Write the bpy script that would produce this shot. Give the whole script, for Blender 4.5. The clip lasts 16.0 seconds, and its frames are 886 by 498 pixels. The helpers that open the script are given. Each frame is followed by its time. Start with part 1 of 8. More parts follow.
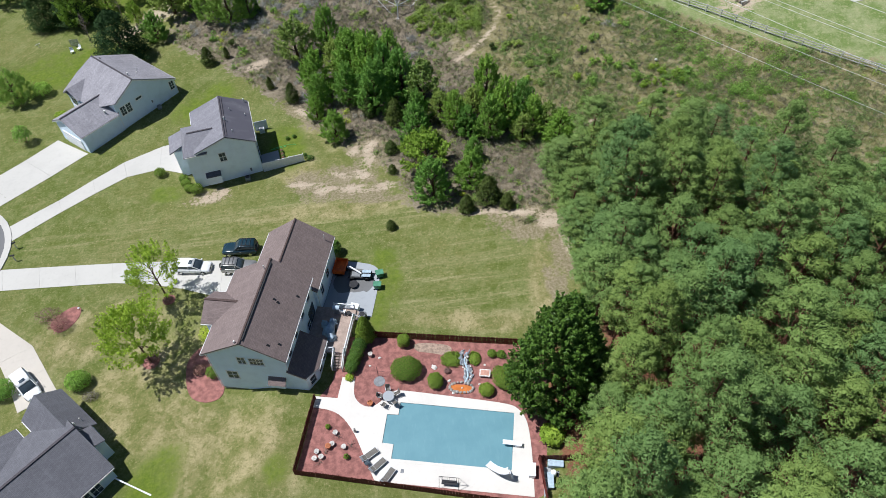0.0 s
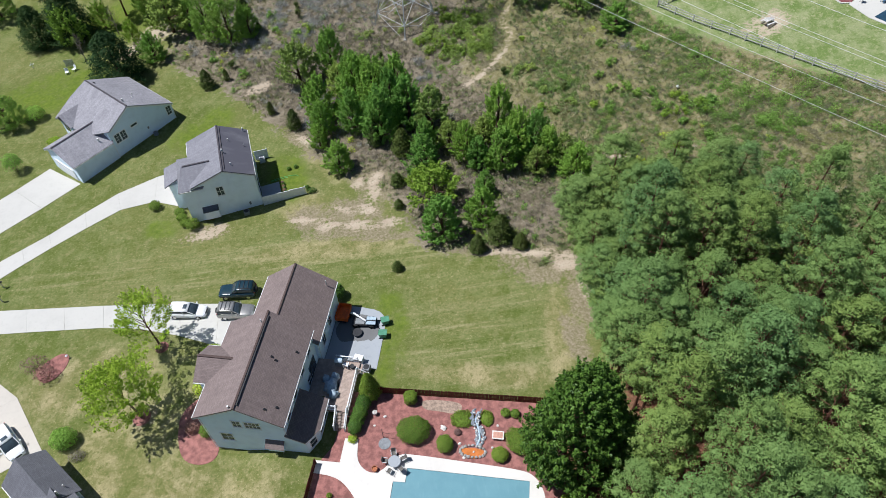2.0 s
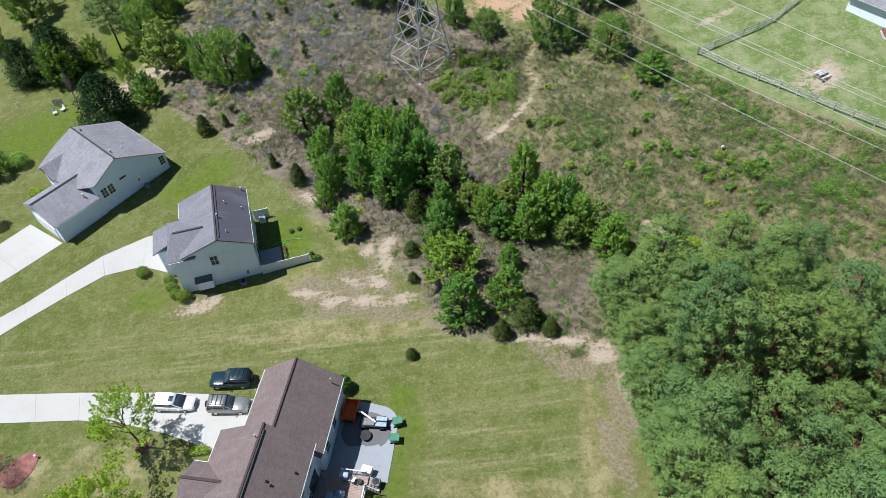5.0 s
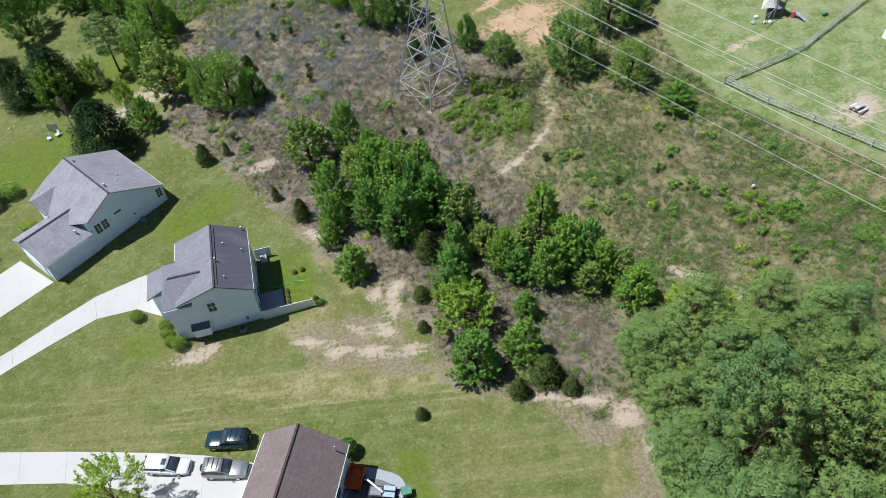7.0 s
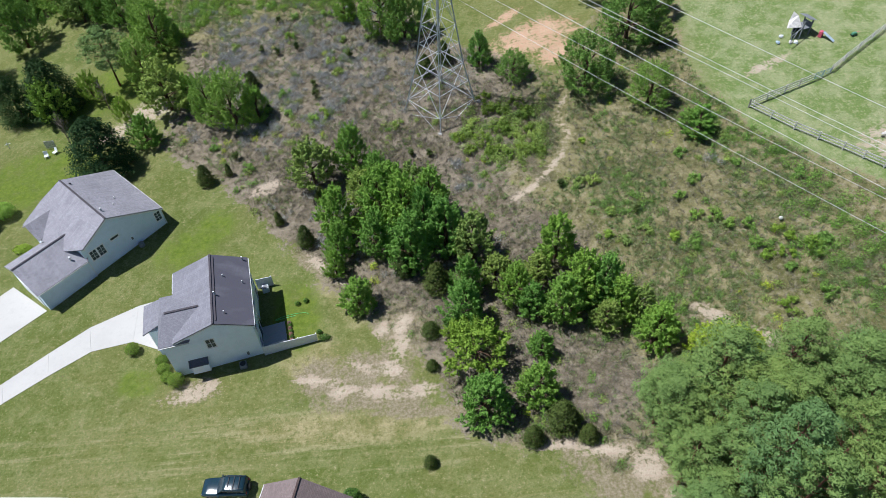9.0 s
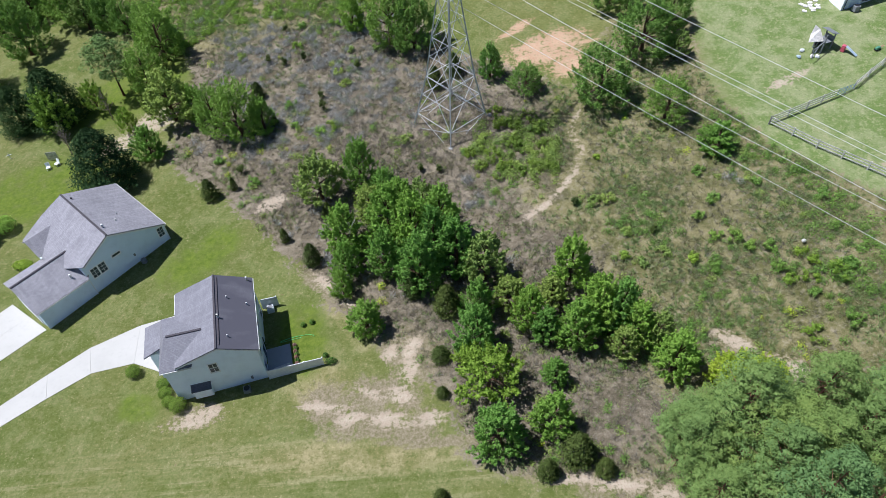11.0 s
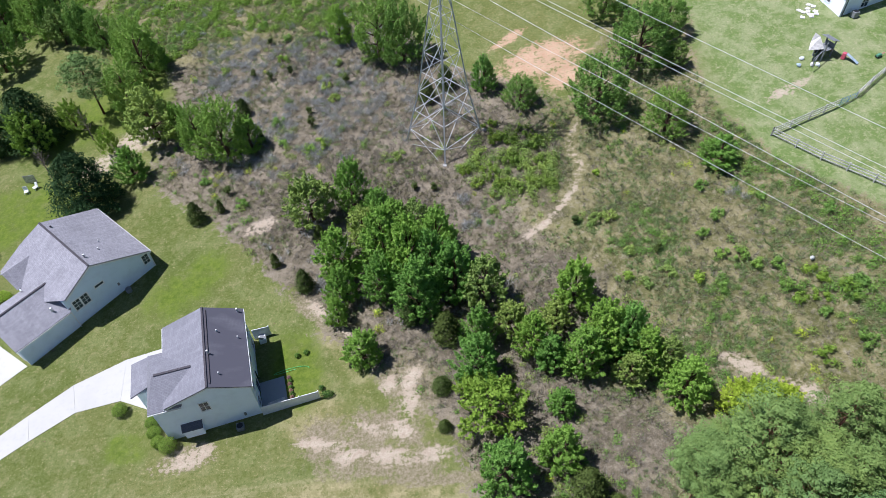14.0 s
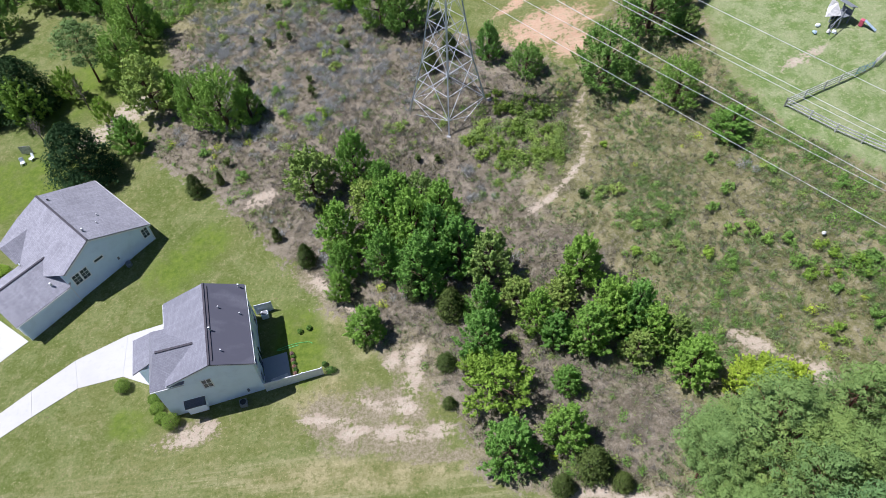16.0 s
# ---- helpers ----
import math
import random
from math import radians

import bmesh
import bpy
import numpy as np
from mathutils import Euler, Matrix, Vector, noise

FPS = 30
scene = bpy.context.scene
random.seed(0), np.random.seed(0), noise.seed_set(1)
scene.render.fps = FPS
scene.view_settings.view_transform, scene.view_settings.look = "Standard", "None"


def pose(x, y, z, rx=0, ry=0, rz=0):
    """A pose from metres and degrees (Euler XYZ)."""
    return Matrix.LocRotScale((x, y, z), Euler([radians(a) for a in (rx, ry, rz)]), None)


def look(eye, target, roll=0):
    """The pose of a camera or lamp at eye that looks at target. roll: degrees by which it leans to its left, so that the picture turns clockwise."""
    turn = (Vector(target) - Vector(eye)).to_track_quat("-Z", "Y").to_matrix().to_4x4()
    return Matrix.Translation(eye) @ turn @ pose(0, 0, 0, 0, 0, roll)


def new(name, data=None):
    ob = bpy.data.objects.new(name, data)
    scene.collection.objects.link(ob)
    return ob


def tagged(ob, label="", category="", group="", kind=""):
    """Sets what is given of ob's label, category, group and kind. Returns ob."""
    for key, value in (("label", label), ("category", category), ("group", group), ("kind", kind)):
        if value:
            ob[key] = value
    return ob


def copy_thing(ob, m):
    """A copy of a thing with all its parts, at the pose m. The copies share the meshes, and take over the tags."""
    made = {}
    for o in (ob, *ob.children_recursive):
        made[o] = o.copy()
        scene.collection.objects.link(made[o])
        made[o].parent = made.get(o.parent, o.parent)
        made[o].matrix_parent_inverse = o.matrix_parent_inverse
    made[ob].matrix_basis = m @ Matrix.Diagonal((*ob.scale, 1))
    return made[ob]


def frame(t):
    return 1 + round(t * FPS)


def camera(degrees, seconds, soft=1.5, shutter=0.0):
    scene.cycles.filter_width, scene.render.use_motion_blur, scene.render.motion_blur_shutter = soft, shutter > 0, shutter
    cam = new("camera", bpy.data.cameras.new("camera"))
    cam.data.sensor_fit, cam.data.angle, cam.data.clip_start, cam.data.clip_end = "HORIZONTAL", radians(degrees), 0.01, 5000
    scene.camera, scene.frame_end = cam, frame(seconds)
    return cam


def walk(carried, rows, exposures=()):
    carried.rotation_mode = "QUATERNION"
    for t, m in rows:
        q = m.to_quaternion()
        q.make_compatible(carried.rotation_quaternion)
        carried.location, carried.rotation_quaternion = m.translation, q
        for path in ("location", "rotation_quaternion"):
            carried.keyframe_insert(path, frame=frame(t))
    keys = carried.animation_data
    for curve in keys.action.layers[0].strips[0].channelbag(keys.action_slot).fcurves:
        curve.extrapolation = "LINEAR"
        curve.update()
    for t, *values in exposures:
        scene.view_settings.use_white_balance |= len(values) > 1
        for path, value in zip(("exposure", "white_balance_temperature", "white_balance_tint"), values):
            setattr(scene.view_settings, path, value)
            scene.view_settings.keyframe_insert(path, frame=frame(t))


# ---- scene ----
cam = camera(68.1, 16.0, soft=0.65)

PATH = [
    (0, (1.339, -2.58, 63.615), (1.442, -1.267, 62.11), -2.4),
    (0.5, (1.417, -1.074, 63.504), (1.515, 0.24, 61.999), -2.6),
    (1, (1.488, 0.696, 63.356), (1.581, 2.01, 61.851), -2.7),
    (1.5, (1.575, 2.652, 63.441), (1.663, 3.965, 61.935), -2.8),
    (2, (1.645, 4.847, 63.441), (1.731, 6.16, 61.935), -2.8),
    (2.5, (1.576, 7.068, 63.167), (1.66, 8.385, 61.664), -2.7),
    (3, (1.411, 9.202, 62.75), (1.496, 10.525, 61.252), -2.6),
    (3.5, (1.319, 11.301, 62.458), (1.403, 12.629, 60.965), -2.5),
    (4, (1.186, 13.391, 62.301), (1.268, 14.722, 60.811), -2.4),
    (6.5, (0.732, 23.146, 62.107), (0.799, 24.481, 60.62), -2.5),
    (7, (0.698, 24.81, 62.061), (0.761, 26.146, 60.574), -2.5),
    (7.5, (0.52, 26.24, 61.891), (0.581, 27.579, 60.407), -2.4),
    (8, (0.528, 27.755, 61.967), (0.584, 29.092, 60.481), -2.5),
    (8.5, (0.545, 29.031, 61.836), (0.596, 30.369, 60.351), -2.5),
    (9, (0.41, 30.114, 61.769), (0.459, 31.453, 60.284), -2.5),
    (11.5, (-0.301, 34.236, 61.526), (-0.268, 35.579, 60.044), -2.5),
    (12, (-0.495, 35.019, 61.54), (-0.466, 36.36, 60.057), -2.5),
    (12.5, (-0.605, 35.642, 61.494), (-0.579, 36.984, 60.011), -2.5),
    (13, (-0.736, 36.286, 61.432), (-0.676, 37.625, 59.949), -2.6),
    (13.5, (-0.967, 36.893, 61.437), (-0.894, 38.232, 59.953), -2.6),
    (14, (-0.965, 37.54, 61.497), (-0.892, 38.876, 60.011), -2.6),
    (14.5, (-1.101, 38.045, 61.343), (-1.027, 39.384, 59.859), -2.6),
    (15, (-1.064, 38.614, 61.264), (-0.993, 39.954, 59.782), -2.7),
    (15.5, (-0.981, 39.109, 61.276), (-0.916, 40.434, 59.779), -2.8),
    (16, (-1.122, 39.174, 61.174), (-1.063, 40.432, 59.62), -2.9),
]
# the film brightens a little and turns cooler towards its end
EXPOSURES = [(0, 0.12, 5930, 9), (4, 0.16, 5830, 9), (9, 0.17, 5740, 10), (12, 0.24, 5660, 13), (16, 0.33, 5620, 16)]
walk(cam, [(t, look(eye, target, roll)) for t, eye, target, roll in PATH], EXPOSURES)

# ---------------------------------------------------------------- light
SHADOW_AZ, SUN_UP = -13.0, 61.5
world = bpy.data.worlds.new("world")
scene.world = world
world.use_nodes = True
wn = world.node_tree.nodes
sky = wn.new("ShaderNodeTexSky")
sky.sky_type = "NISHITA"
sky.sun_disc = False
sky.sun_elevation = radians(SUN_UP)
sky.sun_rotation = radians(90 - (SHADOW_AZ + 180))
sky.air_density, sky.dust_density, sky.ozone_density = 1.0, 0.9, 6.0
wn["Background"].inputs["Strength"].default_value = 0.056
world.node_tree.links.new(sky.outputs[0], wn["Background"].inputs["Color"])
sun = new("sun", bpy.data.lights.new("sun", "SUN"))
sun.data.energy, sun.data.angle, sun.data.color = 5.35, radians(0.53), (1.0, 0.945, 0.89)
to_sun = Vector((math.cos(radians(SHADOW_AZ + 180)) * math.cos(radians(SUN_UP)),
                 math.sin(radians(SHADOW_AZ + 180)) * math.cos(radians(SUN_UP)), math.sin(radians(SUN_UP))))
sun.matrix_world = Matrix.Translation((0, 0, 120)) @ to_sun.to_track_quat("Z", "Y").to_matrix().to_4x4()


# ---------------------------------------------------------------- land
def sstep(a, b, v):
    v = np.clip((np.asarray(v, float) - a) / (b - a), 0, 1)
    return v * v * (3 - 2 * v)


def land(x, y):
    """Height of the ground: a lot that falls to the west, a hill to the north-east, a level pad round the pool."""
    x, y = np.asarray(x, float), np.asarray(y, float)
    u = np.minimum((0.6 * x + 0.8 * (y - 78) - 4) / 6, 13)
    z = 0.055 * (np.clip(x, -75, 75) - 3) + 0.99 * np.log1p(np.exp(u))
    c, s = math.cos(radians(-14)), math.sin(radians(-14))
    dx, dy = x + 1.2, y - 30
    lx, ly = c * dx + s * dy, -s * dx + c * dy
    d = np.maximum(np.maximum(np.abs(lx) - 13, np.abs(ly) - 10), 0)
    return z * sstep(0, 6, d)


def gz(x, y):
    return float(land(x, y))


def inside(px, py, poly):
    """Signed distance to a polygon's edge, positive inside, for arrays of points."""
    px, py = np.asarray(px, float), np.asarray(py, float)
    best = np.full(px.shape, 1e9)
    odd = np.zeros(px.shape, bool)
    n = len(poly)
    for i in range(n):
        (ax, ay), (bx, by) = poly[i], poly[(i + 1) % n]
        ex, ey = bx - ax, by - ay
        t = np.clip(((px - ax) * ex + (py - ay) * ey) / (ex * ex + ey * ey + 1e-12), 0, 1)
        best = np.minimum(best, np.hypot(px - ax - t * ex, py - ay - t * ey))
        if abs(ey) > 1e-9:
            cross = ((ay > py) != (by > py)) & (px < ax + (py - ay) / ey * ex)
            odd ^= cross
    return np.where(odd, best, -best)


# ---------------------------------------------------------------- materials
def lin(r, g, b):
    return tuple(((v / 255 / 12.92) if v <= 10 else ((v / 255 + 0.055) / 1.055) ** 2.4) for v in (r, g, b)) + (1.0,)


class Mat:
    """A small builder for node materials."""

    def __init__(self, name, rough=0.8, metal=0.0, spec=0.3):
        self.m = bpy.data.materials.new(name)
        self.m.use_nodes = True
        self.t = self.m.node_tree
        self.p = self.t.nodes["Principled BSDF"]
        self.p.inputs["Roughness"].default_value = rough
        self.p.inputs["Metallic"].default_value = metal
        self.p.inputs["Specular IOR Level"].default_value = spec

    def node(self, kind, **kw):
        n = self.t.nodes.new(kind)
        for k, v in kw.items():
            n.inputs[k.replace("_", " ")].default_value = v
        return n

    def link(self, a, b):
        self.t.links.new(a, b)

    def coords(self, world=False):
        if world:
            return self.node("ShaderNodeNewGeometry").outputs["Position"]
        return self.node("ShaderNodeTexCoord").outputs["Object"]

    def noise(self, at, scale, detail=4.0, rough=0.6, stretch=None):
        if stretch:
            mp = self.node("ShaderNodeMapping")
            mp.inputs["Scale"].default_value = stretch
            self.link(at, mp.inputs["Vector"])
            at = mp.outputs[0]
        n = self.node("ShaderNodeTexNoise", Scale=scale, Detail=detail, Roughness=rough)
        self.link(at, n.inputs["Vector"])
        return n.outputs["Fac"]

    def ramp(self, fac, a, b):
        r = self.node("ShaderNodeMapRange")
        r.inputs["From Min"].default_value, r.inputs["From Max"].default_value = a, b
        r.interpolation_type = "SMOOTHSTEP"
        self.link(fac, r.inputs["Value"])
        return r.outputs[0]

    def math(self, op, a, b):
        n = self.node("ShaderNodeMath")
        n.operation = op
        for i, v in enumerate((a, b)):
            if isinstance(v, (int, float)):
                n.inputs[i].default_value = v
            else:
                self.link(v, n.inputs[i])
        return n.outputs[0]

    def mix(self, fac, a, b, blend="MIX"):
        n = self.node("ShaderNodeMix")
        n.data_type, n.blend_type = "RGBA", blend
        for i, v in ((0, fac), (6, a), (7, b)):
            if isinstance(v, (int, float, tuple)):
                n.inputs[i].default_value = v
            else:
                self.link(v, n.inputs[i])
        return n.outputs[2]

    def color(self, out):
        if isinstance(out, tuple):
            self.p.inputs["Base Color"].default_value = out
        else:
            self.link(out, self.p.inputs["Base Color"])
        return self

    def bump(self, height, strength=0.4, distance=0.05):
        b = self.node("ShaderNodeBump", Strength=strength, Distance=distance)
        self.link(height, b.inputs["Height"])
        self.link(b.outputs[0], self.p.inputs["Normal"])
        return self


def plain(name, col, rough=0.6, metal=0.0, spec=0.3, vary=0.12, scale=3.0, bump=0.15, world=False):
    """A surface of one colour with worn variation at two scales."""
    m = Mat(name, rough, metal, spec)
    at = m.coords(world)
    n1, n2 = m.noise(at, scale), m.noise(at, scale * 9, 3)
    dark = tuple(c * (1 - 2 * vary) for c in col[:3]) + (1,)
    lite = tuple(min(1, c * (1 + vary)) for c in col[:3]) + (1,)
    c = m.mix(m.ramp(n1, 0.3, 0.7), dark, lite)
    c = m.mix(m.math("MULTIPLY", m.ramp(n2, 0.35, 0.75), 0.35), c, dark)
    m.color(c)
    if bump:
        m.bump(n2, bump, 0.02)
    return m.m


def foliage(name, dark, lite, rough=0.55, trans=0.25, low=(0.80, 0.86, 0.85, 1), high=(1.18, 1.12, 0.95, 1)):
    """Leaves: each island and each plant a little different, some light through the blade."""
    m = Mat(name, rough, 0, 0.12)
    g = m.node("ShaderNodeNewGeometry")
    oi = m.node("ShaderNodeObjectInfo")
    c = m.mix(m.math("ADD", m.math("MULTIPLY", g.outputs["Random Per Island"], 0.66), 0.17), dark, lite)
    tint = m.mix(oi.outputs["Random"], low, high)
    c = m.mix(1.0, c, tint, "MULTIPLY")
    m.color(c)
    tr = m.node("ShaderNodeBsdfTranslucent")
    m.link(c, tr.inputs["Color"])
    ms = m.node("ShaderNodeMixShader")
    ms.inputs[0].default_value = trans
    m.link(m.p.outputs[0], ms.inputs[1])
    m.link(tr.outputs[0], ms.inputs[2])
    m.link(ms.outputs[0], m.t.nodes["Material Output"].inputs["Surface"])
    return m.m


def shingle(name, a, b, streak=0.25):
    """Asphalt shingles: courses with mixed tabs, weathering streaks down the slope."""
    m = Mat(name, 0.9, 0, 0.15)
    at = m.coords()
    br = m.node("ShaderNodeTexBrick", Scale=1.0)
    br.inputs["Brick Width"].default_value, br.inputs["Row Height"].default_value = 0.32, 0.145
    br.inputs["Mortar Size"].default_value = 0.012
    br.inputs["Color1"].default_value, br.inputs["Color2"].default_value = a, b
    br.inputs["Mortar"].default_value = tuple(v * 0.82 for v in a[:3]) + (1,)
    uv = m.node("ShaderNodeUVMap")
    m.link(uv.outputs[0], br.inputs["Vector"])
    n1, n2 = m.noise(at, 0.45, 4), m.noise(uv.outputs[0], 1.0, 3, stretch=(2.2, 0.25, 1))
    c = m.mix(m.math("MULTIPLY", m.ramp(n1, 0.35, 0.75), streak), br.outputs["Color"], tuple(v * 0.6 for v in a[:3]) + (1,))
    c = m.mix(m.math("MULTIPLY", m.ramp(n2, 0.45, 0.8), streak), c, tuple(min(1, v * 1.35) for v in b[:3]) + (1,))
    m.color(c).bump(br.outputs["Fac"], 0.15, -0.01)
    return m.m


def darkened(name, a, b, dark):
    """Shingles with a slope's shade mixed into the colour, uneven down the slope."""
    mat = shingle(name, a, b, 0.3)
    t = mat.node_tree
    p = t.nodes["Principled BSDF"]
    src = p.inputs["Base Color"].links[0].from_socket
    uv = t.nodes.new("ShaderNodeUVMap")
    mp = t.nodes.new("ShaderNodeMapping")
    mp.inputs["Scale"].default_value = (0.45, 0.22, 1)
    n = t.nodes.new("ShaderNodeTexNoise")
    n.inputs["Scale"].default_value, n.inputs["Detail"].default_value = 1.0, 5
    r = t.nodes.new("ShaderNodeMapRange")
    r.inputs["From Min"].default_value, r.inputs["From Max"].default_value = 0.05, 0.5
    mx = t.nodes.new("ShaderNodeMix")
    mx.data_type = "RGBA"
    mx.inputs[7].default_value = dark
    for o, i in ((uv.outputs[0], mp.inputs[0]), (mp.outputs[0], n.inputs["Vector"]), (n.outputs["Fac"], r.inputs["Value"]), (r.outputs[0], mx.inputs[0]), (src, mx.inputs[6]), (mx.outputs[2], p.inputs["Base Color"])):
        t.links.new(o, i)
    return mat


def siding(name, col):
    """Lapped vinyl boards: thin shadow line each course, faint weather marks."""
    m = Mat(name, 0.55, 0, 0.3)
    at = m.coords()
    sep = m.node("ShaderNodeSeparateXYZ")
    m.link(at, sep.inputs[0])
    saw = m.math("SUBTRACT", 1.0, m.math("FRACT", m.math("MULTIPLY", sep.outputs[2], 7.4), 0))
    n1 = m.noise(at, 0.7, 4)
    dark = tuple(v * 0.80 for v in col[:3]) + (1,)
    c = m.mix(m.math("MULTIPLY", m.ramp(n1, 0.4, 0.8), 0.5), col, dark)
    m.color(c).bump(saw, 0.8, 0.03)
    return m.m


def glass(name):
    m = Mat(name, 0.08, 0, 0.35)
    m.color(m.mix(m.ramp(m.noise(m.coords(), 1.3, 2), 0.3, 0.7), (0.03, 0.04, 0.05, 1), (0.10, 0.125, 0.145, 1)))
    return m.m


M = {}
M["white"] = plain("white_trim", (0.78, 0.80, 0.82, 1), 0.5, vary=0.05)
M["roof_brown"] = shingle("brown_shingles", lin(116, 104, 101), lin(131, 117, 113))
M["roof_grey"] = shingle("grey_shingles", lin(136, 134, 139), lin(156, 154, 158), 0.35)
M["roof_slate"] = shingle("slate_grey_shingles", lin(123, 122, 128), lin(135, 134, 139), 0.3)
# roof_slate again, its colour darkened to stand for the shaded slope
M["roof_shaded"] = darkened("shaded_slate_shingles", lin(123, 122, 128), lin(135, 134, 139), lin(88, 87, 95))
M["roof_dark"] = shingle("charcoal_shingles", lin(98, 98, 103), lin(108, 108, 113), 0.3)
M["ridge_brown"] = plain("brown_ridge_cap", lin(84, 70, 66), 0.9, vary=0.15, scale=6)
M["ridge_grey"] = plain("grey_ridge_cap", lin(80, 76, 80), 0.9, vary=0.15, scale=6)
M["side_blue"] = siding("pale_blue_siding", (0.80, 0.92, 1.0, 1))
M["side_white"] = siding("white_siding", (0.86, 0.94, 1.0, 1))
M["side_grey"] = siding("pale_grey_siding", (0.68, 0.79, 0.90, 1))
M["found"] = plain("foundation_cement", (0.35, 0.34, 0.32, 1), 0.9)
M["glass"] = glass("window_glass")
M["car_glass"] = plain("tinted_car_glass", (0.045, 0.06, 0.072, 1), 0.06, 0, 0.6, vary=0.1, bump=0)
M["metal"] = plain("galvanised_steel", (0.60, 0.61, 0.62, 1), 0.5, 0.25, vary=0.10, scale=2)
M["wire"] = plain("bright_aluminium_strand", (0.66, 0.66, 0.65, 1), 0.5, 0.1, vary=0.05, bump=0)
M["gutter"] = plain("gutter_metal", (0.62, 0.62, 0.61, 1), 0.5, vary=0.08)
M["pipe"] = plain("pale_vent_pipe", (0.7, 0.7, 0.68, 1), 0.5)
M["dark"] = plain("dark_plastic", (0.03, 0.03, 0.033, 1), 0.5)
M["grey_paint"] = plain("grey_paint", (0.22, 0.23, 0.24, 1), 0.5)
M["bark"] = plain("bark", lin(96, 74, 60), 0.95, vary=0.25, scale=5, bump=0.6)
M["bark_pine"] = plain("pine_bark", lin(120, 84, 66), 0.95, vary=0.25, scale=4, bump=0.6)
M["twig"] = plain("bare_twigs", lin(132, 120, 110), 0.95, vary=0.2)
M["leaf"] = foliage("broad_leaves", (0.125, 0.25, 0.045, 1), (0.35, 0.56, 0.115, 1), trans=0.4, low=(0.78, 0.88, 0.9, 1), high=(1.22, 1.12, 0.9, 1))
M["leaf_light"] = foliage("spring_leaves", (0.26, 0.38, 0.035, 1), (0.60, 0.72, 0.10, 1), trans=0.42)
M["leaf_dull"] = foliage("olive_leaves", (0.16, 0.24, 0.055, 1), (0.38, 0.49, 0.13, 1), trans=0.3)
M["leaf_dark"] = foliage("evergreen_leaves", (0.016, 0.040, 0.013, 1), (0.062, 0.112, 0.034, 1), 0.75, 0.1)
M["leaf_holly"] = foliage("glossy_evergreen_leaves", (0.030, 0.075, 0.014, 1), (0.125, 0.225, 0.042, 1), 0.4, 0.15)
M["leaf_cedar"] = foliage("cedar_leaves", (0.040, 0.065, 0.016, 1), (0.115, 0.155, 0.042, 1), 0.6, 0.15)
M["leaf_spring"] = foliage("soft_spring_leaves", (0.15, 0.26, 0.03, 1), (0.40, 0.55, 0.09, 1), trans=0.4)
M["gravel"] = plain("pale_gravel", lin(160, 140, 124), 0.95, vary=0.2, scale=3.0, bump=0.8, world=True)
M["leaf_deep"] = foliage("deep_green_leaves", (0.12, 0.235, 0.046, 1), (0.35, 0.52, 0.115, 1), trans=0.38)
M["needle"] = foliage("pine_needles", (0.124, 0.210, 0.064, 1), (0.212, 0.312, 0.104, 1), 0.65, 0.16, low=(0.82, 0.90, 0.92, 1), high=(1.22, 1.10, 0.84, 1))
M["leaf_plum"] = foliage("plum_leaves", (0.15, 0.075, 0.07, 1), (0.36, 0.22, 0.20, 1))
M["leaf_hedge"] = foliage("clipped_leaves", (0.10, 0.17, 0.022, 1), (0.25, 0.35, 0.06, 1))
M["brush"] = foliage("grey_brush", (0.13, 0.108, 0.082, 1), (0.37, 0.325, 0.28, 1), 0.9, 0.15)
M["silver"] = foliage("silver_grey_twigs", (0.33, 0.305, 0.28, 1), (0.62, 0.59, 0.56, 1), 0.9, 0.15)
M["weed"] = foliage("field_weeds", (0.12, 0.19, 0.065, 1), (0.36, 0.45, 0.19, 1), 0.7, 0.35)
M["weed_brown"] = foliage("olive_brown_weeds", (0.14, 0.145, 0.085, 1), (0.38, 0.37, 0.24, 1), 0.8, 0.3)
M["grass"] = foliage("mown_grass", (0.16, 0.19, 0.05, 1), (0.36, 0.37, 0.13, 1), 0.8, 0.35)
M["straw"] = foliage("dry_grass", (0.20, 0.17, 0.10, 1), (0.42, 0.37, 0.24, 1), 0.9, 0.2)


def concrete_mat(name, col, stain=0.3):
    m = Mat(name, 0.85, 0, 0.2)
    at = m.coords(True)
    n1, n2, n3 = m.noise(at, 0.25, 5), m.noise(at, 2.2, 4), m.noise(at, 25, 2)
    d = tuple(v * 0.72 for v in col[:3]) + (1,)
    c = m.mix(m.math("MULTIPLY", m.ramp(n1, 0.4, 0.75), stain), col, d)
    c = m.mix(m.math("MULTIPLY", m.ramp(n2, 0.5, 0.8), stain), c, d)
    m.color(c).bump(n3, 0.15, 0.01)
    return m.m


M["drive"] = concrete_mat("driveway_concrete", (0.49, 0.475, 0.435, 1))
M["drive_warm"] = concrete_mat("warm_concrete", (0.50, 0.46, 0.40, 1))
M["pool_deck"] = concrete_mat("pool_concrete", (0.63, 0.60, 0.55, 1), 0.22)
M["patio"] = concrete_mat("grey_patio_concrete", (0.33, 0.35, 0.37, 1), 0.35)
M["asphalt"] = concrete_mat("road_asphalt", (0.16, 0.16, 0.16, 1), 0.4)
M["mulch"] = plain("red_mulch", lin(149, 102, 95), 0.95, vary=0.2, scale=1.6, bump=0.8, world=True)
M["mulch_dark"] = plain("dark_red_mulch", lin(122, 74, 74), 0.95, vary=0.15, scale=2.5, bump=0.8, world=True)
M["deck_wood"] = plain("weathered_deck_boards", lin(168, 150, 138), 0.85, vary=0.12, scale=2)
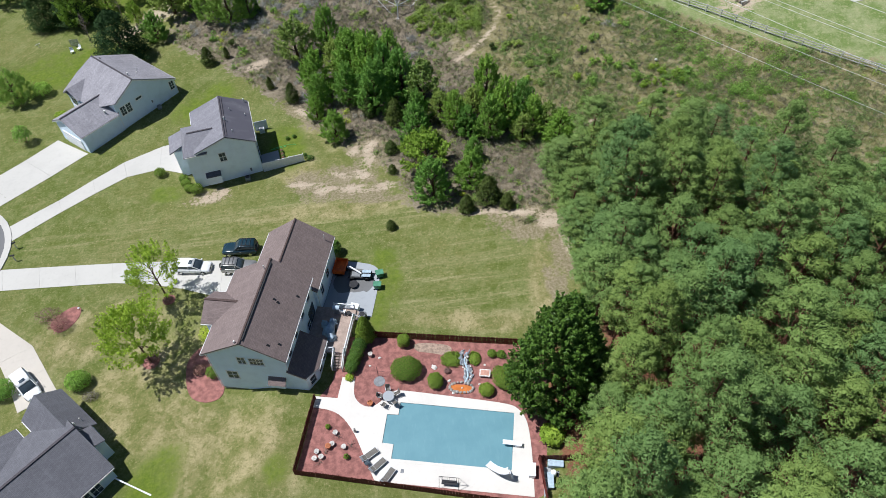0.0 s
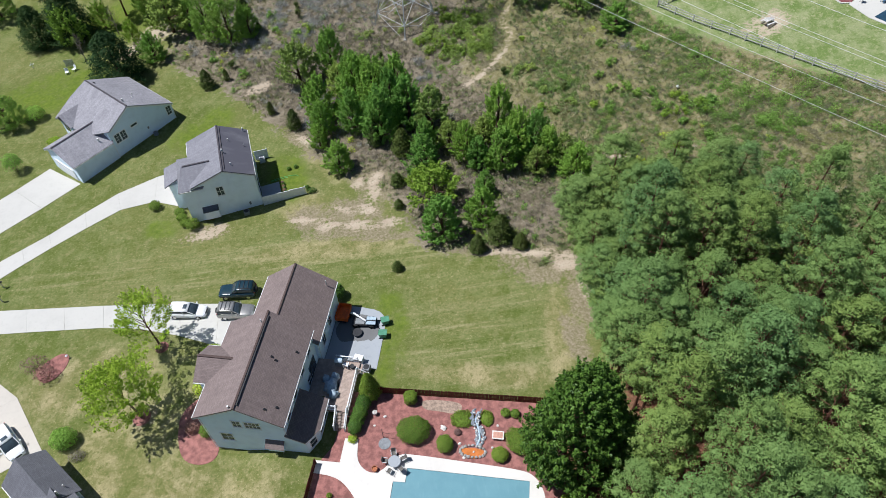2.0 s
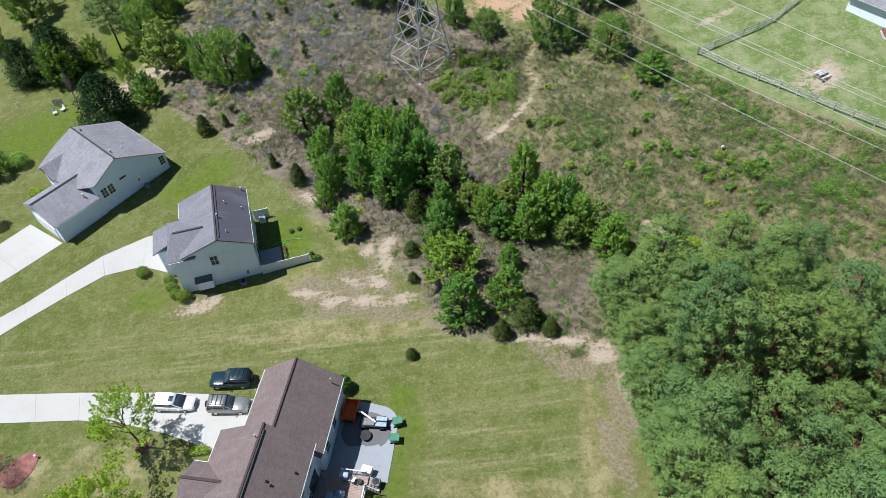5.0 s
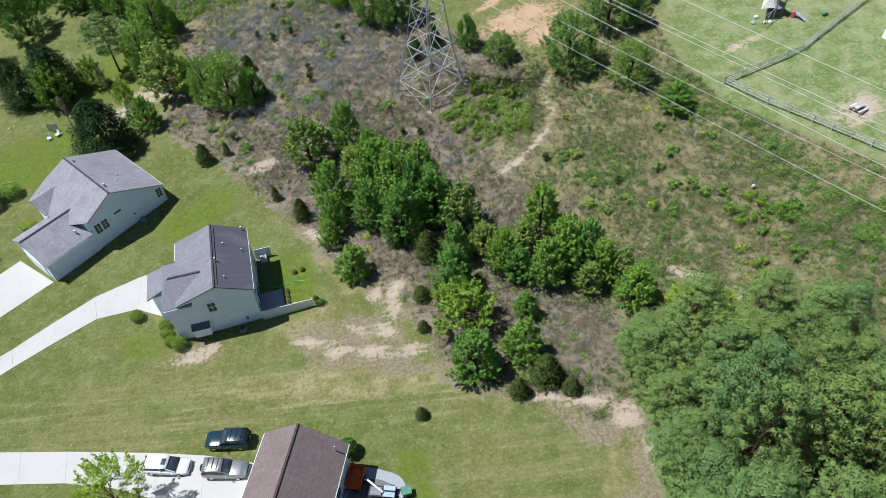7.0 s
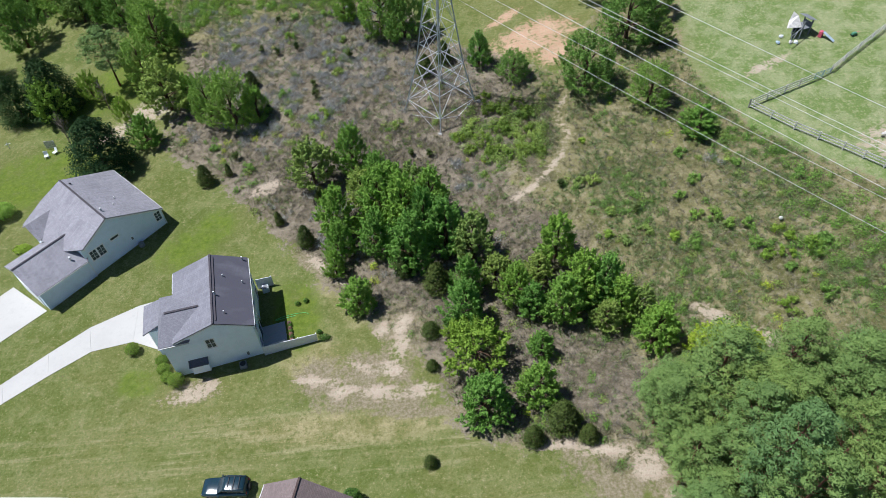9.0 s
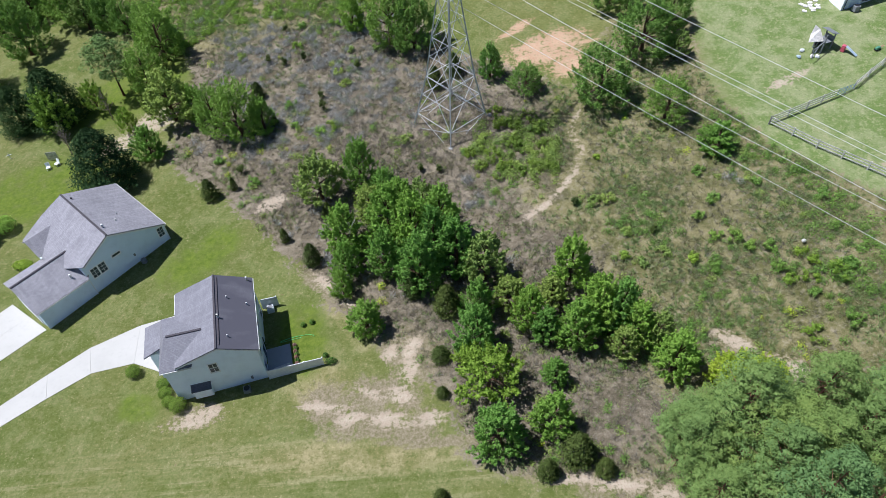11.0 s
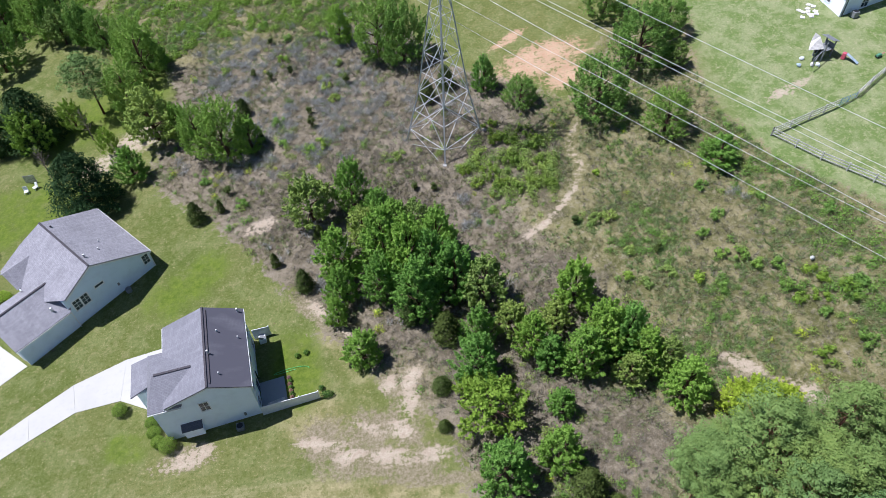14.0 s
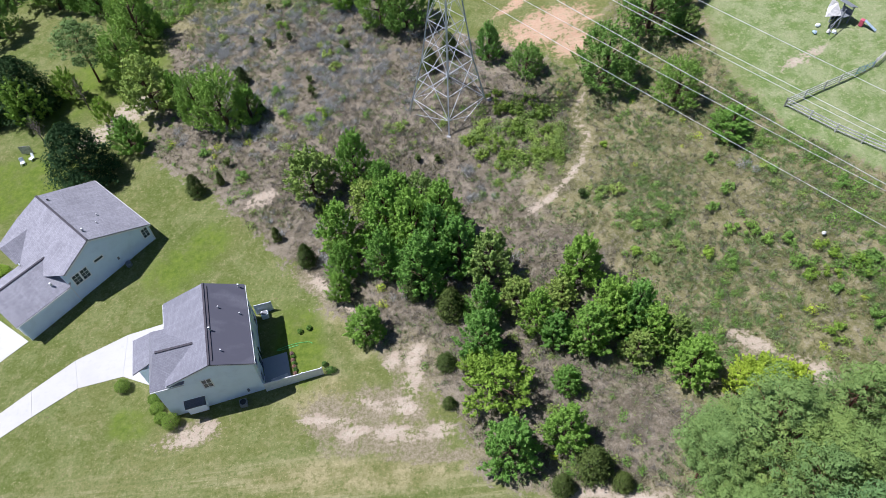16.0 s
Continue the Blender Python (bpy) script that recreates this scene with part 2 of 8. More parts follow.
M["fence_red"] = plain("red_brown_stained_wood", lin(96, 42, 34), 0.85, vary=0.22, scale=2)
M["rail_wood"] = plain("silvered_rail_wood", (0.56, 0.54, 0.50, 1), 0.9, vary=0.2, scale=2)
M["orange"] = plain("orange_paint", lin(230, 106, 38), 0.45)
M["bin_green"] = plain("green_plastic", lin(84, 138, 110), 0.45)
M["stone"] = plain("field_stone", (0.42, 0.40, 0.37, 1), 0.9, vary=0.25, scale=3)
M["slate"] = plain("blue_grey_slate", (0.30, 0.33, 0.36, 1), 0.7, vary=0.25, scale=3)
M["stone_white"] = plain("pale_stone", (0.68, 0.65, 0.60, 1), 0.85, vary=0.15, scale=3)
M["terracotta"] = plain("terracotta", lin(190, 120, 84), 0.85)
M["brick_pink"] = plain("faded_pink_brick", lin(196, 150, 132), 0.9, vary=0.15, scale=4)
M["lounge"] = plain("taupe_sling", lin(110, 106, 100), 0.8)
M["rubber"] = plain("tyre_rubber", (0.02, 0.02, 0.02, 1), 0.85)
M["chrome"] = plain("bright_metal", (0.6, 0.6, 0.6, 1), 0.25, 0.9)
M["car_white"] = plain("white_car_paint", (0.78, 0.78, 0.77, 1), 0.25, 0, 0.5, vary=0.02)
M["car_black"] = plain("black_blue_car_paint", (0.014, 0.036, 0.05, 1), 0.2, 0, 0.5, vary=0.05)
M["car_silver"] = plain("silver_car_paint", (0.36, 0.35, 0.33, 1), 0.3, 0.6, 0.5, vary=0.05)
M["lamp_red"] = plain("tail_lamp", (0.3, 0.02, 0.02, 1), 0.3)
M["lamp_clear"] = plain("head_lamp", (0.6, 0.62, 0.65, 1), 0.15)
M["tarp"] = plain("pale_blue_cover", (0.40, 0.50, 0.58, 1), 0.5)
M["clay"] = plain("orange_clay_water", lin(190, 116, 62), 0.2)
M["blue_plastic"] = plain("blue_plastic", lin(70, 110, 150), 0.4)
M["pink_plastic"] = plain("pink_plastic", lin(200, 90, 110), 0.4)
M["pool_dark"] = plain("dark_pool_cover", lin(40, 66, 84), 0.4)
M["hose"] = plain("green_hose", lin(96, 190, 110), 0.5)


def cover_mat():
    m = Mat("pool_cover", 0.35, 0, 0.4)
    at = m.coords(True)
    n1, n2 = m.noise(at, 0.35, 4), m.noise(at, 3.0, 3, stretch=(1, 0.25, 1))
    c = m.mix(m.ramp(n1, 0.3, 0.7), lin(98, 138, 148), lin(105, 145, 154))
    c = m.mix(m.math("MULTIPLY", m.ramp(n2, 0.5, 0.75), 0.2), c, lin(124, 161, 170))
    m.color(c).bump(n2, 0.25, 0.03)
    return m.m


M["cover"] = cover_mat()


def ground_mat():
    """Mown lawn, rough field, bare soil and forest litter, told apart by the land's own masks."""
    m = Mat("ground_cover", 0.95, 0, 0.1)
    at = m.coords(True)

    def mask(name):
        a = m.node("ShaderNodeAttribute")
        a.attribute_name = name
        return a.outputs["Fac"]

    big, mid, fine, tiny = m.noise(at, 0.055, 5), m.noise(at, 0.35, 5, 0.65), m.noise(at, 1.8, 6, 0.75), m.noise(at, 7, 4, 0.8)
    grain = m.noise(at, 3.2, 5, 0.85)
    row = m.noise(at, 0.55, 4, 0.65, stretch=(0.14, 2.0, 1))
    band = m.noise(at, 0.22, 3, 0.55, stretch=(0.07, 2.2, 1))
    lawn = m.mix(m.ramp(big, 0.36, 0.64), lin(91, 102, 48), lin(110, 112, 64))
    lawn = m.mix(m.math("MULTIPLY", m.ramp(mid, 0.44, 0.62), 0.6), lawn, lin(121, 125, 79))
    lawn = m.mix(m.math("MULTIPLY", m.ramp(band, 0.44, 0.64), m.math("MULTIPLY", mask("rows"), 0.5)), lawn, lin(131, 129, 88))
    lawn = m.mix(m.math("MULTIPLY", m.ramp(row, 0.50, 0.66), m.math("ADD", 0.06, m.math("MULTIPLY", mask("rows"), 0.75))), lawn, lin(146, 141, 102))
    lawn = m.mix(m.math("MULTIPLY", m.ramp(row, 0.46, 0.30), m.math("ADD", 0.06, m.math("MULTIPLY", mask("rows"), 0.5))), lawn, lin(80, 95, 38))
    lawn = m.mix(m.math("MULTIPLY", m.ramp(fine, 0.50, 0.64), 0.55), lawn, lin(80, 94, 38))
    lawn = m.mix(m.math("MULTIPLY", m.ramp(m.noise(at, 0.85, 6, 0.7), 0.50, 0.64), 0.6), lawn, lin(130, 128, 86))
    lawn = m.mix(m.math("MULTIPLY", m.ramp(grain, 0.50, 0.64), 0.5), lawn, lin(70, 84, 32))
    lawn = m.mix(m.math("MULTIPLY", m.ramp(grain, 0.45, 0.30), 0.65), lawn, lin(172, 162, 124))
    worn = m.mix(m.ramp(mid, 0.36, 0.66), lin(128, 122, 80), lin(158, 147, 110))
    worn = m.mix(m.math("MULTIPLY", m.ramp(fine, 0.49, 0.62), 0.62), worn, lin(88, 96, 44))
    worn = m.mix(m.math("MULTIPLY", m.ramp(grain, 0.50, 0.36), 0.55), worn, lin(178, 164, 126))
    worn = m.mix(m.math("MULTIPLY", m.ramp(tiny, 0.52, 0.68), 0.45), worn, lin(78, 82, 40))
    lawn = m.mix(m.ramp(m.math("ADD", mask("worn"), m.math("MULTIPLY", m.math("SUBTRACT", mid, 0.5), 1.4)), 0.2, 1.0), lawn, worn)
    lush = m.mix(m.ramp(fine, 0.35, 0.7), lin(84, 102, 34), lin(110, 123, 48))
    lawn = m.mix(m.ramp(m.math("ADD", mask("lush"), m.math("MULTIPLY", m.math("SUBTRACT", mid, 0.5), 1.6)), 0.3, 1.0), lawn, lush)
    cool = m.mix(m.ramp(mid, 0.38, 0.64), lin(104, 122, 66), lin(140, 146, 104))
    cool = m.mix(m.math("MULTIPLY", m.ramp(fine, 0.5, 0.64), 0.6), cool, lin(166, 162, 126))
    cool = m.mix(m.math("MULTIPLY", m.ramp(tiny, 0.5, 0.64), 0.65), cool, lin(80, 102, 50))
    cool = m.mix(m.math("MULTIPLY", m.ramp(grain, 0.42, 0.30), 0.7), cool, lin(190, 182, 156))
    lawn = m.mix(m.ramp(mask("cool"), 0.2, 0.8), lawn, cool)
    dry = m.mix(m.ramp(mid, 0.4, 0.62), lin(99, 90, 75), lin(133, 122, 105))
    green = m.mix(m.ramp(mid, 0.4, 0.62), lin(95, 94, 56), lin(134, 126, 90))
    scrub = m.mix(m.ramp(m.math("ADD", mask("green"), m.math("MULTIPLY", m.math("SUBTRACT", mid, 0.5), 1.6)), 0.2, 0.8), dry, green)
    scrub = m.mix(m.math("MULTIPLY", m.ramp(fine, 0.5, 0.64), 0.6), scrub, lin(150, 141, 122))
    scrub = m.mix(m.math("MULTIPLY", m.ramp(fine, 0.47, 0.36), 0.6), scrub, lin(58, 64, 32))
    scrub = m.mix(m.math("MULTIPLY", m.ramp(tiny, 0.5, 0.66), 0.5), scrub, lin(54, 58, 32))
    scrub = m.mix(m.math("MULTIPLY", m.ramp(tiny, 0.46, 0.30), 0.5), scrub, lin(168, 158, 134))
    soil = m.mix(m.ramp(fine, 0.35, 0.7), lin(194, 180, 160), lin(158, 142, 122))
    soil = m.mix(m.math("MULTIPLY", m.ramp(tiny, 0.5, 0.72), 0.5), soil, lin(140, 122, 98))
    red = m.mix(m.ramp(fine, 0.35, 0.7), lin(194, 166, 138), lin(170, 136, 108))
    litter = m.mix(m.ramp(mid, 0.35, 0.7), lin(122, 82, 62), lin(96, 70, 54))
    litter = m.mix(m.ramp(tiny, 0.4, 0.75), litter, lin(142, 104, 82))
    wob = m.math("ADD", m.math("MULTIPLY", m.math("SUBTRACT", mid, 0.5), 1.7), m.math("MULTIPLY", m.math("SUBTRACT", fine, 0.5), 1.4))
    c = m.mix(m.ramp(m.math("ADD", mask("scrub"), wob), 0.42, 0.62), lawn, scrub)
    c = m.mix(m.ramp(m.math("ADD", mask("litter"), wob), 0.4, 0.65), c, litter)
    c = m.mix(m.ramp(m.math("ADD", mask("thin"), wob), 0.5, 0.95), c, m.mix(m.ramp(grain, 0.36, 0.62), lin(149, 137, 116), lin(112, 106, 76)))
    rag = m.math("ADD", m.math("MULTIPLY", m.math("SUBTRACT", fine, 0.5), 4.2), m.math("ADD", m.math("MULTIPLY", m.math("SUBTRACT", mid, 0.5), 1.4), m.math("MULTIPLY", m.math("SUBTRACT", row, 0.5), 1.2)))
    c = m.mix(m.math("MULTIPLY", m.ramp(m.math("ADD", mask("soil"), rag), 0.35, 1.15), m.ramp(mask("soil"), 0.02, 0.3)), c, soil)
    c = m.mix(m.math("MULTIPLY", m.ramp(m.math("ADD", mask("clay"), rag), 0.25, 1.1), m.ramp(mask("clay"), 0.02, 0.3)), c, red)
    m.color(c)
    m.bump(m.math("ADD", tiny, m.math("MULTIPLY", fine, 1.5)), 0.7, 0.10)
    return m.m


M["ground"] = ground_mat()


# ---------------------------------------------------------------- mesh helpers
def fast_mesh(name, verts, faces, mat):
    """A mesh from arrays: verts (n, 3), faces (k, 3 or 4)."""
    verts, faces = np.asarray(verts, np.float32), np.asarray(faces, np.int32)
    me = bpy.data.meshes.new(name)
    k = faces.shape[1]
    me.vertices.add(len(verts))
    me.vertices.foreach_set("co", verts.ravel())
    me.loops.add(faces.size)
    me.loops.foreach_set("vertex_index", faces.ravel())
    me.polygons.add(len(faces))
    me.polygons.foreach_set("loop_start", np.arange(0, faces.size, k, dtype=np.int32))
    me.update(calc_edges=True)
    me.materials.append(mat)
    return me


def part(name, bm, mat, parent=None, label="", at=None, smooth=False):
    """Links a bmesh as one mesh object under a thing or a part."""
    if isinstance(bm, bpy.types.Mesh):
        me = bm
    else:
        bmesh.ops.recalc_face_normals(bm, faces=bm.faces)
        me = bpy.data.meshes.new(name)
        bm.to_mesh(me)
        bm.free()
        me.materials.append(mat)
    if smooth:
        for p in me.polygons:
            p.use_smooth = True
    ob = new(name, me)
    if parent:
        ob.parent = parent
    if at is not None:
        ob.matrix_basis = at
    if label:
        tagged(ob, label)
    return ob


def thing(name, label, category, at=None, group="", kind=""):
    ob = new(name)
    ob.empty_display_size = 0.3
    if at is not None:
        ob.matrix_basis = at
    return tagged(ob, label, category, group, kind)


def add_box(bm, x0, x1, y0, y1, z0, z1, bevel=0.0, m=None):
    vs = [bm.verts.new(((x0, x1)[i & 1], (y0, y1)[i >> 1 & 1], (z0, z1)[i >> 2])) for i in range(8)]
    fs = [bm.faces.new([vs[i] for i in q]) for q in ((0, 2, 3, 1), (4, 5, 7, 6), (0, 1, 5, 4), (2, 6, 7, 3), (0, 4, 6, 2), (1, 3, 7, 5))]
    if bevel:
        es = list({e for f in fs for e in f.edges})
        r = bmesh.ops.bevel(bm, geom=es, offset=bevel, segments=1, affect="EDGES")
        vs = list({v for f in r["faces"] for v in f.verts} | {v for v in vs if v.is_valid})
    if m is not None:
        bmesh.ops.transform(bm, matrix=m, verts=[v for v in vs if v.is_valid])
    return bm


def box(x0, x1, y0, y1, z0, z1, bevel=0.0):
    return add_box(bmesh.new(), x0, x1, y0, y1, z0, z1, bevel)


def add_prism(bm, poly, z0, z1):
    lo = [bm.verts.new((x, y, z0)) for x, y in poly]
    hi = [bm.verts.new((x, y, z1)) for x, y in poly]
    bm.faces.new(lo[::-1])
    bm.faces.new(hi)
    n = len(poly)
    for i in range(n):
        bm.faces.new((lo[i], lo[(i + 1) % n], hi[(i + 1) % n], hi[i]))
    return bm


def prism(poly, z0, z1):
    return add_prism(bmesh.new(), poly, z0, z1)


def add_slab(bm, pts, thick):
    """A flat plate below the planar polygon pts, with courses laid out as UVs across and down the slope."""
    pts = [Vector(p) for p in pts]
    n = (pts[1] - pts[0]).cross(pts[2] - pts[0]).normalized()
    if n.z < 0:
        pts.reverse()
        n = -n
    uv = bm.loops.layers.uv.verify()
    across = Vector((0, 0, 1)).cross(n)
    across = across.normalized() if across.length > 1e-3 else Vector((1, 0, 0))
    down = n.cross(across)
    top = [bm.verts.new(p) for p in pts]
    bot = [bm.verts.new(p - n * thick) for p in pts]
    k = len(pts)
    fs = [bm.faces.new(top), bm.faces.new(bot[::-1])] + [bm.faces.new((top[(i + 1) % k], top[i], bot[i], bot[(i + 1) % k])) for i in range(k)]
    for f in fs:
        for l in f.loops:
            l[uv].uv = (l.vert.co.dot(across), l.vert.co.dot(down))
    return bm


def slab(pts, thick=0.14):
    return add_slab(bmesh.new(), pts, thick)


def add_beam(bm, a, b, w, h=None):
    """A square bar from a to b."""
    a, b = Vector(a), Vector(b)
    h = h or w
    d = b - a
    m = Matrix.Translation(a) @ d.to_track_quat("X", "Z").to_matrix().to_4x4()
    return add_box(bm, 0, d.length, -w / 2, w / 2, -h / 2, h / 2, m=m)


def beam(a, b, w, h=None):
    return add_beam(bmesh.new(), a, b, w, h)


def add_tube(bm, pts, radii, sides=8, cap=True):
    """A round tube along pts with a radius at each."""
    pts = [Vector(p) for p in pts]
    rings = []
    for i, p in enumerate(pts):
        d = (pts[min(i + 1, len(pts) - 1)] - pts[max(i - 1, 0)]).normalized()
        q = d.to_track_quat("Z", "Y")
        rings.append([bm.verts.new(p + q @ Vector((math.cos(a) * radii[i], math.sin(a) * radii[i], 0)))
                      for a in (2 * math.pi * k / sides for k in range(sides))])
    for r0, r1 in zip(rings, rings[1:]):
        for k in range(sides):
            bm.faces.new((r0[k], r0[(k + 1) % sides], r1[(k + 1) % sides], r1[k]))
    if cap:
        bm.faces.new(rings[0][::-1])
        bm.faces.new(rings[-1])
    return bm


def tube(pts, radii, sides=8, cap=True):
    if not isinstance(radii, (list, tuple)):
        radii = [radii] * len(pts)
    return add_tube(bmesh.new(), pts, radii, sides, cap)


def lathe(profile, sides=14):
    """A turned solid from (radius, height) pairs."""
    return tube([(0, 0, z) for r, z in profile], [max(r, 0.001) for r, z in profile], sides)


def blob(rx, ry, rz, seed, rough=0.12, sub=2, freq=1.6):
    bm = bmesh.new()
    bmesh.ops.create_icosphere(bm, subdivisions=sub, radius=1)
    for v in bm.verts:
        k = 1 + rough * 2 * noise.noise(v.co * freq + Vector((seed * 3.1, seed * 1.7, seed)))
        v.co = Vector((v.co.x * rx * k, v.co.y * ry * k, v.co.z * rz * k))
    return bm


def on_land(x, y, rz=0, dz=0.0, s=1.0):
    return pose(x, y, gz(x, y) + dz, 0, 0, rz) @ Matrix.Diagonal((s, s, s, 1))


# ---------------------------------------------------------------- ground
FIELD = [(-68, 163), (-60, 151.5), (-50, 145.5), (-41, 139), (-38.5, 132), (-38.5, 125), (-39.3, 112), (-29.3, 103.3), (-22.7, 95.1), (-16.8, 87.8), (-11.6, 81.3), (-6.2, 75.3), (-1.4, 70.7),
         (1.7, 64.7), (2.8, 60.5), (10.5, 58.2), (17.5, 54.5), (22, 52), (60, 52), (76, 60), (70, 72), (60, 79), (51.5, 86.6), (43.2, 96.6),
         (40.4, 104), (38.4, 110), (41.4, 124), (30, 126), (22, 112), (15, 118), (6, 124), (-2, 138), (-4, 152), (-20, 168)]
WOODS = [(20.0, 55), (20.4, 61), (23.5, 65.5), (34.5, 65.3), (45, 60), (47, 54), (56, 45), (80, 36), (80, 5), (12, 5), (11.6, 16), (13.2, 19.9), (17.3, 23.4), (20.5, 30), (20.0, 37.7), (20.6, 42), (22.2, 48)]
YARD = [(-10.4, 33.0), (-12.1, 25.3), (-3.3, 23.0), (6.3, 20.5), (12.3, 19.2), (15.6, 24.5), (15.8, 36.7), (11.0, 37.65), (-2.9, 40.3), (-7.0, 41.0), (-8.6, 35.0)]
# patches of bare soil: x, y, half-lengths, turn
SOIL = [(-21.7, 99.9, 2.6, 1.2, 20), (-3.0, 74.6, 0.9, 2.2, -25), (-5.2, 66.2, 2.6, 0.9, -8), (-4.4, 69.0, 1.5, 1.1, -12), (-3.4, 71.6, 1.0, 2.0, -20), (-9.6, 66.8, 1.6, 0.8, 12), (-8.0, 69.8, 2.4, 0.5, -30), (-1.2, 66.0, 1.6, 0.9, 0), (-5.4, 74.2, 1.2, 0.9, 40), (-12.6, 68.4, 3.4, 0.6, -10), (-13.6, 85.6, 2.2, 0.8, -50), (-7.5, 78.4, 2.0, 0.8, -45), (-25.9, 68.7, 3.6, 1.1, 12),
        (31, 70.6, 2.6, 0.9, -38), (35.4, 66.9, 3.2, 1.0, -35), (16.4, 57.2, 3.4, 0.8, -8), (20.0, 55.4, 1.6, 1.6, -15), (21.6, 50.6, 0.8, 2.6, 10), (11.6, 58.3, 2.2, 0.6, 0), (48.7, 106.2, 3.2, 0.8, 20),
        (57.9, 90.2, 3.4, 2.3, 20), (-10.6, 82.5, 2.0, 0.6, -50), (-42.5, 122.0, 4.0, 2.8, 10), (-48.0, 117.5, 3.0, 2.0, 30)]
TRAIL = [(11.7, 90.8), (14.7, 92.4), (16.8, 94.2), (19.4, 97.3), (20.8, 100.9), (19.8, 103.6), (22.0, 108.6)]
CLAY = [(19.5, 121.5, 6.0, 3.6, 10), (22.0, 117.0, 3.0, 2.4, 0), (15.4, 127.5, 3.4, 0.9, 30)]
THIN = [(-7.5, 68.0, 8.5, 4.2, -8), (-4.0, 66.0, 4.5, 3.0, -8), (18.0, 55.8, 7.0, 4.0, -14), (21.2, 50.5, 3.0, 6.0, 6), (18.6, 44.0, 1.6, 5.0, 8), (-3.0, 74.0, 4.0, 4.0, 0), (-29.5, 41.5, 1.8, 1.4, 0), (-14.5, 85.5, 4.5, 1.2, -50), (31, 69, 7, 2.2, -35),
        (-26.3, 68.8, 4.5, 1.7, 8), (0, 63.3, 9, 0.8, -4)]
# lawn mown in lines
ROWS = [(-24, 61.5, 26, 4.0, -3), (0, 60.5, 10, 3.0, -3), (8, 47, 9, 7, -3)]
# lawn worn down to thatch
WORN = [(-19, 28.5, 9, 6.5, -12), (-31, 38.5, 9, 6.5, 30), (-26, 33, 6, 5, 0), (17.0, 45.0, 1.8, 7.0, -8), (8.0, 41.2, 9.0, 1.6, -11), (-37, 47, 9, 4.5, 10), (-14, 97, 5, 9, 40), (-10, 62.5, 12, 2.0, -3), (-13, 71, 4, 3, -8), (-9.5, 80, 3, 6, 30)]
LUSH = [(-1.6, 50.5, 1.8, 5.5, 8), (-3.0, 44, 1.4, 3.5, 0), (-14.2, 26, 1.6, 2.2, -20), (-15.8, 77.5, 3.4, 6.0, 12), (-30, 92, 7, 4, 42), (-60, 108, 14, 8, 20), (-50, 130, 14, 8, 30), (-27.5, 26, 3.0, 5.5, -25), (-33, 70.5, 3, 2, 0)]


def ovals(x, y, rows):
    out = np.zeros_like(x)
    for cx, cy, a, b, turn in rows:
        c, s = math.cos(radians(turn)), math.sin(radians(turn))
        u, v = (c * (x - cx) + s * (y - cy)) / a, (-s * (x - cx) + c * (y - cy)) / b
        out = np.maximum(out, 1 - sstep(0.45, 1.6, np.hypot(u, v)))
    return out


# brown brush round and between the thicket trees
BROWN = [(14.5, 65.5, 9.5, 6.5, -20), (4, 78, 12, 8, -45), (10, 84, 12, 6, -30), (-6, 96, 14, 8, -40)]


def greenness(x, y):
    """How green the rough field is: more to the east and north, less in the brown brush."""
    return np.maximum(sstep(2, 22, x - 0.15 * (y - 80)), sstep(132, 144, y)) * (1 - 0.85 * ovals(np.asarray(x, float), np.asarray(y, float), BROWN))


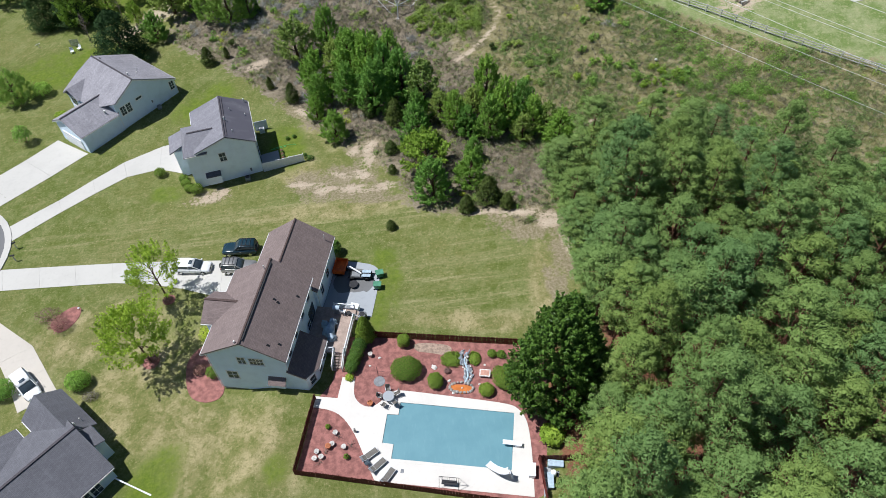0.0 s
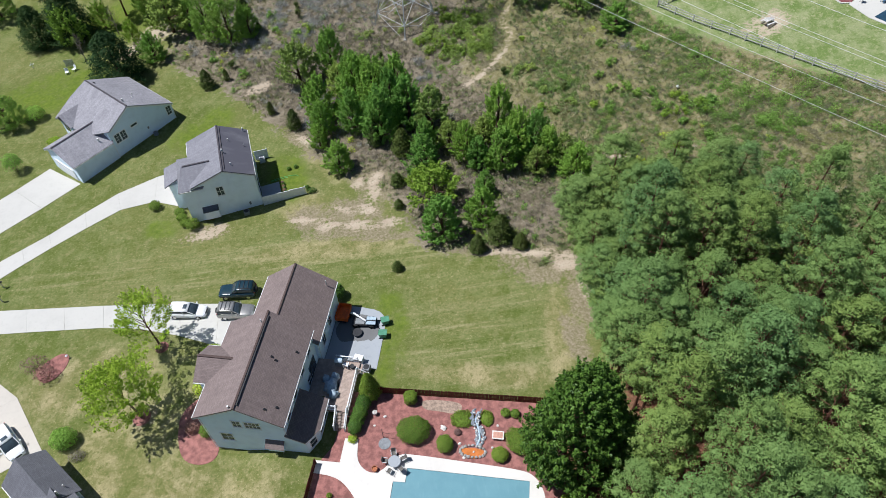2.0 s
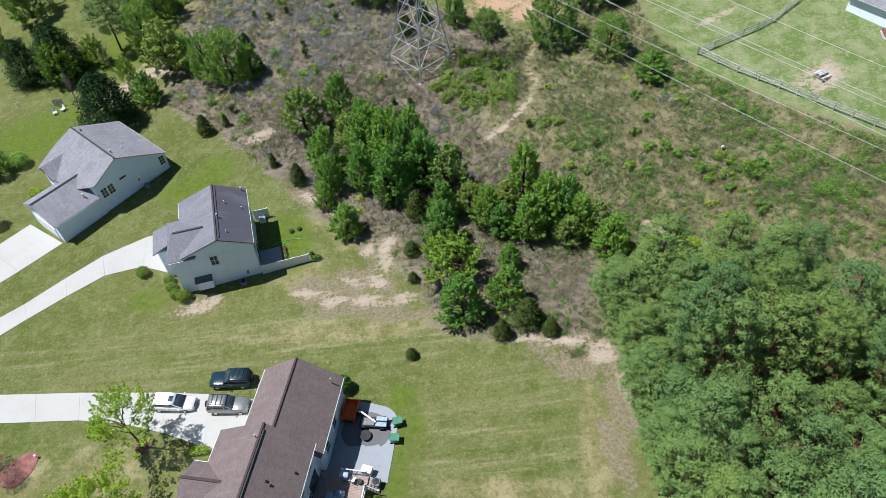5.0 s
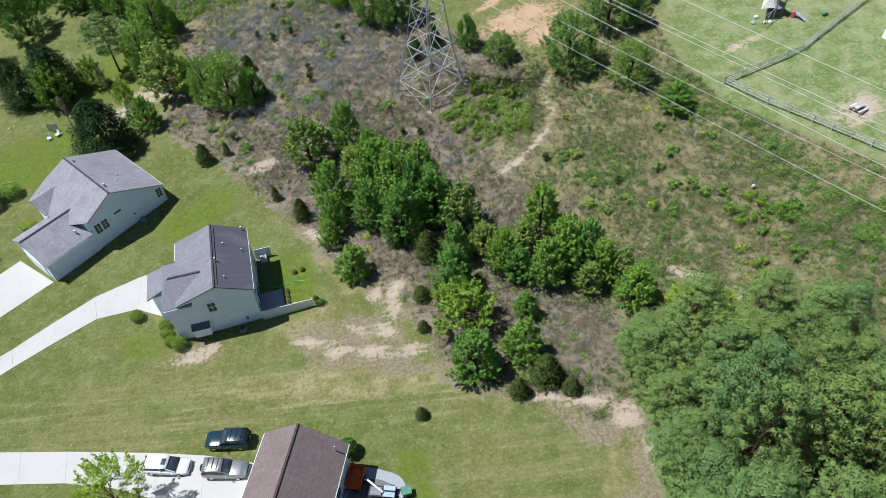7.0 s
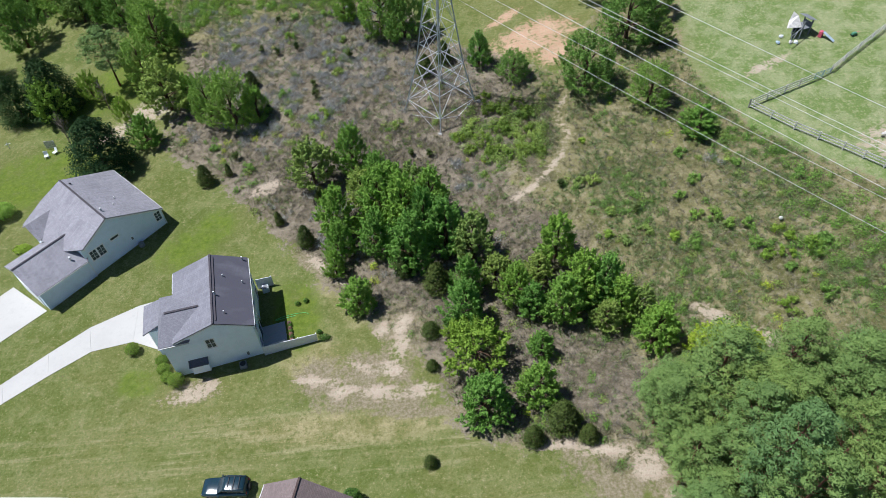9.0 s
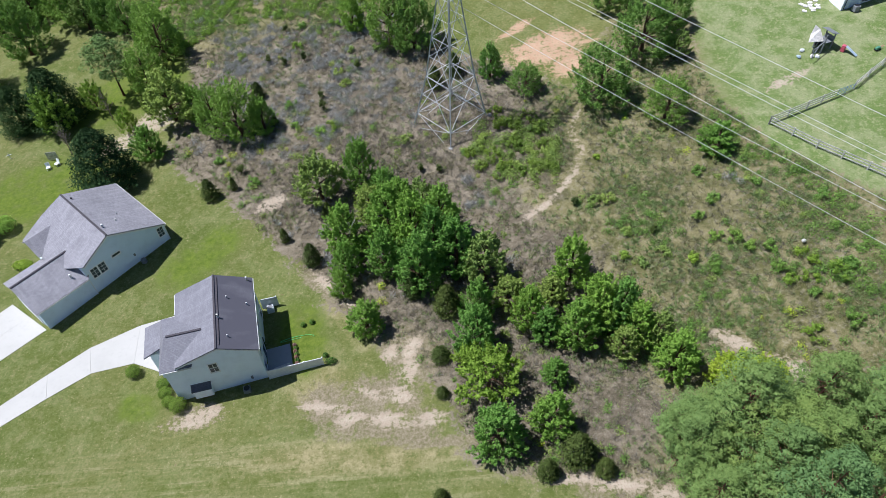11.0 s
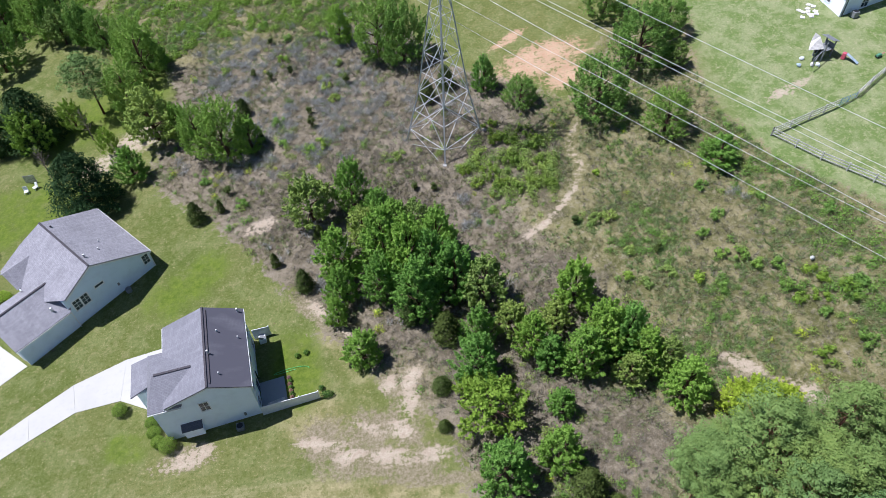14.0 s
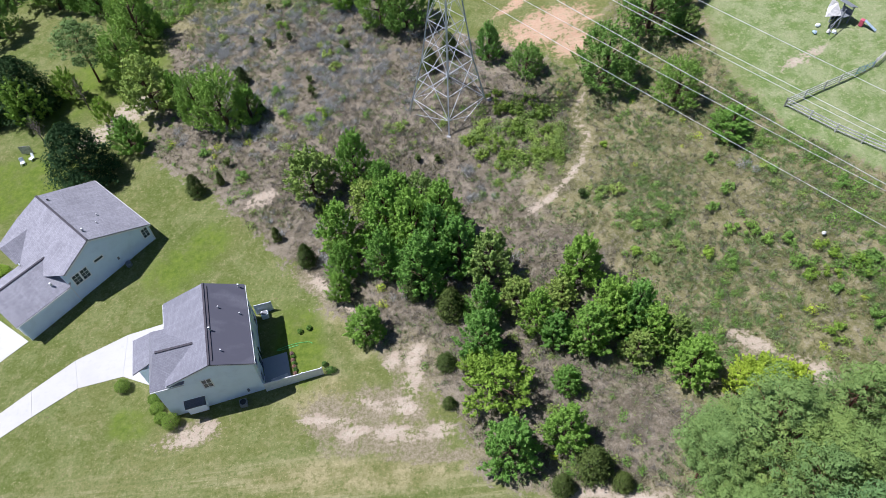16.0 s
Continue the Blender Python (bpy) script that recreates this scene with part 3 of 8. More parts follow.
def build_ground():
    core = lambda a, b: np.arange(a, b + 0.01, 0.6)  # noqa: E731
    far = np.array([3, 8, 16, 30, 55, 100, 180, 330, 700, 1400, 2400], float)
    xs = np.concatenate([-80 - far[::-1], core(-80, 85), 85 + far])
    ys = np.concatenate([-15 - far[::-1], core(-15, 165), 165 + far])
    X, Y = np.meshgrid(xs, ys)
    Z = land(X, Y)
    rough = sstep(-1, 1.5, inside(X, Y, FIELD))
    bumps = np.zeros_like(Z)
    rng = np.random.RandomState(5)
    for k in range(26):
        a, f, ph = rng.rand() * 6.28, 0.15 + 0.9 * rng.rand(), rng.rand() * 6.28
        bumps += np.sin((X * math.cos(a) + Y * math.sin(a)) * f + ph) / 26
    Z = Z + bumps * rough * 0.5
    Z = Z - 0.14 * sstep(0.3, 0.9, inside(X, Y, YARD))
    n = len(xs)
    idx = np.arange(X.size).reshape(X.shape)
    faces = np.stack([idx[:-1, :-1], idx[:-1, 1:], idx[1:, 1:], idx[1:, :-1]], -1).reshape(-1, 4)
    me = fast_mesh("ground", np.stack([X.ravel(), Y.ravel(), Z.ravel()], 1), faces, M["ground"])
    px, py = X.ravel(), Y.ravel()
    soil = ovals(px, py, SOIL)
    for (ax, ay), (bx, by) in zip(TRAIL, TRAIL[1:]):
        t = np.clip(((px - ax) * (bx - ax) + (py - ay) * (by - ay)) / ((bx - ax) ** 2 + (by - ay) ** 2), 0, 1)
        d = np.hypot(px - ax - t * (bx - ax), py - ay - t * (by - ay))
        soil = np.maximum(soil, (0.95 if ay < 97 else 0.62) * (1 - sstep(0.05, 0.85, d)))
    masks = {"scrub": sstep(-3.2, 3.2, inside(px, py, FIELD)), "litter": np.maximum(sstep(0.5, 4.5, inside(px, py, WOODS)), ovals(px, py, [(17.2, 28.0, 3.0, 8.5, 0)])), "soil": soil,
             "green": greenness(px, py), "clay": ovals(px, py, CLAY), "thin": 0.95 * ovals(px, py, THIN), "cool": sstep(-2, 3, px - 39 + 0.45 * (py - 100)) * sstep(30, 50, px), "lush": 0.8 * ovals(px, py, LUSH), "worn": 0.7 * ovals(px, py, WORN), "rows": ovals(px, py, ROWS)}
    for name, v in masks.items():
        me.attributes.new(name, "FLOAT", "POINT").data.foreach_set("value", np.asarray(v, np.float32))
    for p in me.polygons:
        p.use_smooth = True
    return tagged(new("ground", me), "mown lawn, rough field and bare soil", "ground", kind="structure")


build_ground()


def draped(poly, up, thick, cell=1.5, base=land):
    """A thin sheet that follows the land under the polygon, with edges of that thickness."""
    bm = bmesh.new()
    bm.faces.new([bm.verts.new((x, y, 0)) for x, y in poly])
    for ax in (0, 1):
        lo, hi = min(p[ax] for p in poly), max(p[ax] for p in poly)
        k = math.ceil(lo / cell) * cell
        while k < hi:
            co, no = ((k, 0, 0), (1, 0, 0)) if ax == 0 else ((0, k, 0), (0, 1, 0))
            bmesh.ops.bisect_plane(bm, geom=bm.verts[:] + bm.edges[:] + bm.faces[:], plane_co=co, plane_no=no)
            k += cell
    r = bmesh.ops.extrude_face_region(bm, geom=bm.faces[:])
    top = {g for g in r["geom"] if isinstance(g, bmesh.types.BMVert)}
    for v in bm.verts:
        z = float(base(v.co.x, v.co.y)) + up
        v.co.z = z if v in top else z - thick
    return bm


DRIVES = []


def slabs(name, label, north, south, mat, lanes=1, up=0.045, category="driveway"):
    """A drive poured in panels between two edge lines, with open joints."""
    ob = thing(name, label, category, kind="structure")
    DRIVES.append(list(north) + list(south)[::-1])
    for (a, b), (d, c) in zip(zip(north, north[1:]), zip(south, south[1:])):
        a, b, c, d = (Vector((*p, 0)) for p in (a, b, c, d))
        for k in range(lanes):
            f, g = k / lanes, (k + 1) / lanes
            q = [a.lerp(d, f), b.lerp(c, f), b.lerp(c, g), a.lerp(d, g)]
            mid = sum(q, Vector()) / 4
            q = [p + (mid - p).normalized() * 0.011 for p in q]
            part("panel", draped([(p.x, p.y) for p in q], up, 0.25), mat, ob)
    return ob


slabs("driveway_1", "long pale concrete driveway with jointed panels",
      [(-57, 60.2), (-53.3, 59.8), (-48.3, 59.3), (-43.3, 58.75), (-38.1, 58.2), (-33.1, 57.55), (-28.1, 56.85), (-23.1, 56.0), (-17.2, 54.4)],
      [(-57, 56.4), (-52.1, 56.0), (-47.1, 55.6), (-42.2, 55.15), (-37.3, 54.7), (-32.4, 53.7), (-27.6, 52.0), (-22.8, 49.8), (-18.9, 47.6)], M["drive"])
slabs("driveway_2", "pale concrete driveway curving to the white house",
      [(-55.5, 67.9), (-52.3, 70.2), (-49.2, 72.4), (-45, 76), (-41, 79.2), (-35.6, 81.8), (-30.5, 83)],
      [(-54.1, 64.9), (-51.1, 67.4), (-48.1, 69.8), (-44, 72.8), (-39.8, 75.6), (-35.0, 76.4), (-31.0, 74.6)], M["drive"])
slabs("driveway_3", "wide pale concrete driveway with cross joints",
      [(-66, 75.5), (-62, 78.8), (-57.5, 83), (-53.4, 87.2)], [(-61.5, 69.8), (-57, 73.8), (-52, 78.2), (-47.4, 82.6)], M["drive"], lanes=2)
slabs("driveway_4", "pale sandy concrete driveway under a parked car",
      [(-56, 53.3), (-50.6, 50.6), (-45.2, 46.3), (-42.6, 42.6), (-40.2, 39.2)], [(-56, 48.5), (-52, 46.7), (-48.7, 44.4), (-46.4, 41.0), (-44.2, 37.2)], M["drive_warm"])

ring = lambda r, k=40: [(-65.5 + r * math.cos(2 * math.pi * i / k), 62 + r * math.sin(2 * math.pi * i / k)) for i in range(k)]  # noqa: E731
tagged(part("road", draped(ring(11.2), 0.03, 0.3), M["asphalt"]), "grey asphalt turning circle", "road", kind="structure")
kerb = thing("kerb", "pale concrete kerb round the turning circle", "kerb", kind="structure")
ro, ri = ring(12.1), ring(11.2)
for i in range(40):
    j = (i + 1) % 40
    part("kerb_stone", draped([ri[i], ro[i], ro[j], ri[j]], 0.14, 0.35, 4), M["drive"], kerb)

# ---------------------------------------------------------------- pool yard
PO, PR = (4.0, 27.4), -12.5
PM = pose(PO[0], PO[1], 0, 0, 0, PR)


def pool_xy(x, y):
    v = PM @ Vector((x, y, 0))
    return v.x, v.y


def with_hole(outer, hole, z0, z1):
    """A plate with a hole through it."""
    bm = bmesh.new()
    es = []
    for loop in (outer, hole):
        vs = [bm.verts.new((x, y, z1)) for x, y in loop]
        es += [bm.edges.new((vs[i], vs[(i + 1) % len(vs)])) for i in range(len(vs))]
    bmesh.ops.triangle_fill(bm, edges=es, use_beauty=True)
    r = bmesh.ops.extrude_face_region(bm, geom=bm.faces[:])
    for g in r["geom"]:
        if isinstance(g, bmesh.types.BMVert):
            g.co.z = z0
    return bm


def rounded(poly, steps=2):
    """Chaikin smoothing of a closed outline."""
    for _ in range(steps):
        out = []
        for i, p in enumerate(poly):
            q = poly[(i + 1) % len(poly)]
            out += [(0.75 * p[0] + 0.25 * q[0], 0.75 * p[1] + 0.25 * q[1]), (0.25 * p[0] + 0.75 * q[0], 0.25 * p[1] + 0.75 * q[1])]
        poly = out
    return poly


POOL = [(-6.05, -3.15), (6.1, -3.15), (6.1, 3.05), (-6.05, 3.15), (-6.05, 1.7), (-7.25, 1.65), (-7.25, -1.55), (-6.05, -1.6)]
DECK_OUT = [(8.4, -5.6), (8.15, -2.0), (7.75, 1.2), (7.3, 2.7), (6.5, 3.65), (5.4, 4.1), (0, 4.35), (-5.6, 4.6), (-6.9, 4.5), (-7.6, 4.0), (-8.1, 3.1),
            (-8.9, 2.35), (-9.8, 2.3), (-10.7, 2.8), (-11.3, 3.7), (-11.5, 5.6), (-12.9, 5.6), (-12.9, 3.0), (-15.4, 3.0), (-15.4, 1.7),
            (-12.6, 1.5), (-10.45, -0.5), (-8.8, -3.2), (-7.3, -5.6)]
def softened(poly, corners):
    """One round of corner cutting that leaves the named corners sharp."""
    out = []
    for i, p in enumerate(poly):
        a, b = poly[i - 1], poly[(i + 1) % len(poly)]
        if p in corners:
            out.append(p)
        else:
            out += [(0.75 * p[0] + 0.25 * a[0], 0.75 * p[1] + 0.25 * a[1]), (0.75 * p[0] + 0.25 * b[0], 0.75 * p[1] + 0.25 * b[1])]
    return out


SQUARE = {(8.4, -5.6), (-7.3, -5.6), (-11.5, 5.6), (-12.9, 5.6), (-12.9, 3.0), (-15.4, 3.0), (-15.4, 1.7)}
DECK_OUT = softened(softened(DECK_OUT, SQUARE), SQUARE)
tagged(part("pool_deck", with_hole(DECK_OUT, POOL, -0.25, 0.07), M["pool_deck"], at=PM), "pale concrete deck round the swimming pool", "pool deck", kind="structure")
pool = thing("swimming_pool", "swimming pool under a flat light blue cover", "pool", PM)
basin = with_hole([(x * 1.03, y * 1.05) for x, y in POOL], POOL, -1.2, -0.26)
part("basin", basin, M["pool_deck"], pool)


def cover_sheet():
    bm = bmesh.new()
    bm.faces.new([bm.verts.new((x * 0.998, y * 0.998, 0)) for x, y in POOL])
    for ax in (0, 1):
        for k in np.arange(-7, 7, 0.5):
            co, no = ((k, 0, 0), (1, 0, 0)) if ax == 0 else ((0, k, 0), (0, 1, 0))
            bmesh.ops.bisect_plane(bm, geom=bm.verts[:] + bm.edges[:] + bm.faces[:], plane_co=co, plane_no=no)
    for v in bm.verts:
        v.co.z = 0.0 + 0.015 * noise.noise(v.co * 0.9)
    return bm


part("pool_cover", cover_sheet(), M["cover"], pool, "light blue vinyl cover sheet", smooth=True)
coping = [(-6.05, -3.15), (6.1, -3.15), (6.1, 3.05), (-6.05, 3.15)]
for (ax, ay), (bx, by), nx, ny in (((-6.05, -3.16), (6.1, -3.16), 0, -1), ((6.11, -3.15), (6.11, 3.05), 1, 0), ((6.1, 3.06), (-6.05, 3.16), 0, 1)):
    L = math.hypot(bx - ax, by - ay)
    k = max(2, round(L / 1.5))
    for i in range(k):
        f, g = i / k + 0.008 / L, (i + 1) / k - 0.008 / L
        p, q = (ax + (bx - ax) * f, ay + (by - ay) * f), (ax + (bx - ax) * g, ay + (by - ay) * g)
        part("coping_stone", prism([p, q, (q[0] + nx * 0.3, q[1] + ny * 0.3), (p[0] + nx * 0.3, p[1] + ny * 0.3)], 0.03, 0.085), M["pool_deck"], pool)

flat = lambda x, y: 0.0  # noqa: E731
tagged(part("mulch_bed", with_hole(YARD, [pool_xy(x * 1.01, y * 1.01) for x, y in POOL], -0.2, 0.035), M["mulch"]), "red mulch bed inside the pool fence", "mulch bed", kind="structure")
bed = rounded([(-25.6, 41.6), (-25.5, 38.6), (-24.6, 35.9), (-22.4, 35.0), (-20.7, 35.7), (-20.9, 38.0), (-21.6, 41.2), (-23.0, 43.6)])
tagged(part("mulch_bed", draped(bed, 0.05, 0.2), M["mulch"]), "red mulch bed at the house corner", "mulch bed", kind="structure")
tagged(part("mulch_bed", draped(rounded([(-44.2, 49.2), (-42.4, 47.4), (-40.6, 49.0), (-40.3, 51.2), (-41.6, 51.8), (-43.3, 50.6)]), 0.05, 0.2), M["mulch"]),
       "red mulch bed under plum shrubs", "mulch bed", kind="structure")
for bx, by, br in ((-29.9, 41.6, 1.0), (-29.3, 50.6, 0.8)):
    tagged(part("mulch_bed", draped([(bx + br * math.cos(a / 12 * 6.283), by + br * math.sin(a / 12 * 6.283)) for a in range(12)], 0.05, 0.2), M["mulch"]),
           "round mulch ring under a young tree", "mulch bed", kind="structure")
gravel = rounded([(0.6, 39.2), (4.4, 38.5), (5.2, 37.8), (4.4, 36.9), (2.4, 37.6), (0.9, 37.9)])
tagged(part("gravel_bed", draped(gravel, 0.055, 0.1, 1.5, flat), M["gravel"]), "pale gravel strip along the picket fence", "gravel bed", kind="structure")


# ---------------------------------------------------------------- plants
def leaves(name, centres, outs, length, width, mat, seed, lift=0.35, wild=0.9):
    """Many small pointed leaf blades: one at each centre, facing roughly outwards."""
    rng = np.random.RandomState(seed)
    n = len(centres)
    nrm = outs + rng.normal(0, wild * 0.55, (n, 3)) + np.array([0, 0, lift])
    nrm /= np.linalg.norm(nrm, axis=1, keepdims=True) + 1e-9
    t = rng.normal(0, 1, (n, 3))
    u = np.cross(nrm, t)
    u /= np.linalg.norm(u, axis=1, keepdims=True) + 1e-9
    v = np.cross(nrm, u)
    k = rng.uniform(0.7, 1.35, (n, 1))
    a, b = u * length * k, v * width * k
    verts = np.stack([centres - a * 0.8 - b, centres - a * 0.8 + b, centres + a * 1.2], 1).reshape(-1, 3)
    return fast_mesh(name, verts, np.arange(3 * n).reshape(-1, 3), mat)


def sphere_dirs(rng, n):
    d = rng.normal(0, 1, (n, 3))
    return d / np.linalg.norm(d, axis=1, keepdims=True)


def broad_crown(seed, R, z0, z1, clumps, per, mat, leaf=0.19, cone=0.0):
    """Ragged leafy shoots spread through an uneven crown between two heights."""
    rng = np.random.RandomState(seed)
    f = rng.beta(1.25, 1.45, clumps)
    a = rng.rand(clumps) * 6.283
    d = np.stack([np.cos(a), np.sin(a), f * 1.6 - 0.5], 1)
    d /= np.linalg.norm(d, axis=1, keepdims=True)
    lobes = sphere_dirs(rng, 11)
    bulge = 0.72 + 0.40 * np.max(np.maximum(d @ lobes.T, 0) ** 5, axis=1)
    outline = 1.18 * (1 - f) ** (0.5 + cone) * np.minimum(1, (f + 0.05) / 0.24) ** 0.6
    rad = R * outline * bulge * rng.uniform(0.2, 1.0, clumps) ** 0.4
    c = np.stack([rad * np.cos(a), rad * np.sin(a), z0 + f * (z1 - z0) * (0.86 + 0.14 * bulge)], 1)
    grow = d * 0.75 + np.array([0, 0, 1.0]) + rng.normal(0, 0.25, (clumps, 3))
    grow /= np.linalg.norm(grow, axis=1, keepdims=True)
    n = clumps * per
    f = rng.rand(n, 1)
    size = np.repeat(np.clip(rng.uniform(0.15, 0.30, clumps) * R, 0.3, 0.85), per)[:, None]
    e = sphere_dirs(rng, n)
    p = np.repeat(c, per, 0) + np.repeat(grow, per, 0) * (f - 0.3) * size * 1.9 + e * size * (1.05 - 0.9 * f) * 0.52
    return leaves("crown", p, e * 0.8 + np.repeat(d, per, 0) * 0.5, leaf, leaf * 0.62, mat, seed + 1, 0.3, 1.7), c


def limbs(seed, R, H, base, r0, targets, mat, count=9):
    """A tapered trunk with limbs that reach into the crown."""
    rng = np.random.RandomState(seed)
    bm = bmesh.new()
    lean = rng.uniform(-0.05, 0.05, 2) * H
    top = Vector((lean[0], lean[1], H * 0.8))
    add_tube(bm, [(0, 0, -0.4), (0, 0, 0.15), (lean[0] * 0.3, lean[1] * 0.3, H * 0.3), (lean[0] * 0.7, lean[1] * 0.7, H * 0.55), top], [r0 * 1.4, r0, r0 * 0.75, r0 * 0.5, r0 * 0.15], 7)
    pick = targets[rng.permutation(len(targets))[:count]] if len(targets) else []
    for q in pick:
        f = min(max((q[2] / H) * 0.7, 0.22), 0.7)
        s = Vector((lean[0] * f, lean[1] * f, H * f))
        e = Vector(q)
        m = s.lerp(e, 0.5) + Vector((0, 0, 0.12 * R))
        add_tube(bm, [s, m, e], [r0 * 0.4, r0 * 0.25, r0 * 0.06], 5)
    return bm


def broad_tree(seed, H, R, mat, clumps, per, leaf, label, low=0.16, cone=0.0, bark="bark", r0=None, name="tree", cat="tree"):
    ob = thing(name, label, cat, group="")
    crown, c = broad_crown(seed, R, H * low, H, clumps, per, mat, leaf, cone)
    part("trunk", limbs(seed, R, H, 0, r0 or 0.035 * H, c, M[bark]), M[bark], ob)
    part("crown", crown, mat, ob)
    return ob


def pine(seed, H, R):
    """A tall pine: bare lower trunk, whorled limbs, brushes of long needles along their outer halves."""
    rng = np.random.RandomState(seed)
    ob = thing("pine_tree", "tall pine with grey-green needle tufts", "tree", group="pine wood")
    bm = bmesh.new()
    add_tube(bm, [(0, 0, -0.5), (0, 0, H * 0.4), (0.1, 0, H * 0.75), (0.05, 0.05, H * 0.97)], [0.2, 0.15, 0.1, 0.02], 7)
    tc, to, ts = [], [], []
    levels = 10
    for i in range(levels):
        f = i / (levels - 1)
        z = H * (0.42 + 0.56 * f)
        reach = R * (0.62 + 0.5 * math.sin(math.pi * min(1, 0.25 + f * 0.6))) * (1 - f ** 3 * 0.8) * (0.6 if i == 0 else 1)
        start = rng.rand() * 6.283
        count = 4
        for k in range(count):
            a = start + 6.283 * k / count + rng.normal(0, 0.3)
            L = reach * rng.uniform(0.65, 1.15)
            d = Vector((math.cos(a), math.sin(a), rng.uniform(0.12, 0.42) + 0.5 * f * f))
            s, e = Vector((0.05, 0.02, z)), Vector((0.05, 0.02, z)) + d * L
            add_tube(bm, [s, e], [0.032, 0.008], 3, False)
            side = Vector((-d.y, d.x, 0))
            for g, off, size in ((1.0, 0, 0.62), (0.76, 0.30, 0.52), (0.68, -0.28, 0.52)):
                p = s.lerp(e, g) + side * off * L * rng.uniform(0.7, 1.3) + Vector((rng.normal(0, 0.08), rng.normal(0, 0.08), rng.normal(0.1, 0.1)))
                tc.append(p)
                ts.append(size * rng.uniform(0.78, 1.2))
                to.append((d + Vector((0, 0, 0.8))).normalized())
    tc.append(Vector((0.05, 0.05, H)))
    to.append(Vector((0, 0, 1)))
    ts.append(0.5)
    tc, to, ts = np.array(tc), np.array(to), np.array(ts)
    n, per = len(tc), 74
    e = sphere_dirs(rng, n * per) + np.repeat(to, per, 0) * 0.5
    e /= np.linalg.norm(e, axis=1, keepdims=True)
    p = np.repeat(tc, per, 0) + e * np.repeat(ts, per)[:, None] * rng.uniform(0.7, 1.05, (n * per, 1)) * np.array([1, 1, 0.7])
    crown = leaves("crown", p, e, 0.115, 0.05, M["needle"], seed + 5, 0.1, 0.45)
    part("trunk", bm, M["bark_pine"], ob)
    part("crown", crown, M["needle"], ob)
    return ob


def conifer(seed, H, R, mat, n, label, leaf=0.16, name="evergreen_tree", power=0.8, cat="tree", ragged=1.0):
    """A dense evergreen, wide below and pointed above, made of upswept sprays."""
    rng = np.random.RandomState(seed)
    ob = thing(name, label, cat)
    f = rng.rand(n) ** 1.15
    a = rng.rand(n) * 6.283
    wob = 1 + ragged * (0.22 * np.sin(a * 5 + seed) * np.sin(f * 19 + a * 2) + 0.12 * np.sin(a * 11 + f * 31))
    rad = R * (1 - f) ** power * (0.55 + 0.45 * sstep(0, 0.14, f)) * wob * rng.uniform(0.66, 1.04, n)
    p = np.stack([rad * np.cos(a), rad * np.sin(a), 0.12 + f * (H - 0.1)], 1)
    o = np.stack([np.cos(a), np.sin(a), np.full(n, 0.35)], 1)
    part("trunk", tube([(0, 0, -0.4), (0, 0, H * 0.5), (0, 0, H * 0.93)], [0.025 * H, 0.018 * H, 0.004], 7), M["bark"], ob)
    part("crown", leaves("crown", p, o, leaf, leaf * 0.55, mat, seed + 3, 0.2, 1.0), mat, ob)
    return ob


def shrub(seed, rx, ry, h, mat, n, label, leaf=0.075, name="shrub", shape=1.0, core=True, cat="shrub"):
    """A shrub: leaf blades over a rounded, slightly uneven body with inner stems."""
    rng = np.random.RandomState(seed)
    ob = thing(name, label, cat)
    d = sphere_dirs(rng, n)
    d[:, 2] = np.where(d[:, 2] < -0.25, -d[:, 2], d[:, 2])
    wob = 1 + 0.07 * np.sin(d[:, 0] * 7 + seed) * np.cos(d[:, 1] * 6 + d[:, 2] * 5)
    p = d * wob[:, None] * np.where(rng.rand(n, 1) < 0.35, rng.uniform(0.6, 0.85, (n, 1)), rng.uniform(0.86, 1.03, (n, 1)))
    if shape != 1.0:
        p = np.sign(p) * np.abs(p) ** shape
    p = p * np.array([rx, ry, h * 0.56]) + np.array([0, 0, h * 0.44])
    p[:, 2] = np.maximum(p[:, 2], 0.02)
    bm = bmesh.new()
    for k in range(9):
        a = k * 0.7
        add_tube(bm, [(0, 0, -0.1), (0.35 * rx * math.cos(a), 0.35 * ry * math.sin(a), h * 0.4), (0.7 * rx * math.cos(a), 0.7 * ry * math.sin(a), h * 0.7)], [0.025, 0.018, 0.006], 4, False)
    part("stems", bm, M["bark"], ob)
    part("leaves", leaves("leaves", p, d, leaf, leaf * 0.6, mat, seed + 2, 0.25, 0.8), mat, ob)
    return ob


def place(models, rows, group, spin=True, flat=True):
    """Copies of the given models at rows of x, y, height, radius; the model that fits best is used."""
    rng = random.Random(len(rows) * 7 + len(group))
    for i, (x, y, h, r) in enumerate(rows):
        mdl, mh, mr = models[rng.randrange(len(models))]
        r *= 1.15 if "thicket" in group or "spring" in group else 1.0
        h *= 1.15 if "thicket" in group else 1.0
        m = pose(x, y, gz(x, y), 0, 0, rng.uniform(0, 360)) @ Matrix.Diagonal((r / mr, r / mr, h / mh, 1))
        tagged(copy_thing(mdl, m), group=group)


def drop_models(models):
    for mdl, *_ in models:
        for o in (*mdl.children_recursive, mdl):
            bpy.data.objects.remove(o)


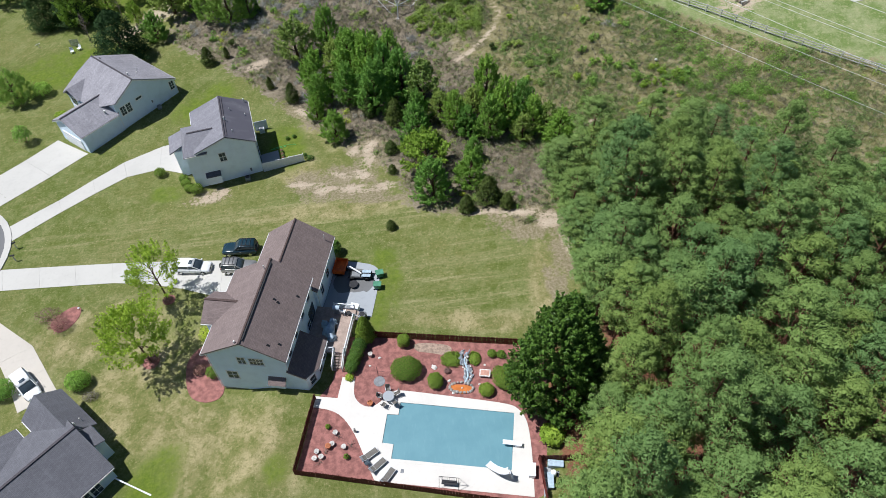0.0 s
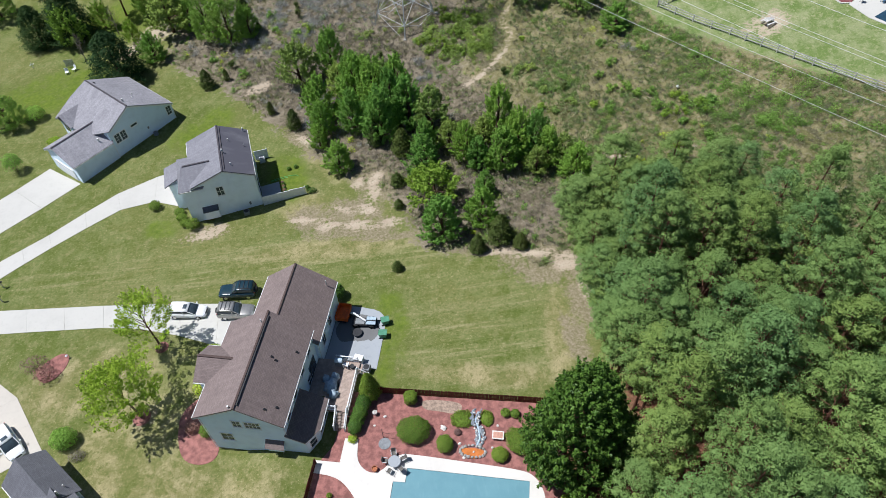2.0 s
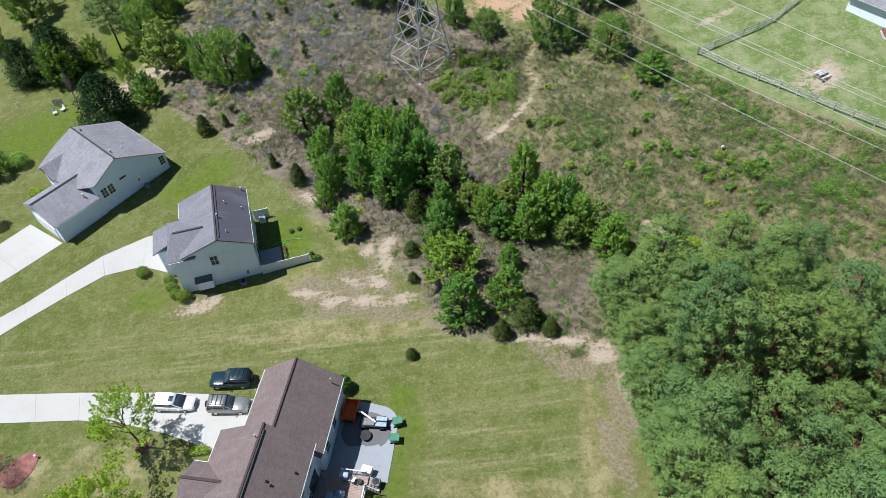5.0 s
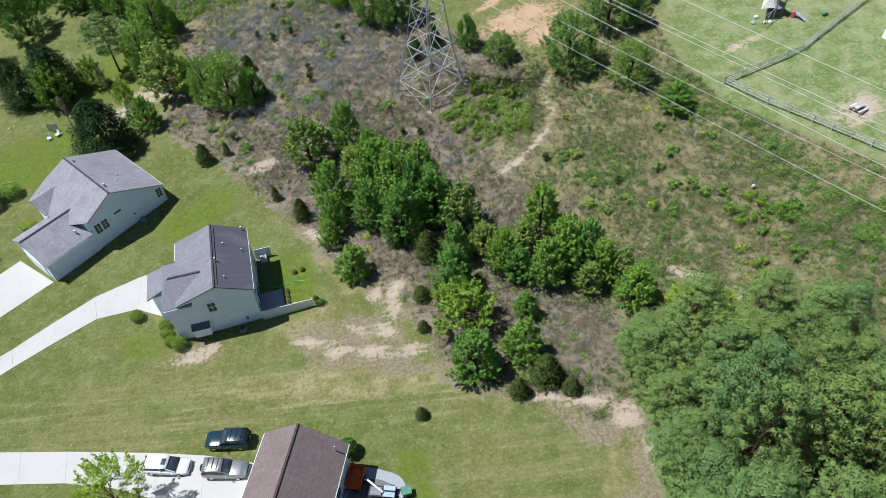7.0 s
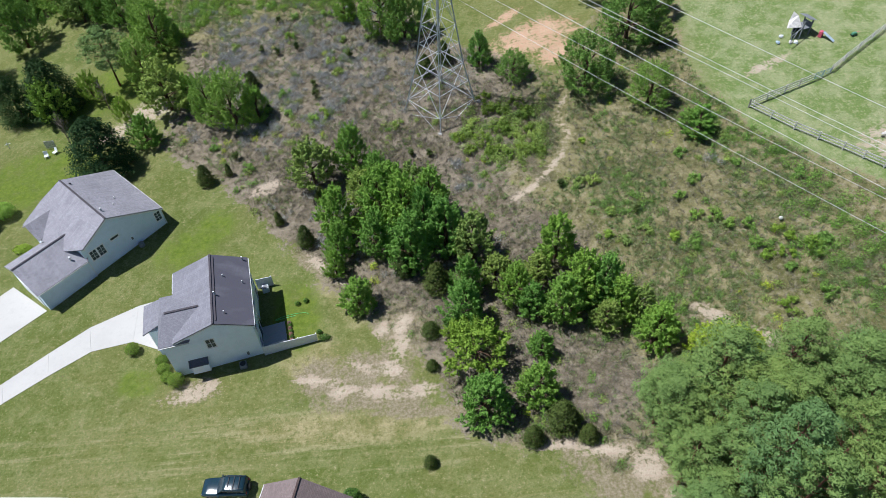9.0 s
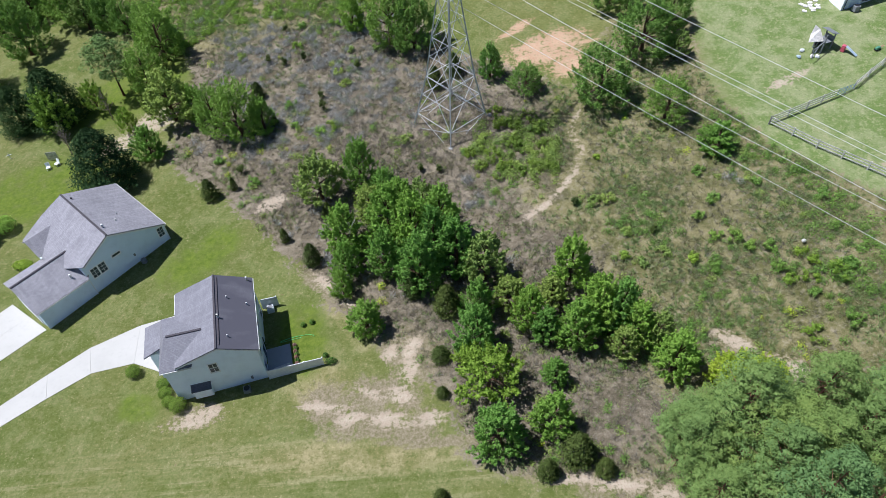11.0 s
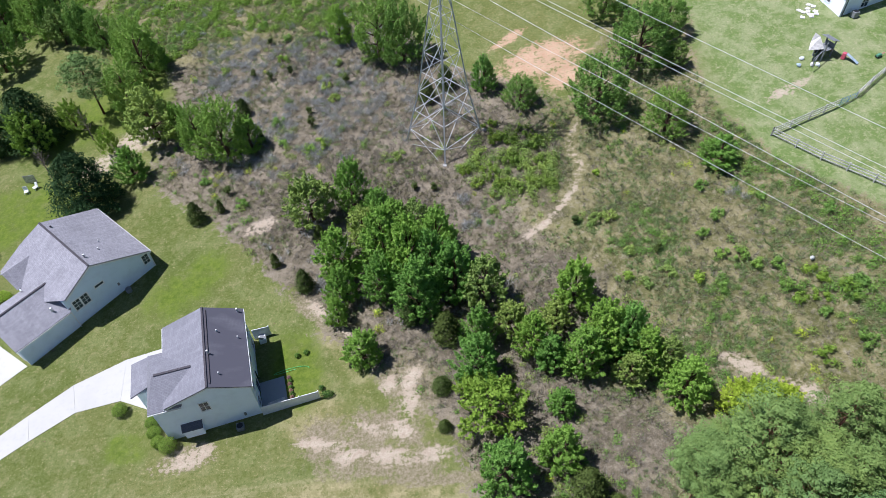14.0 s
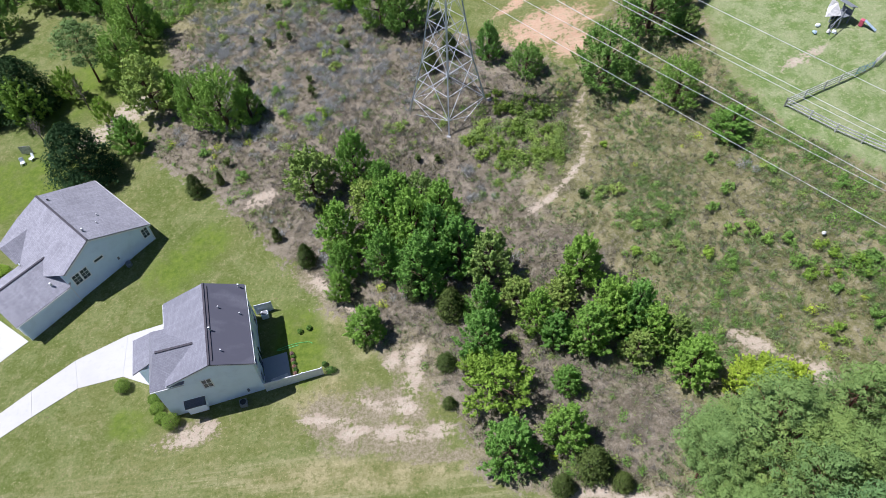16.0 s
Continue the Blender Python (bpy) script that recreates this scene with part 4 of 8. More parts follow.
# pines on a loose grid through the wood
pines = [(pine(40 + i, 16.5, 2.7), 16.5, 2.7) for i in range(5)]
rng = random.Random(11)
spots = []
y = 3.0
while y < 66:
    x = 10.0
    while x < 66:
        px, py = x + rng.uniform(-1.5, 1.5), y + rng.uniform(-1.5, 1.5)
        d = float(inside(px, py, WOODS))
        if d > 0.9 and 6.5 < py < 60.5 and px < 47 + 0.5 * (py - 15) and not (px > 62 and py > 45) and math.hypot(px - 15.3, py - 31.2) > 6.2:
            small = d < 4 and py > 44
            h = rng.uniform(12.0, 19.5) * (0.62 if small else 1) * (0.8 if py > 52 else 1)
            spots.append((px, py, h, rng.uniform(2.3, 3.2)))
        x += 4.0
    y += 3.9
edge = [(21.4, 55.5), (22.4, 51.0), (22.2, 46.5), (21.2, 42.5), (20.8, 39.2), (20.8, 58.0), (21.6, 60.3), (24.5, 61.2), (29, 61.6), (34, 61.4), (39, 60.4), (44, 58.5)]
for (ax, ay), (bx, by) in zip(edge, edge[1:]):
    for f in (0.0, 0.5):
        spots.append((ax + (bx - ax) * f + rng.uniform(-0.4, 0.9), ay + (by - ay) * f + rng.uniform(-0.6, 0.6), rng.uniform(6.0, 10.0), rng.uniform(1.8, 2.5)))
spots += [(18.8, 25.2, 9.0, 2.2), (17.4, 21.6, 8.0, 2.2), (16.4, 18.2, 9.0, 2.4), (14.4, 14.6, 9.5, 2.4)]
spots += [(26.2, 57.2, 13.0, 2.8), (25.6, 59.6, 9.0, 2.6), (27.4, 54.4, 14.5, 2.9), (25.4, 51.6, 12.5, 2.9), (27.6, 49.6, 14.5, 3.0), (22.4, 34.8, 14.0, 2.8), (21.0, 27.6, 13.0, 2.7), (29.0, 57.2, 12.0, 2.8)]
place(pines, spots, "pine wood")
drop_models(pines)

thick = [(broad_tree(100 + i, 6.5, 2.4, M["leaf"], 180, 66, 0.10, "broadleaf tree in fresh green leaf in the thicket", 0.03, 0.08), 6.5, 2.4) for i in range(4)]
place(thick, [(-8.9, 100.7, 6.9, 2.2), (-5.8, 98.2, 4.2, 1.8), (-10.8, 90.6, 6.2, 2.5), (-10.4, 86.2, 5.0, 1.8), (-10.9, 83.2, 3.5, 1.3), (-5.1, 91.1, 7.7, 2.9),
              (-2.1, 88.1, 8.5, 3.0), (1.3, 90.3, 7.0, 2.6), (-5.6, 86.0, 6.1, 2.2), (-1.4, 83.1, 7.6, 2.8), (2.8, 85.1, 7.0, 2.6), (-7.9, 77.7, 4.4, 1.9),
              (4.6, 77.8, 5.5, 1.8), (4.2, 74.0, 5.7, 2.3), (15.6, 81.1, 6.1, 2.2), (11.6, 74.1, 4.3, 1.7)], "thicket trees")
place(thick, [(14.9, 73.1, 5.9, 2.3), (17.6, 75.2, 6.4, 2.4), (19.7, 74.5, 6.1, 2.2), (21.1, 72.5, 5.0, 2.0), (24.1, 68.5, 5.2, 2.2), (11.9, 68.8, 3.3, 1.3),
              (5.4, 62.3, 5.9, 2.4), (10.7, 63.7, 5.0, 2.0), (10.3, 76.0, 5.3, 1.9), (-3.6, 95.0, 5.0, 2.0), (0.2, 86.5, 7.4, 2.3)], "thicket trees")
tall = [(broad_tree(120 + i, 9.0, 3.8, M["leaf_deep"], 230, 52, 0.125, "tall broadleaf tree in fresh leaf at the field edge", 0.03, -0.1), 9.0, 3.8) for i in range(3)]
back = [(-31.6, 116.6, 8.2, 2.8), (-27.5, 114.9, 9.3, 3.7), (-24.1, 115.4, 5.4, 2.3), (-35.4, 120.8, 6.0, 1.9), (-41.6, 113.7, 5.3, 2.5), 
        (-44.8, 129.3, 8.5, 3.4), (-44.0, 137.5, 9.7, 3.9), (-56.9, 150.1, 6.7, 2.7), (-4.5, 129.9, 9.5, 3.8),
        (-0.7, 127.8, 9.7, 3.9), (-10.7, 135.4, 6.0, 2.2), (10.3, 117.6, 5.4, 1.9), (24.5, 108.7, 8.3, 4.0), (32.1, 103.4, 6.1, 2.9), (36.6, 96.8, 4.0, 2.5)]
place(tall, [b for b in back if b[3] > 2.6], "field edge trees")
place(thick, [b for b in back if b[3] <= 2.6], "field edge trees")
place(tall, [(32.0, 116.4, 9.0, 4.3), (-63.6, 99.9, 6.0, 3.0), (15.0, 113.6, 4.2, 2.4), (-72.1, 147.0, 11.1, 4.5), (-66, 155, 10, 4), (-20, 156, 6, 2.6), (3, 147, 7, 3.0), (-78, 138, 10, 4), (30, 128, 8, 3.5), (37, 121, 6, 3),
             (-82, 164, 11, 4.5), (-77, 166, 10, 4.2), (-72, 165, 9, 3.8), (-80, 157, 11, 4.4), (-75, 159, 9, 3.6), (-86, 160, 11, 4.6), (-88, 152, 10, 4.2), (-72, 170, 11, 4.5), (-62, 168, 9, 4), (-64.5, 155, 7, 2.8), (-57.5, 150.6, 8, 3.0), (-53.4, 147.6, 7, 2.7), (-47.6, 143.4, 7.5, 2.8), (-43.4, 140.2, 5, 2.6)], "field edge trees")
drop_models(thick + tall)

pale = [(broad_tree(130 + i, 5.5, 2.2, M["leaf_dull"], 130, 40, 0.12, "olive-leaved tree with open branching"), 5.5, 2.2) for i in range(2)]
place(pale, [(-14.4, 99.5, 6.7, 2.8), (6.0, 82.8, 6.4, 2.5), (23.0, 71.8, 4.2, 1.6), (19.3, 70.8, 3.9, 1.5), (-39.3, 121.3, 7.5, 3.6), (-61.9, 151.6, 5.8, 2.3), (8.2, 79.0, 4.0, 1.7),
             (-1.0, 94.5, 4.6, 2.2), (36.5, 114.5, 3.4, 1.6), (13.0, 78.0, 4.0, 1.6), (-7.5, 94.5, 5.2, 2.2)], "olive thicket trees")
drop_models(pale)
bright = [(broad_tree(140 + i, 5.0, 2.4, M["leaf_spring"], 120, 38, 0.12, "young tree in bright yellow-green spring leaf"), 5.0, 2.4) for i in range(2)]
place(bright, [(5.1, 68.9, 5.8, 3.1), (-58.9, 123.1, 7.5, 3.0), (3.0, 72.2, 2.6, 1.3), (-1.5, 92.6, 3.6, 1.6), (-53.6, 127.0, 5.5, 1.9), (-46.5, 120.2, 4.5, 1.5)], "spring-green trees")
sunny = [(broad_tree(147, 3.4, 2.2, M["leaf_light"], 130, 42, 0.10, "low yellow-green tree at the edge of the pine wood", 0.03, -0.1), 3.4, 2.2)]
place(sunny, [(30.3, 66.0, 3.8, 2.4), (28.6, 66.6, 3.2, 1.9), (32.2, 65.6, 3.3, 2.0)], "spring-green trees")
drop_models(sunny)
drop_models(bright)

cedars = [(conifer(160 + i, 4.2, 1.7, M["leaf_cedar"], 3900, "rounded dark cedar at the field edge", 0.11, "cedar_tree", 0.55), 4.2, 1.7) for i in range(2)]
place(cedars, [(1.3, 79.2, 4.5, 1.8), (-2.5, 82.0, 4.0, 1.4), (12.7, 60.4, 4.2, 1.9), (9.6, 59.0, 2.8, 1.2), (15.0, 58.7, 2.4, 1.1), (-30.6, 103.0, 3.4, 1.4), (-15.1, 88.9, 3.4, 1.3),
               (-25.8, 122.9, 3.0, 1.2), (-13.5, 96.5, 2.4, 0.9), (0.2, 73.0, 2.0, 1.2), (0.1, 68.5, 1.5, 0.8), (-0.7, 57.7, 1.5, 0.8), (-27.4, 104.0, 2.2, 0.6),
               (-19.0, 93.0, 2.4, 0.7), (13.2, 79.5, 3.2, 1.3), (-22.5, 116, 1.8, .8), (2.0, 118, 3.5, 1.5), (5.0, 120, 3.6, 1.5)], "cedars")
drop_models(cedars)
darks = [(conifer(170, 11.0, 4.6, M["leaf_dark"], 12000, "broad dark evergreen beside the grey house", 0.17, "evergreen_tree", 0.5), 11.0, 4.6)]
place(darks, [(-46.8, 109.0, 9.5, 5.0), (-59.6, 126.0, 9.5, 5.0), (-65.5, 125.0, 8.0, 3.8)], "dark evergreens")
drop_models(darks)


def holly():
    ob = thing("evergreen_tree", "large dense dark evergreen by the pool", "tree", on_land(15.3, 31.0))
    mat = M["leaf_holly"]
    crown, c = broad_crown(181, 5.7, 0.0, 15.0, 950, 46, mat, 0.15, 0.05)
    part("trunk", limbs(181, 4.6, 12.5, 0, 0.26, c, M["bark"], 16), M["bark"], ob)
    part("crown", crown, mat, ob)


holly()
# one young pine and a bare tree behind the grey house
lone = [(pine(77, 9.0, 2.6), 9.0, 2.6)]
place(lone, [(-50.1, 130.0, 10.0, 3.3)], "lone pine")
drop_models(lone)


def bare_tree(x, y, H, seed):
    rng = random.Random(seed)
    ob = thing("bare_tree", "leafless young tree with thin grey branches", "tree", on_land(x, y))
    bm = bmesh.new()
    add_tube(bm, [(0, 0, -0.3), (0.1, 0, H * 0.5), (0.2, 0.1, H)], [0.09, 0.06, 0.015], 6)
    part("trunk", bm, M["twig"], ob)
    bm = bmesh.new()
    for k in range(46):
        z = H * rng.uniform(0.25, 0.9)
        a, L = rng.uniform(0, 6.283), rng.uniform(0.6, 2.0) * (1.2 - z / H)
        s = Vector((0.2 * z / H, 0.1 * z / H, z))
        e = s + Vector((math.cos(a) * L, math.sin(a) * L, L * 0.8))
        add_tube(bm, [s, e], [0.022, 0.006], 3, False)
        for q in range(3):
            p = s.lerp(e, rng.uniform(0.4, 0.95))
            add_tube(bm, [p, p + Vector((rng.uniform(-0.4, 0.4), rng.uniform(-0.4, 0.4), 0.4))], [0.012, 0.004], 3, False)
    part("branches", bm, M["twig"], ob)


bare_tree(-55.0, 116.5, 6.5, 3)
bare_tree(-50.5, 124.0, 6.0, 4)

# the two young trees on the front lawn
for (tx, ty, th, tr, sd, thick_) in ((-29.9, 41.6, 9.8, 4.0, 201, 230), (-29.4, 50.7, 9.4, 4.0, 207, 125)):
    ob = broad_tree(sd, th, tr, M["leaf_light"], thick_, 44, 0.115, "young shade tree in yellow-green leaf on the front lawn", 0.4, 0.1, "bark", 0.13, "shade_tree")
    ob.matrix_basis = on_land(tx, ty, sd * 31)

# low growth in the field
def scatter(poly, n, seed, keep=None):
    rng = np.random.RandomState(seed)
    xs, ys = [p[0] for p in poly], [p[1] for p in poly]
    px, py = rng.uniform(min(xs), max(xs), n), rng.uniform(min(ys), max(ys), n)
    ok = inside(px, py, poly) > 0.3
    ok &= ovals(px, py, SOIL) < 0.45
    ok &= ovals(px, py, CLAY) < 0.45
    for (ax, ay), (bx, by) in zip(TRAIL, TRAIL[1:]):
        t = np.clip(((px - ax) * (bx - ax) + (py - ay) * (by - ay)) / ((bx - ax) ** 2 + (by - ay) ** 2), 0, 1)
        ok &= np.hypot(px - ax - t * (bx - ax), py - ay - t * (by - ay)) > 0.9
    for d in DRIVES:
        ok &= inside(px, py, d) < -0.25
    if keep is not None:
        ok &= keep(px, py, rng)
    return px[ok], py[ok]


def patchy(freq, seed, cut):
    r = np.random.RandomState(seed)
    w = [(r.rand() * 6.28, freq * (0.5 + r.rand()), r.rand() * 6.28) for _ in range(9)]

    def keep(px, py, rng):
        v = sum(np.sin((px * math.cos(a) + py * math.sin(a)) * f + p) for a, f, p in w) / 3
        return v + rng.normal(0, 0.35, len(px)) > cut
    return keep


def tufts(name, label, px, py, per, size, height, mat, seed, flat=0.6, width=0.3):
    """Low plants as clumps of blades, all one mass of growth."""
    rng = np.random.RandomState(seed)
    n = len(px)
    s = rng.uniform(0.5, 1.4, n) * size
    base = np.stack([px, py, land(px, py)], 1)
    d = sphere_dirs(rng, n * per)
    d[:, 2] = np.abs(d[:, 2])
    S = np.repeat(s, per)[:, None]
    c = np.repeat(base, per, 0) + d * S * rng.uniform(0.35, 1.0, (n * per, 1)) * np.array([1, 1, height])
    me = leaves(name, c, d, 1.0, width, mat, seed, 0.3, 1.2)
    v = np.empty(len(me.vertices) * 3, np.float32)
    me.vertices.foreach_get("co", v)
    v = v.reshape(-1, 3, 3)
    k = np.clip(S * 0.18, 0.055, 0.2)[:, None, :] * flat
    v = c[:, None, :] + (v - c[:, None, :]) * k
    me.vertices.foreach_set("co", v.reshape(-1).astype(np.float32))
    me.update()
    tagged(new(name, me), label, "undergrowth", kind="stuff")


def twigs(name, label, px, py, per, size, width, mat, seed, spread=0.8):
    """Leafless bushes: thin upright shoots fanned out from each root."""
    rng = np.random.RandomState(seed)
    n = len(px)
    s = np.repeat(rng.uniform(0.55, 1.35, n) * size, per)[:, None]
    base = np.repeat(np.stack([px, py, land(px, py) - 0.05], 1), per, 0)
    d = sphere_dirs(rng, n * per)
    d[:, 2] = np.abs(d[:, 2]) * 0.9 + 0.25
    root = base + np.stack([rng.normal(0, 0.3, n * per), rng.normal(0, 0.3, n * per), rng.uniform(0, 0.35, n * per)], 1) * s
    tip = root + d * s * np.array([spread, spread, 0.9]) * rng.uniform(0.4, 1.0, (n * per, 1))
    side = np.cross(d, rng.normal(0, 1, (n * per, 3)))
    side /= np.linalg.norm(side, axis=1, keepdims=True) + 1e-9
    verts = np.stack([root - side * width, root + side * width, tip], 1).reshape(-1, 3)
    tagged(new(name, fast_mesh(name, verts, np.arange(3 * n * per).reshape(-1, 3), mat)), label, "undergrowth", kind="stuff")


def thinned(px, py, k, seed):
    i = np.random.RandomState(seed).permutation(len(px))[:k]
    return px[i], py[i]


def westward(edge, cut, seed, least=0.3):
    """Growth that thins out east of a line, in patches."""
    w = patchy(0.2, seed, cut)
    return lambda px, py, rng: w(px, py, rng) & (rng.rand(len(px)) < (1.0 - (1 - least) * sstep(edge - 14, edge + 14, px - 0.25 * (py - 95))) * sstep(0, 9, inside(px, py, NEAR)) * (1 - 0.8 * sstep(132, 144, py)))


def eastward(freq, seed, cut):
    """Patchy growth that is sparse in the grey brush of the west."""
    w = patchy(freq, seed, cut)
    return lambda px, py, rng: w(px, py, rng) & (rng.rand(len(px)) < 0.22 + 0.78 * greenness(px, py))


NEAR = [(-56, 162), (-46, 145), (-39.3, 133), (-38.6, 124), (-39.3, 112), (-29.3, 103.3), (-22.7, 95.1), (-16.8, 87.8), (-11.6, 81.3), (-6.2, 75.3), (-1.4, 70.7), (1.7, 64.7), (2.8, 60.5), (10.5, 58.2), (17.5, 54.5),
        (22, 56), (24, 65), (38, 65), (48, 59), (60, 52), (76, 60), (70, 72), (60, 79), (51.5, 86.6), (43.2, 96.6), (40.4, 104), (38.4, 118), (22, 112), (6, 124), (-2, 138), (-4, 152), (-20, 166)]
px, py = thinned(*scatter(NEAR, 60000, 1, westward(12, -0.5, 3)), 13000, 1)
bx, by = thinned(*scatter(NEAR, 40000, 71, lambda x, y, r: r.rand(len(x)) < ovals(x, y, BROWN)), 3600, 72)
px, py = np.concatenate([px, bx]), np.concatenate([py, by])
twigs("brush", "grey-brown leafless brush over the rough field", px, py, 16, 0.58, 0.022, M["brush"], 2)
px, py = thinned(*scatter(NEAR, 5000, 31, westward(0, 0.0, 33, 0.01)), 400, 5)
rng = np.random.RandomState(35)
px, py = np.repeat(px, 3) + rng.normal(0, 0.6, 3 * len(px)), np.repeat(py, 3) + rng.normal(0, 0.6, 3 * len(py))
twigs("grey_bushes", "silver-grey leafless bushes in clumps over the field", px, py, 60, 0.95, 0.022, M["silver"], 32, 0.9)
px, py = thinned(*scatter(NEAR, 60000, 4, eastward(0.55, 8, -0.3)), 8600, 2)
twigs("weeds", "low green weeds over the rough field", px, py, 17, 0.55, 0.036, M["weed"], 5, 1.0)
px, py = thinned(*scatter(NEAR, 60000, 24, patchy(0.5, 28, -0.2)), 5200, 12)
twigs("weeds", "low olive-brown weeds over the rough field", px, py, 15, 0.6, 0.034, M["weed_brown"], 25, 1.0)
px, py = thinned(*scatter(NEAR, 12000, 6, eastward(0.35, 12, 0.35)), 800, 3)
tufts("saplings", "small green bushes dotted over the field", px, py, 110, 0.55, 1.2, M["leaf_deep"], 7, 0.72, 0.6)
px, py = thinned(*scatter(NEAR, 12000, 16, patchy(0.3, 19, 0.3)), 500, 4)
tufts("saplings", "small olive bushes dotted over the field", px, py, 100, 0.6, 1.1, M["leaf_dull"], 17, 0.65, 0.6)
px, py = thinned(*scatter(NEAR, 6000, 9, patchy(0.2, 15, 0.4)), 60, 5)
tufts("saplings", "small yellow-green bushes dotted over the field", px, py, 110, 0.6, 1.2, M["leaf_light"], 10, 0.65, 0.6)
NORTH = [(-67, 160), (-61, 168), (-44, 163), (-27, 157), (-8, 152), (-6, 140), (-14, 139.5), (-34, 143.5), (-41, 139.4), (-50, 145.7), (-59.6, 151)]
px, py = thinned(*scatter(NORTH, 9000, 41), 620, 6)
tufts("saplings", "dense green bushes at the north end of the field", px, py, 110, 0.85, 0.95, M["leaf_spring"], 42, 0.7, 0.6)
BUSHY = [(9.4, 110.7), (18.6, 106.6), (17.2, 97), (10.5, 95.8), (4.5, 102.5)]
px, py = thinned(*scatter(BUSHY, 900, 51), 60, 8)
tufts("saplings", "dense green bushes beside the tower", px, py, 190, 1.0, 1.25, M["leaf_dull"], 52, 0.5, 0.6)
EAST = [(42, 76), (50, 70), (66, 64), (62, 77), (51, 86), (43, 94)]
px, py = thinned(*scatter(EAST, 900, 61), 110, 9)
tufts("saplings", "green bushes along the rail fence", px, py, 150, 0.95, 1.2, M["leaf_deep"], 62, 0.55, 0.6)
EDGE = [(-26, 96), (-17, 88), (-12, 81.5), (-6.5, 75.5), (-2, 70.5), (1.5, 64), (2.5, 59.5), (10, 57), (18, 53.2), (21, 52.5), (14, 59.5), (6, 61), (3.5, 66), (0.5, 73), (-5, 79), (-12, 88), (-22, 99)]
px, py = scatter(EDGE, 3600, 13)
tufts("dry_grass", "pale dry grass along the field edge", px, py, 10, 0.45, 0.6, M["straw"], 14, 1.0, 0.14)

FAR = [(43, 100), (41, 112), (42, 126), (60, 116), (74, 108), (74, 82), (62, 82), (52, 90)]
px, py = thinned(*scatter(FAR, 9000, 21), 4200, 7)
tufts("grass", "uneven tufts of grass over the far lawn", px, py, 5, 0.24, 0.25, M["weed"], 22, 0.9, 0.3)


# ---------------------------------------------------------------- houses
def window(house, x, y, z, w, h, face, bars=(1, 1), name="window", deep=0.05):
    """A window on a wall: face is the outward way, one of s n e w. x, y, z: middle of its sill line."""
    turn = {"s": 0, "e": 90, "n": 180, "w": -90}[face]
    m = pose(x, y, z, 0, 0, turn)
    ob = new(name)
    ob.empty_display_size = 0.2
    ob.parent = house
    ob.matrix_basis = m
    f = bmesh.new()
    t = 0.1
    for a in ((-w / 2 - t, -w / 2, 0, h), (w / 2, w / 2 + t, 0, h), (-w / 2 - t, w / 2 + t, h, h + t), (-w / 2 - t, w / 2 + t, -t, 0)):
        add_box(f, a[0], a[1], -deep, 0.04, a[2], a[3])
    nx, nz = bars
    for i in range(1, nx + 1):
        add_box(f, -w / 2 + w * i / (nx + 1) - 0.022, -w / 2 + w * i / (nx + 1) + 0.022, -deep * 0.6, 0.02, 0, h)
    for i in range(1, nz + 1):
        add_box(f, -w / 2, w / 2, -deep * 0.65, 0.02, h * i / (nz + 1) - 0.02, h * i / (nz + 1) + 0.02)
    part("window_frame", f, M["white"], ob)
    part("pane", box(-w / 2, w / 2, -0.012, 0.03, 0, h), M["glass"], ob)
    part("window_sill", box(-w / 2 - 0.1, w / 2 + 0.1, -deep - 0.03, 0.0, -t - 0.04, -t), M["white"], ob)
    return ob


def gutter(house, a, b):
    a, b = Vector(a) - Vector((0, 0, 0.07)), Vector(b) - Vector((0, 0, 0.07))
    part("gutter", beam(a, b, 0.09, 0.1), M["gutter"], house)


def vent(house, x, y, z, r=0.06, h=0.45):
    part("vent_pipe", tube([(x, y, z - 0.3), (x, y, z + h)], r, 8), M["pipe"], house, "pale roof vent pipe")


def box_vent(house, x, y, z, tilt):
    part("roof_vent", add_box(bmesh.new(), -0.11, 0.11, -0.11, 0.11, -0.05, 0.09, 0.02, pose(x, y, z, 0, tilt, 0)), M["dark"], house, "dark roof vent")


def gable(x0, x1, xr, y0, y1, zb, ze, zr, ze2=None):
    """Walls under a roof whose ridge runs along y: a solid with two pointed ends."""
    ze2 = ze if ze2 is None else ze2
    bm = bmesh.new()
    prof = [(x0, zb), (x1, zb), (x1, ze2), (xr, zr), (x0, ze)]
    a = [bm.verts.new((x, y0, z)) for x, z in prof]
    b = [bm.verts.new((x, y1, z)) for x, z in prof]
    bm.faces.new(a)
    bm.faces.new(b[::-1])
    for i in range(5):
        bm.faces.new((a[(i + 1) % 5], a[i], b[i], b[(i + 1) % 5]))
    return bm


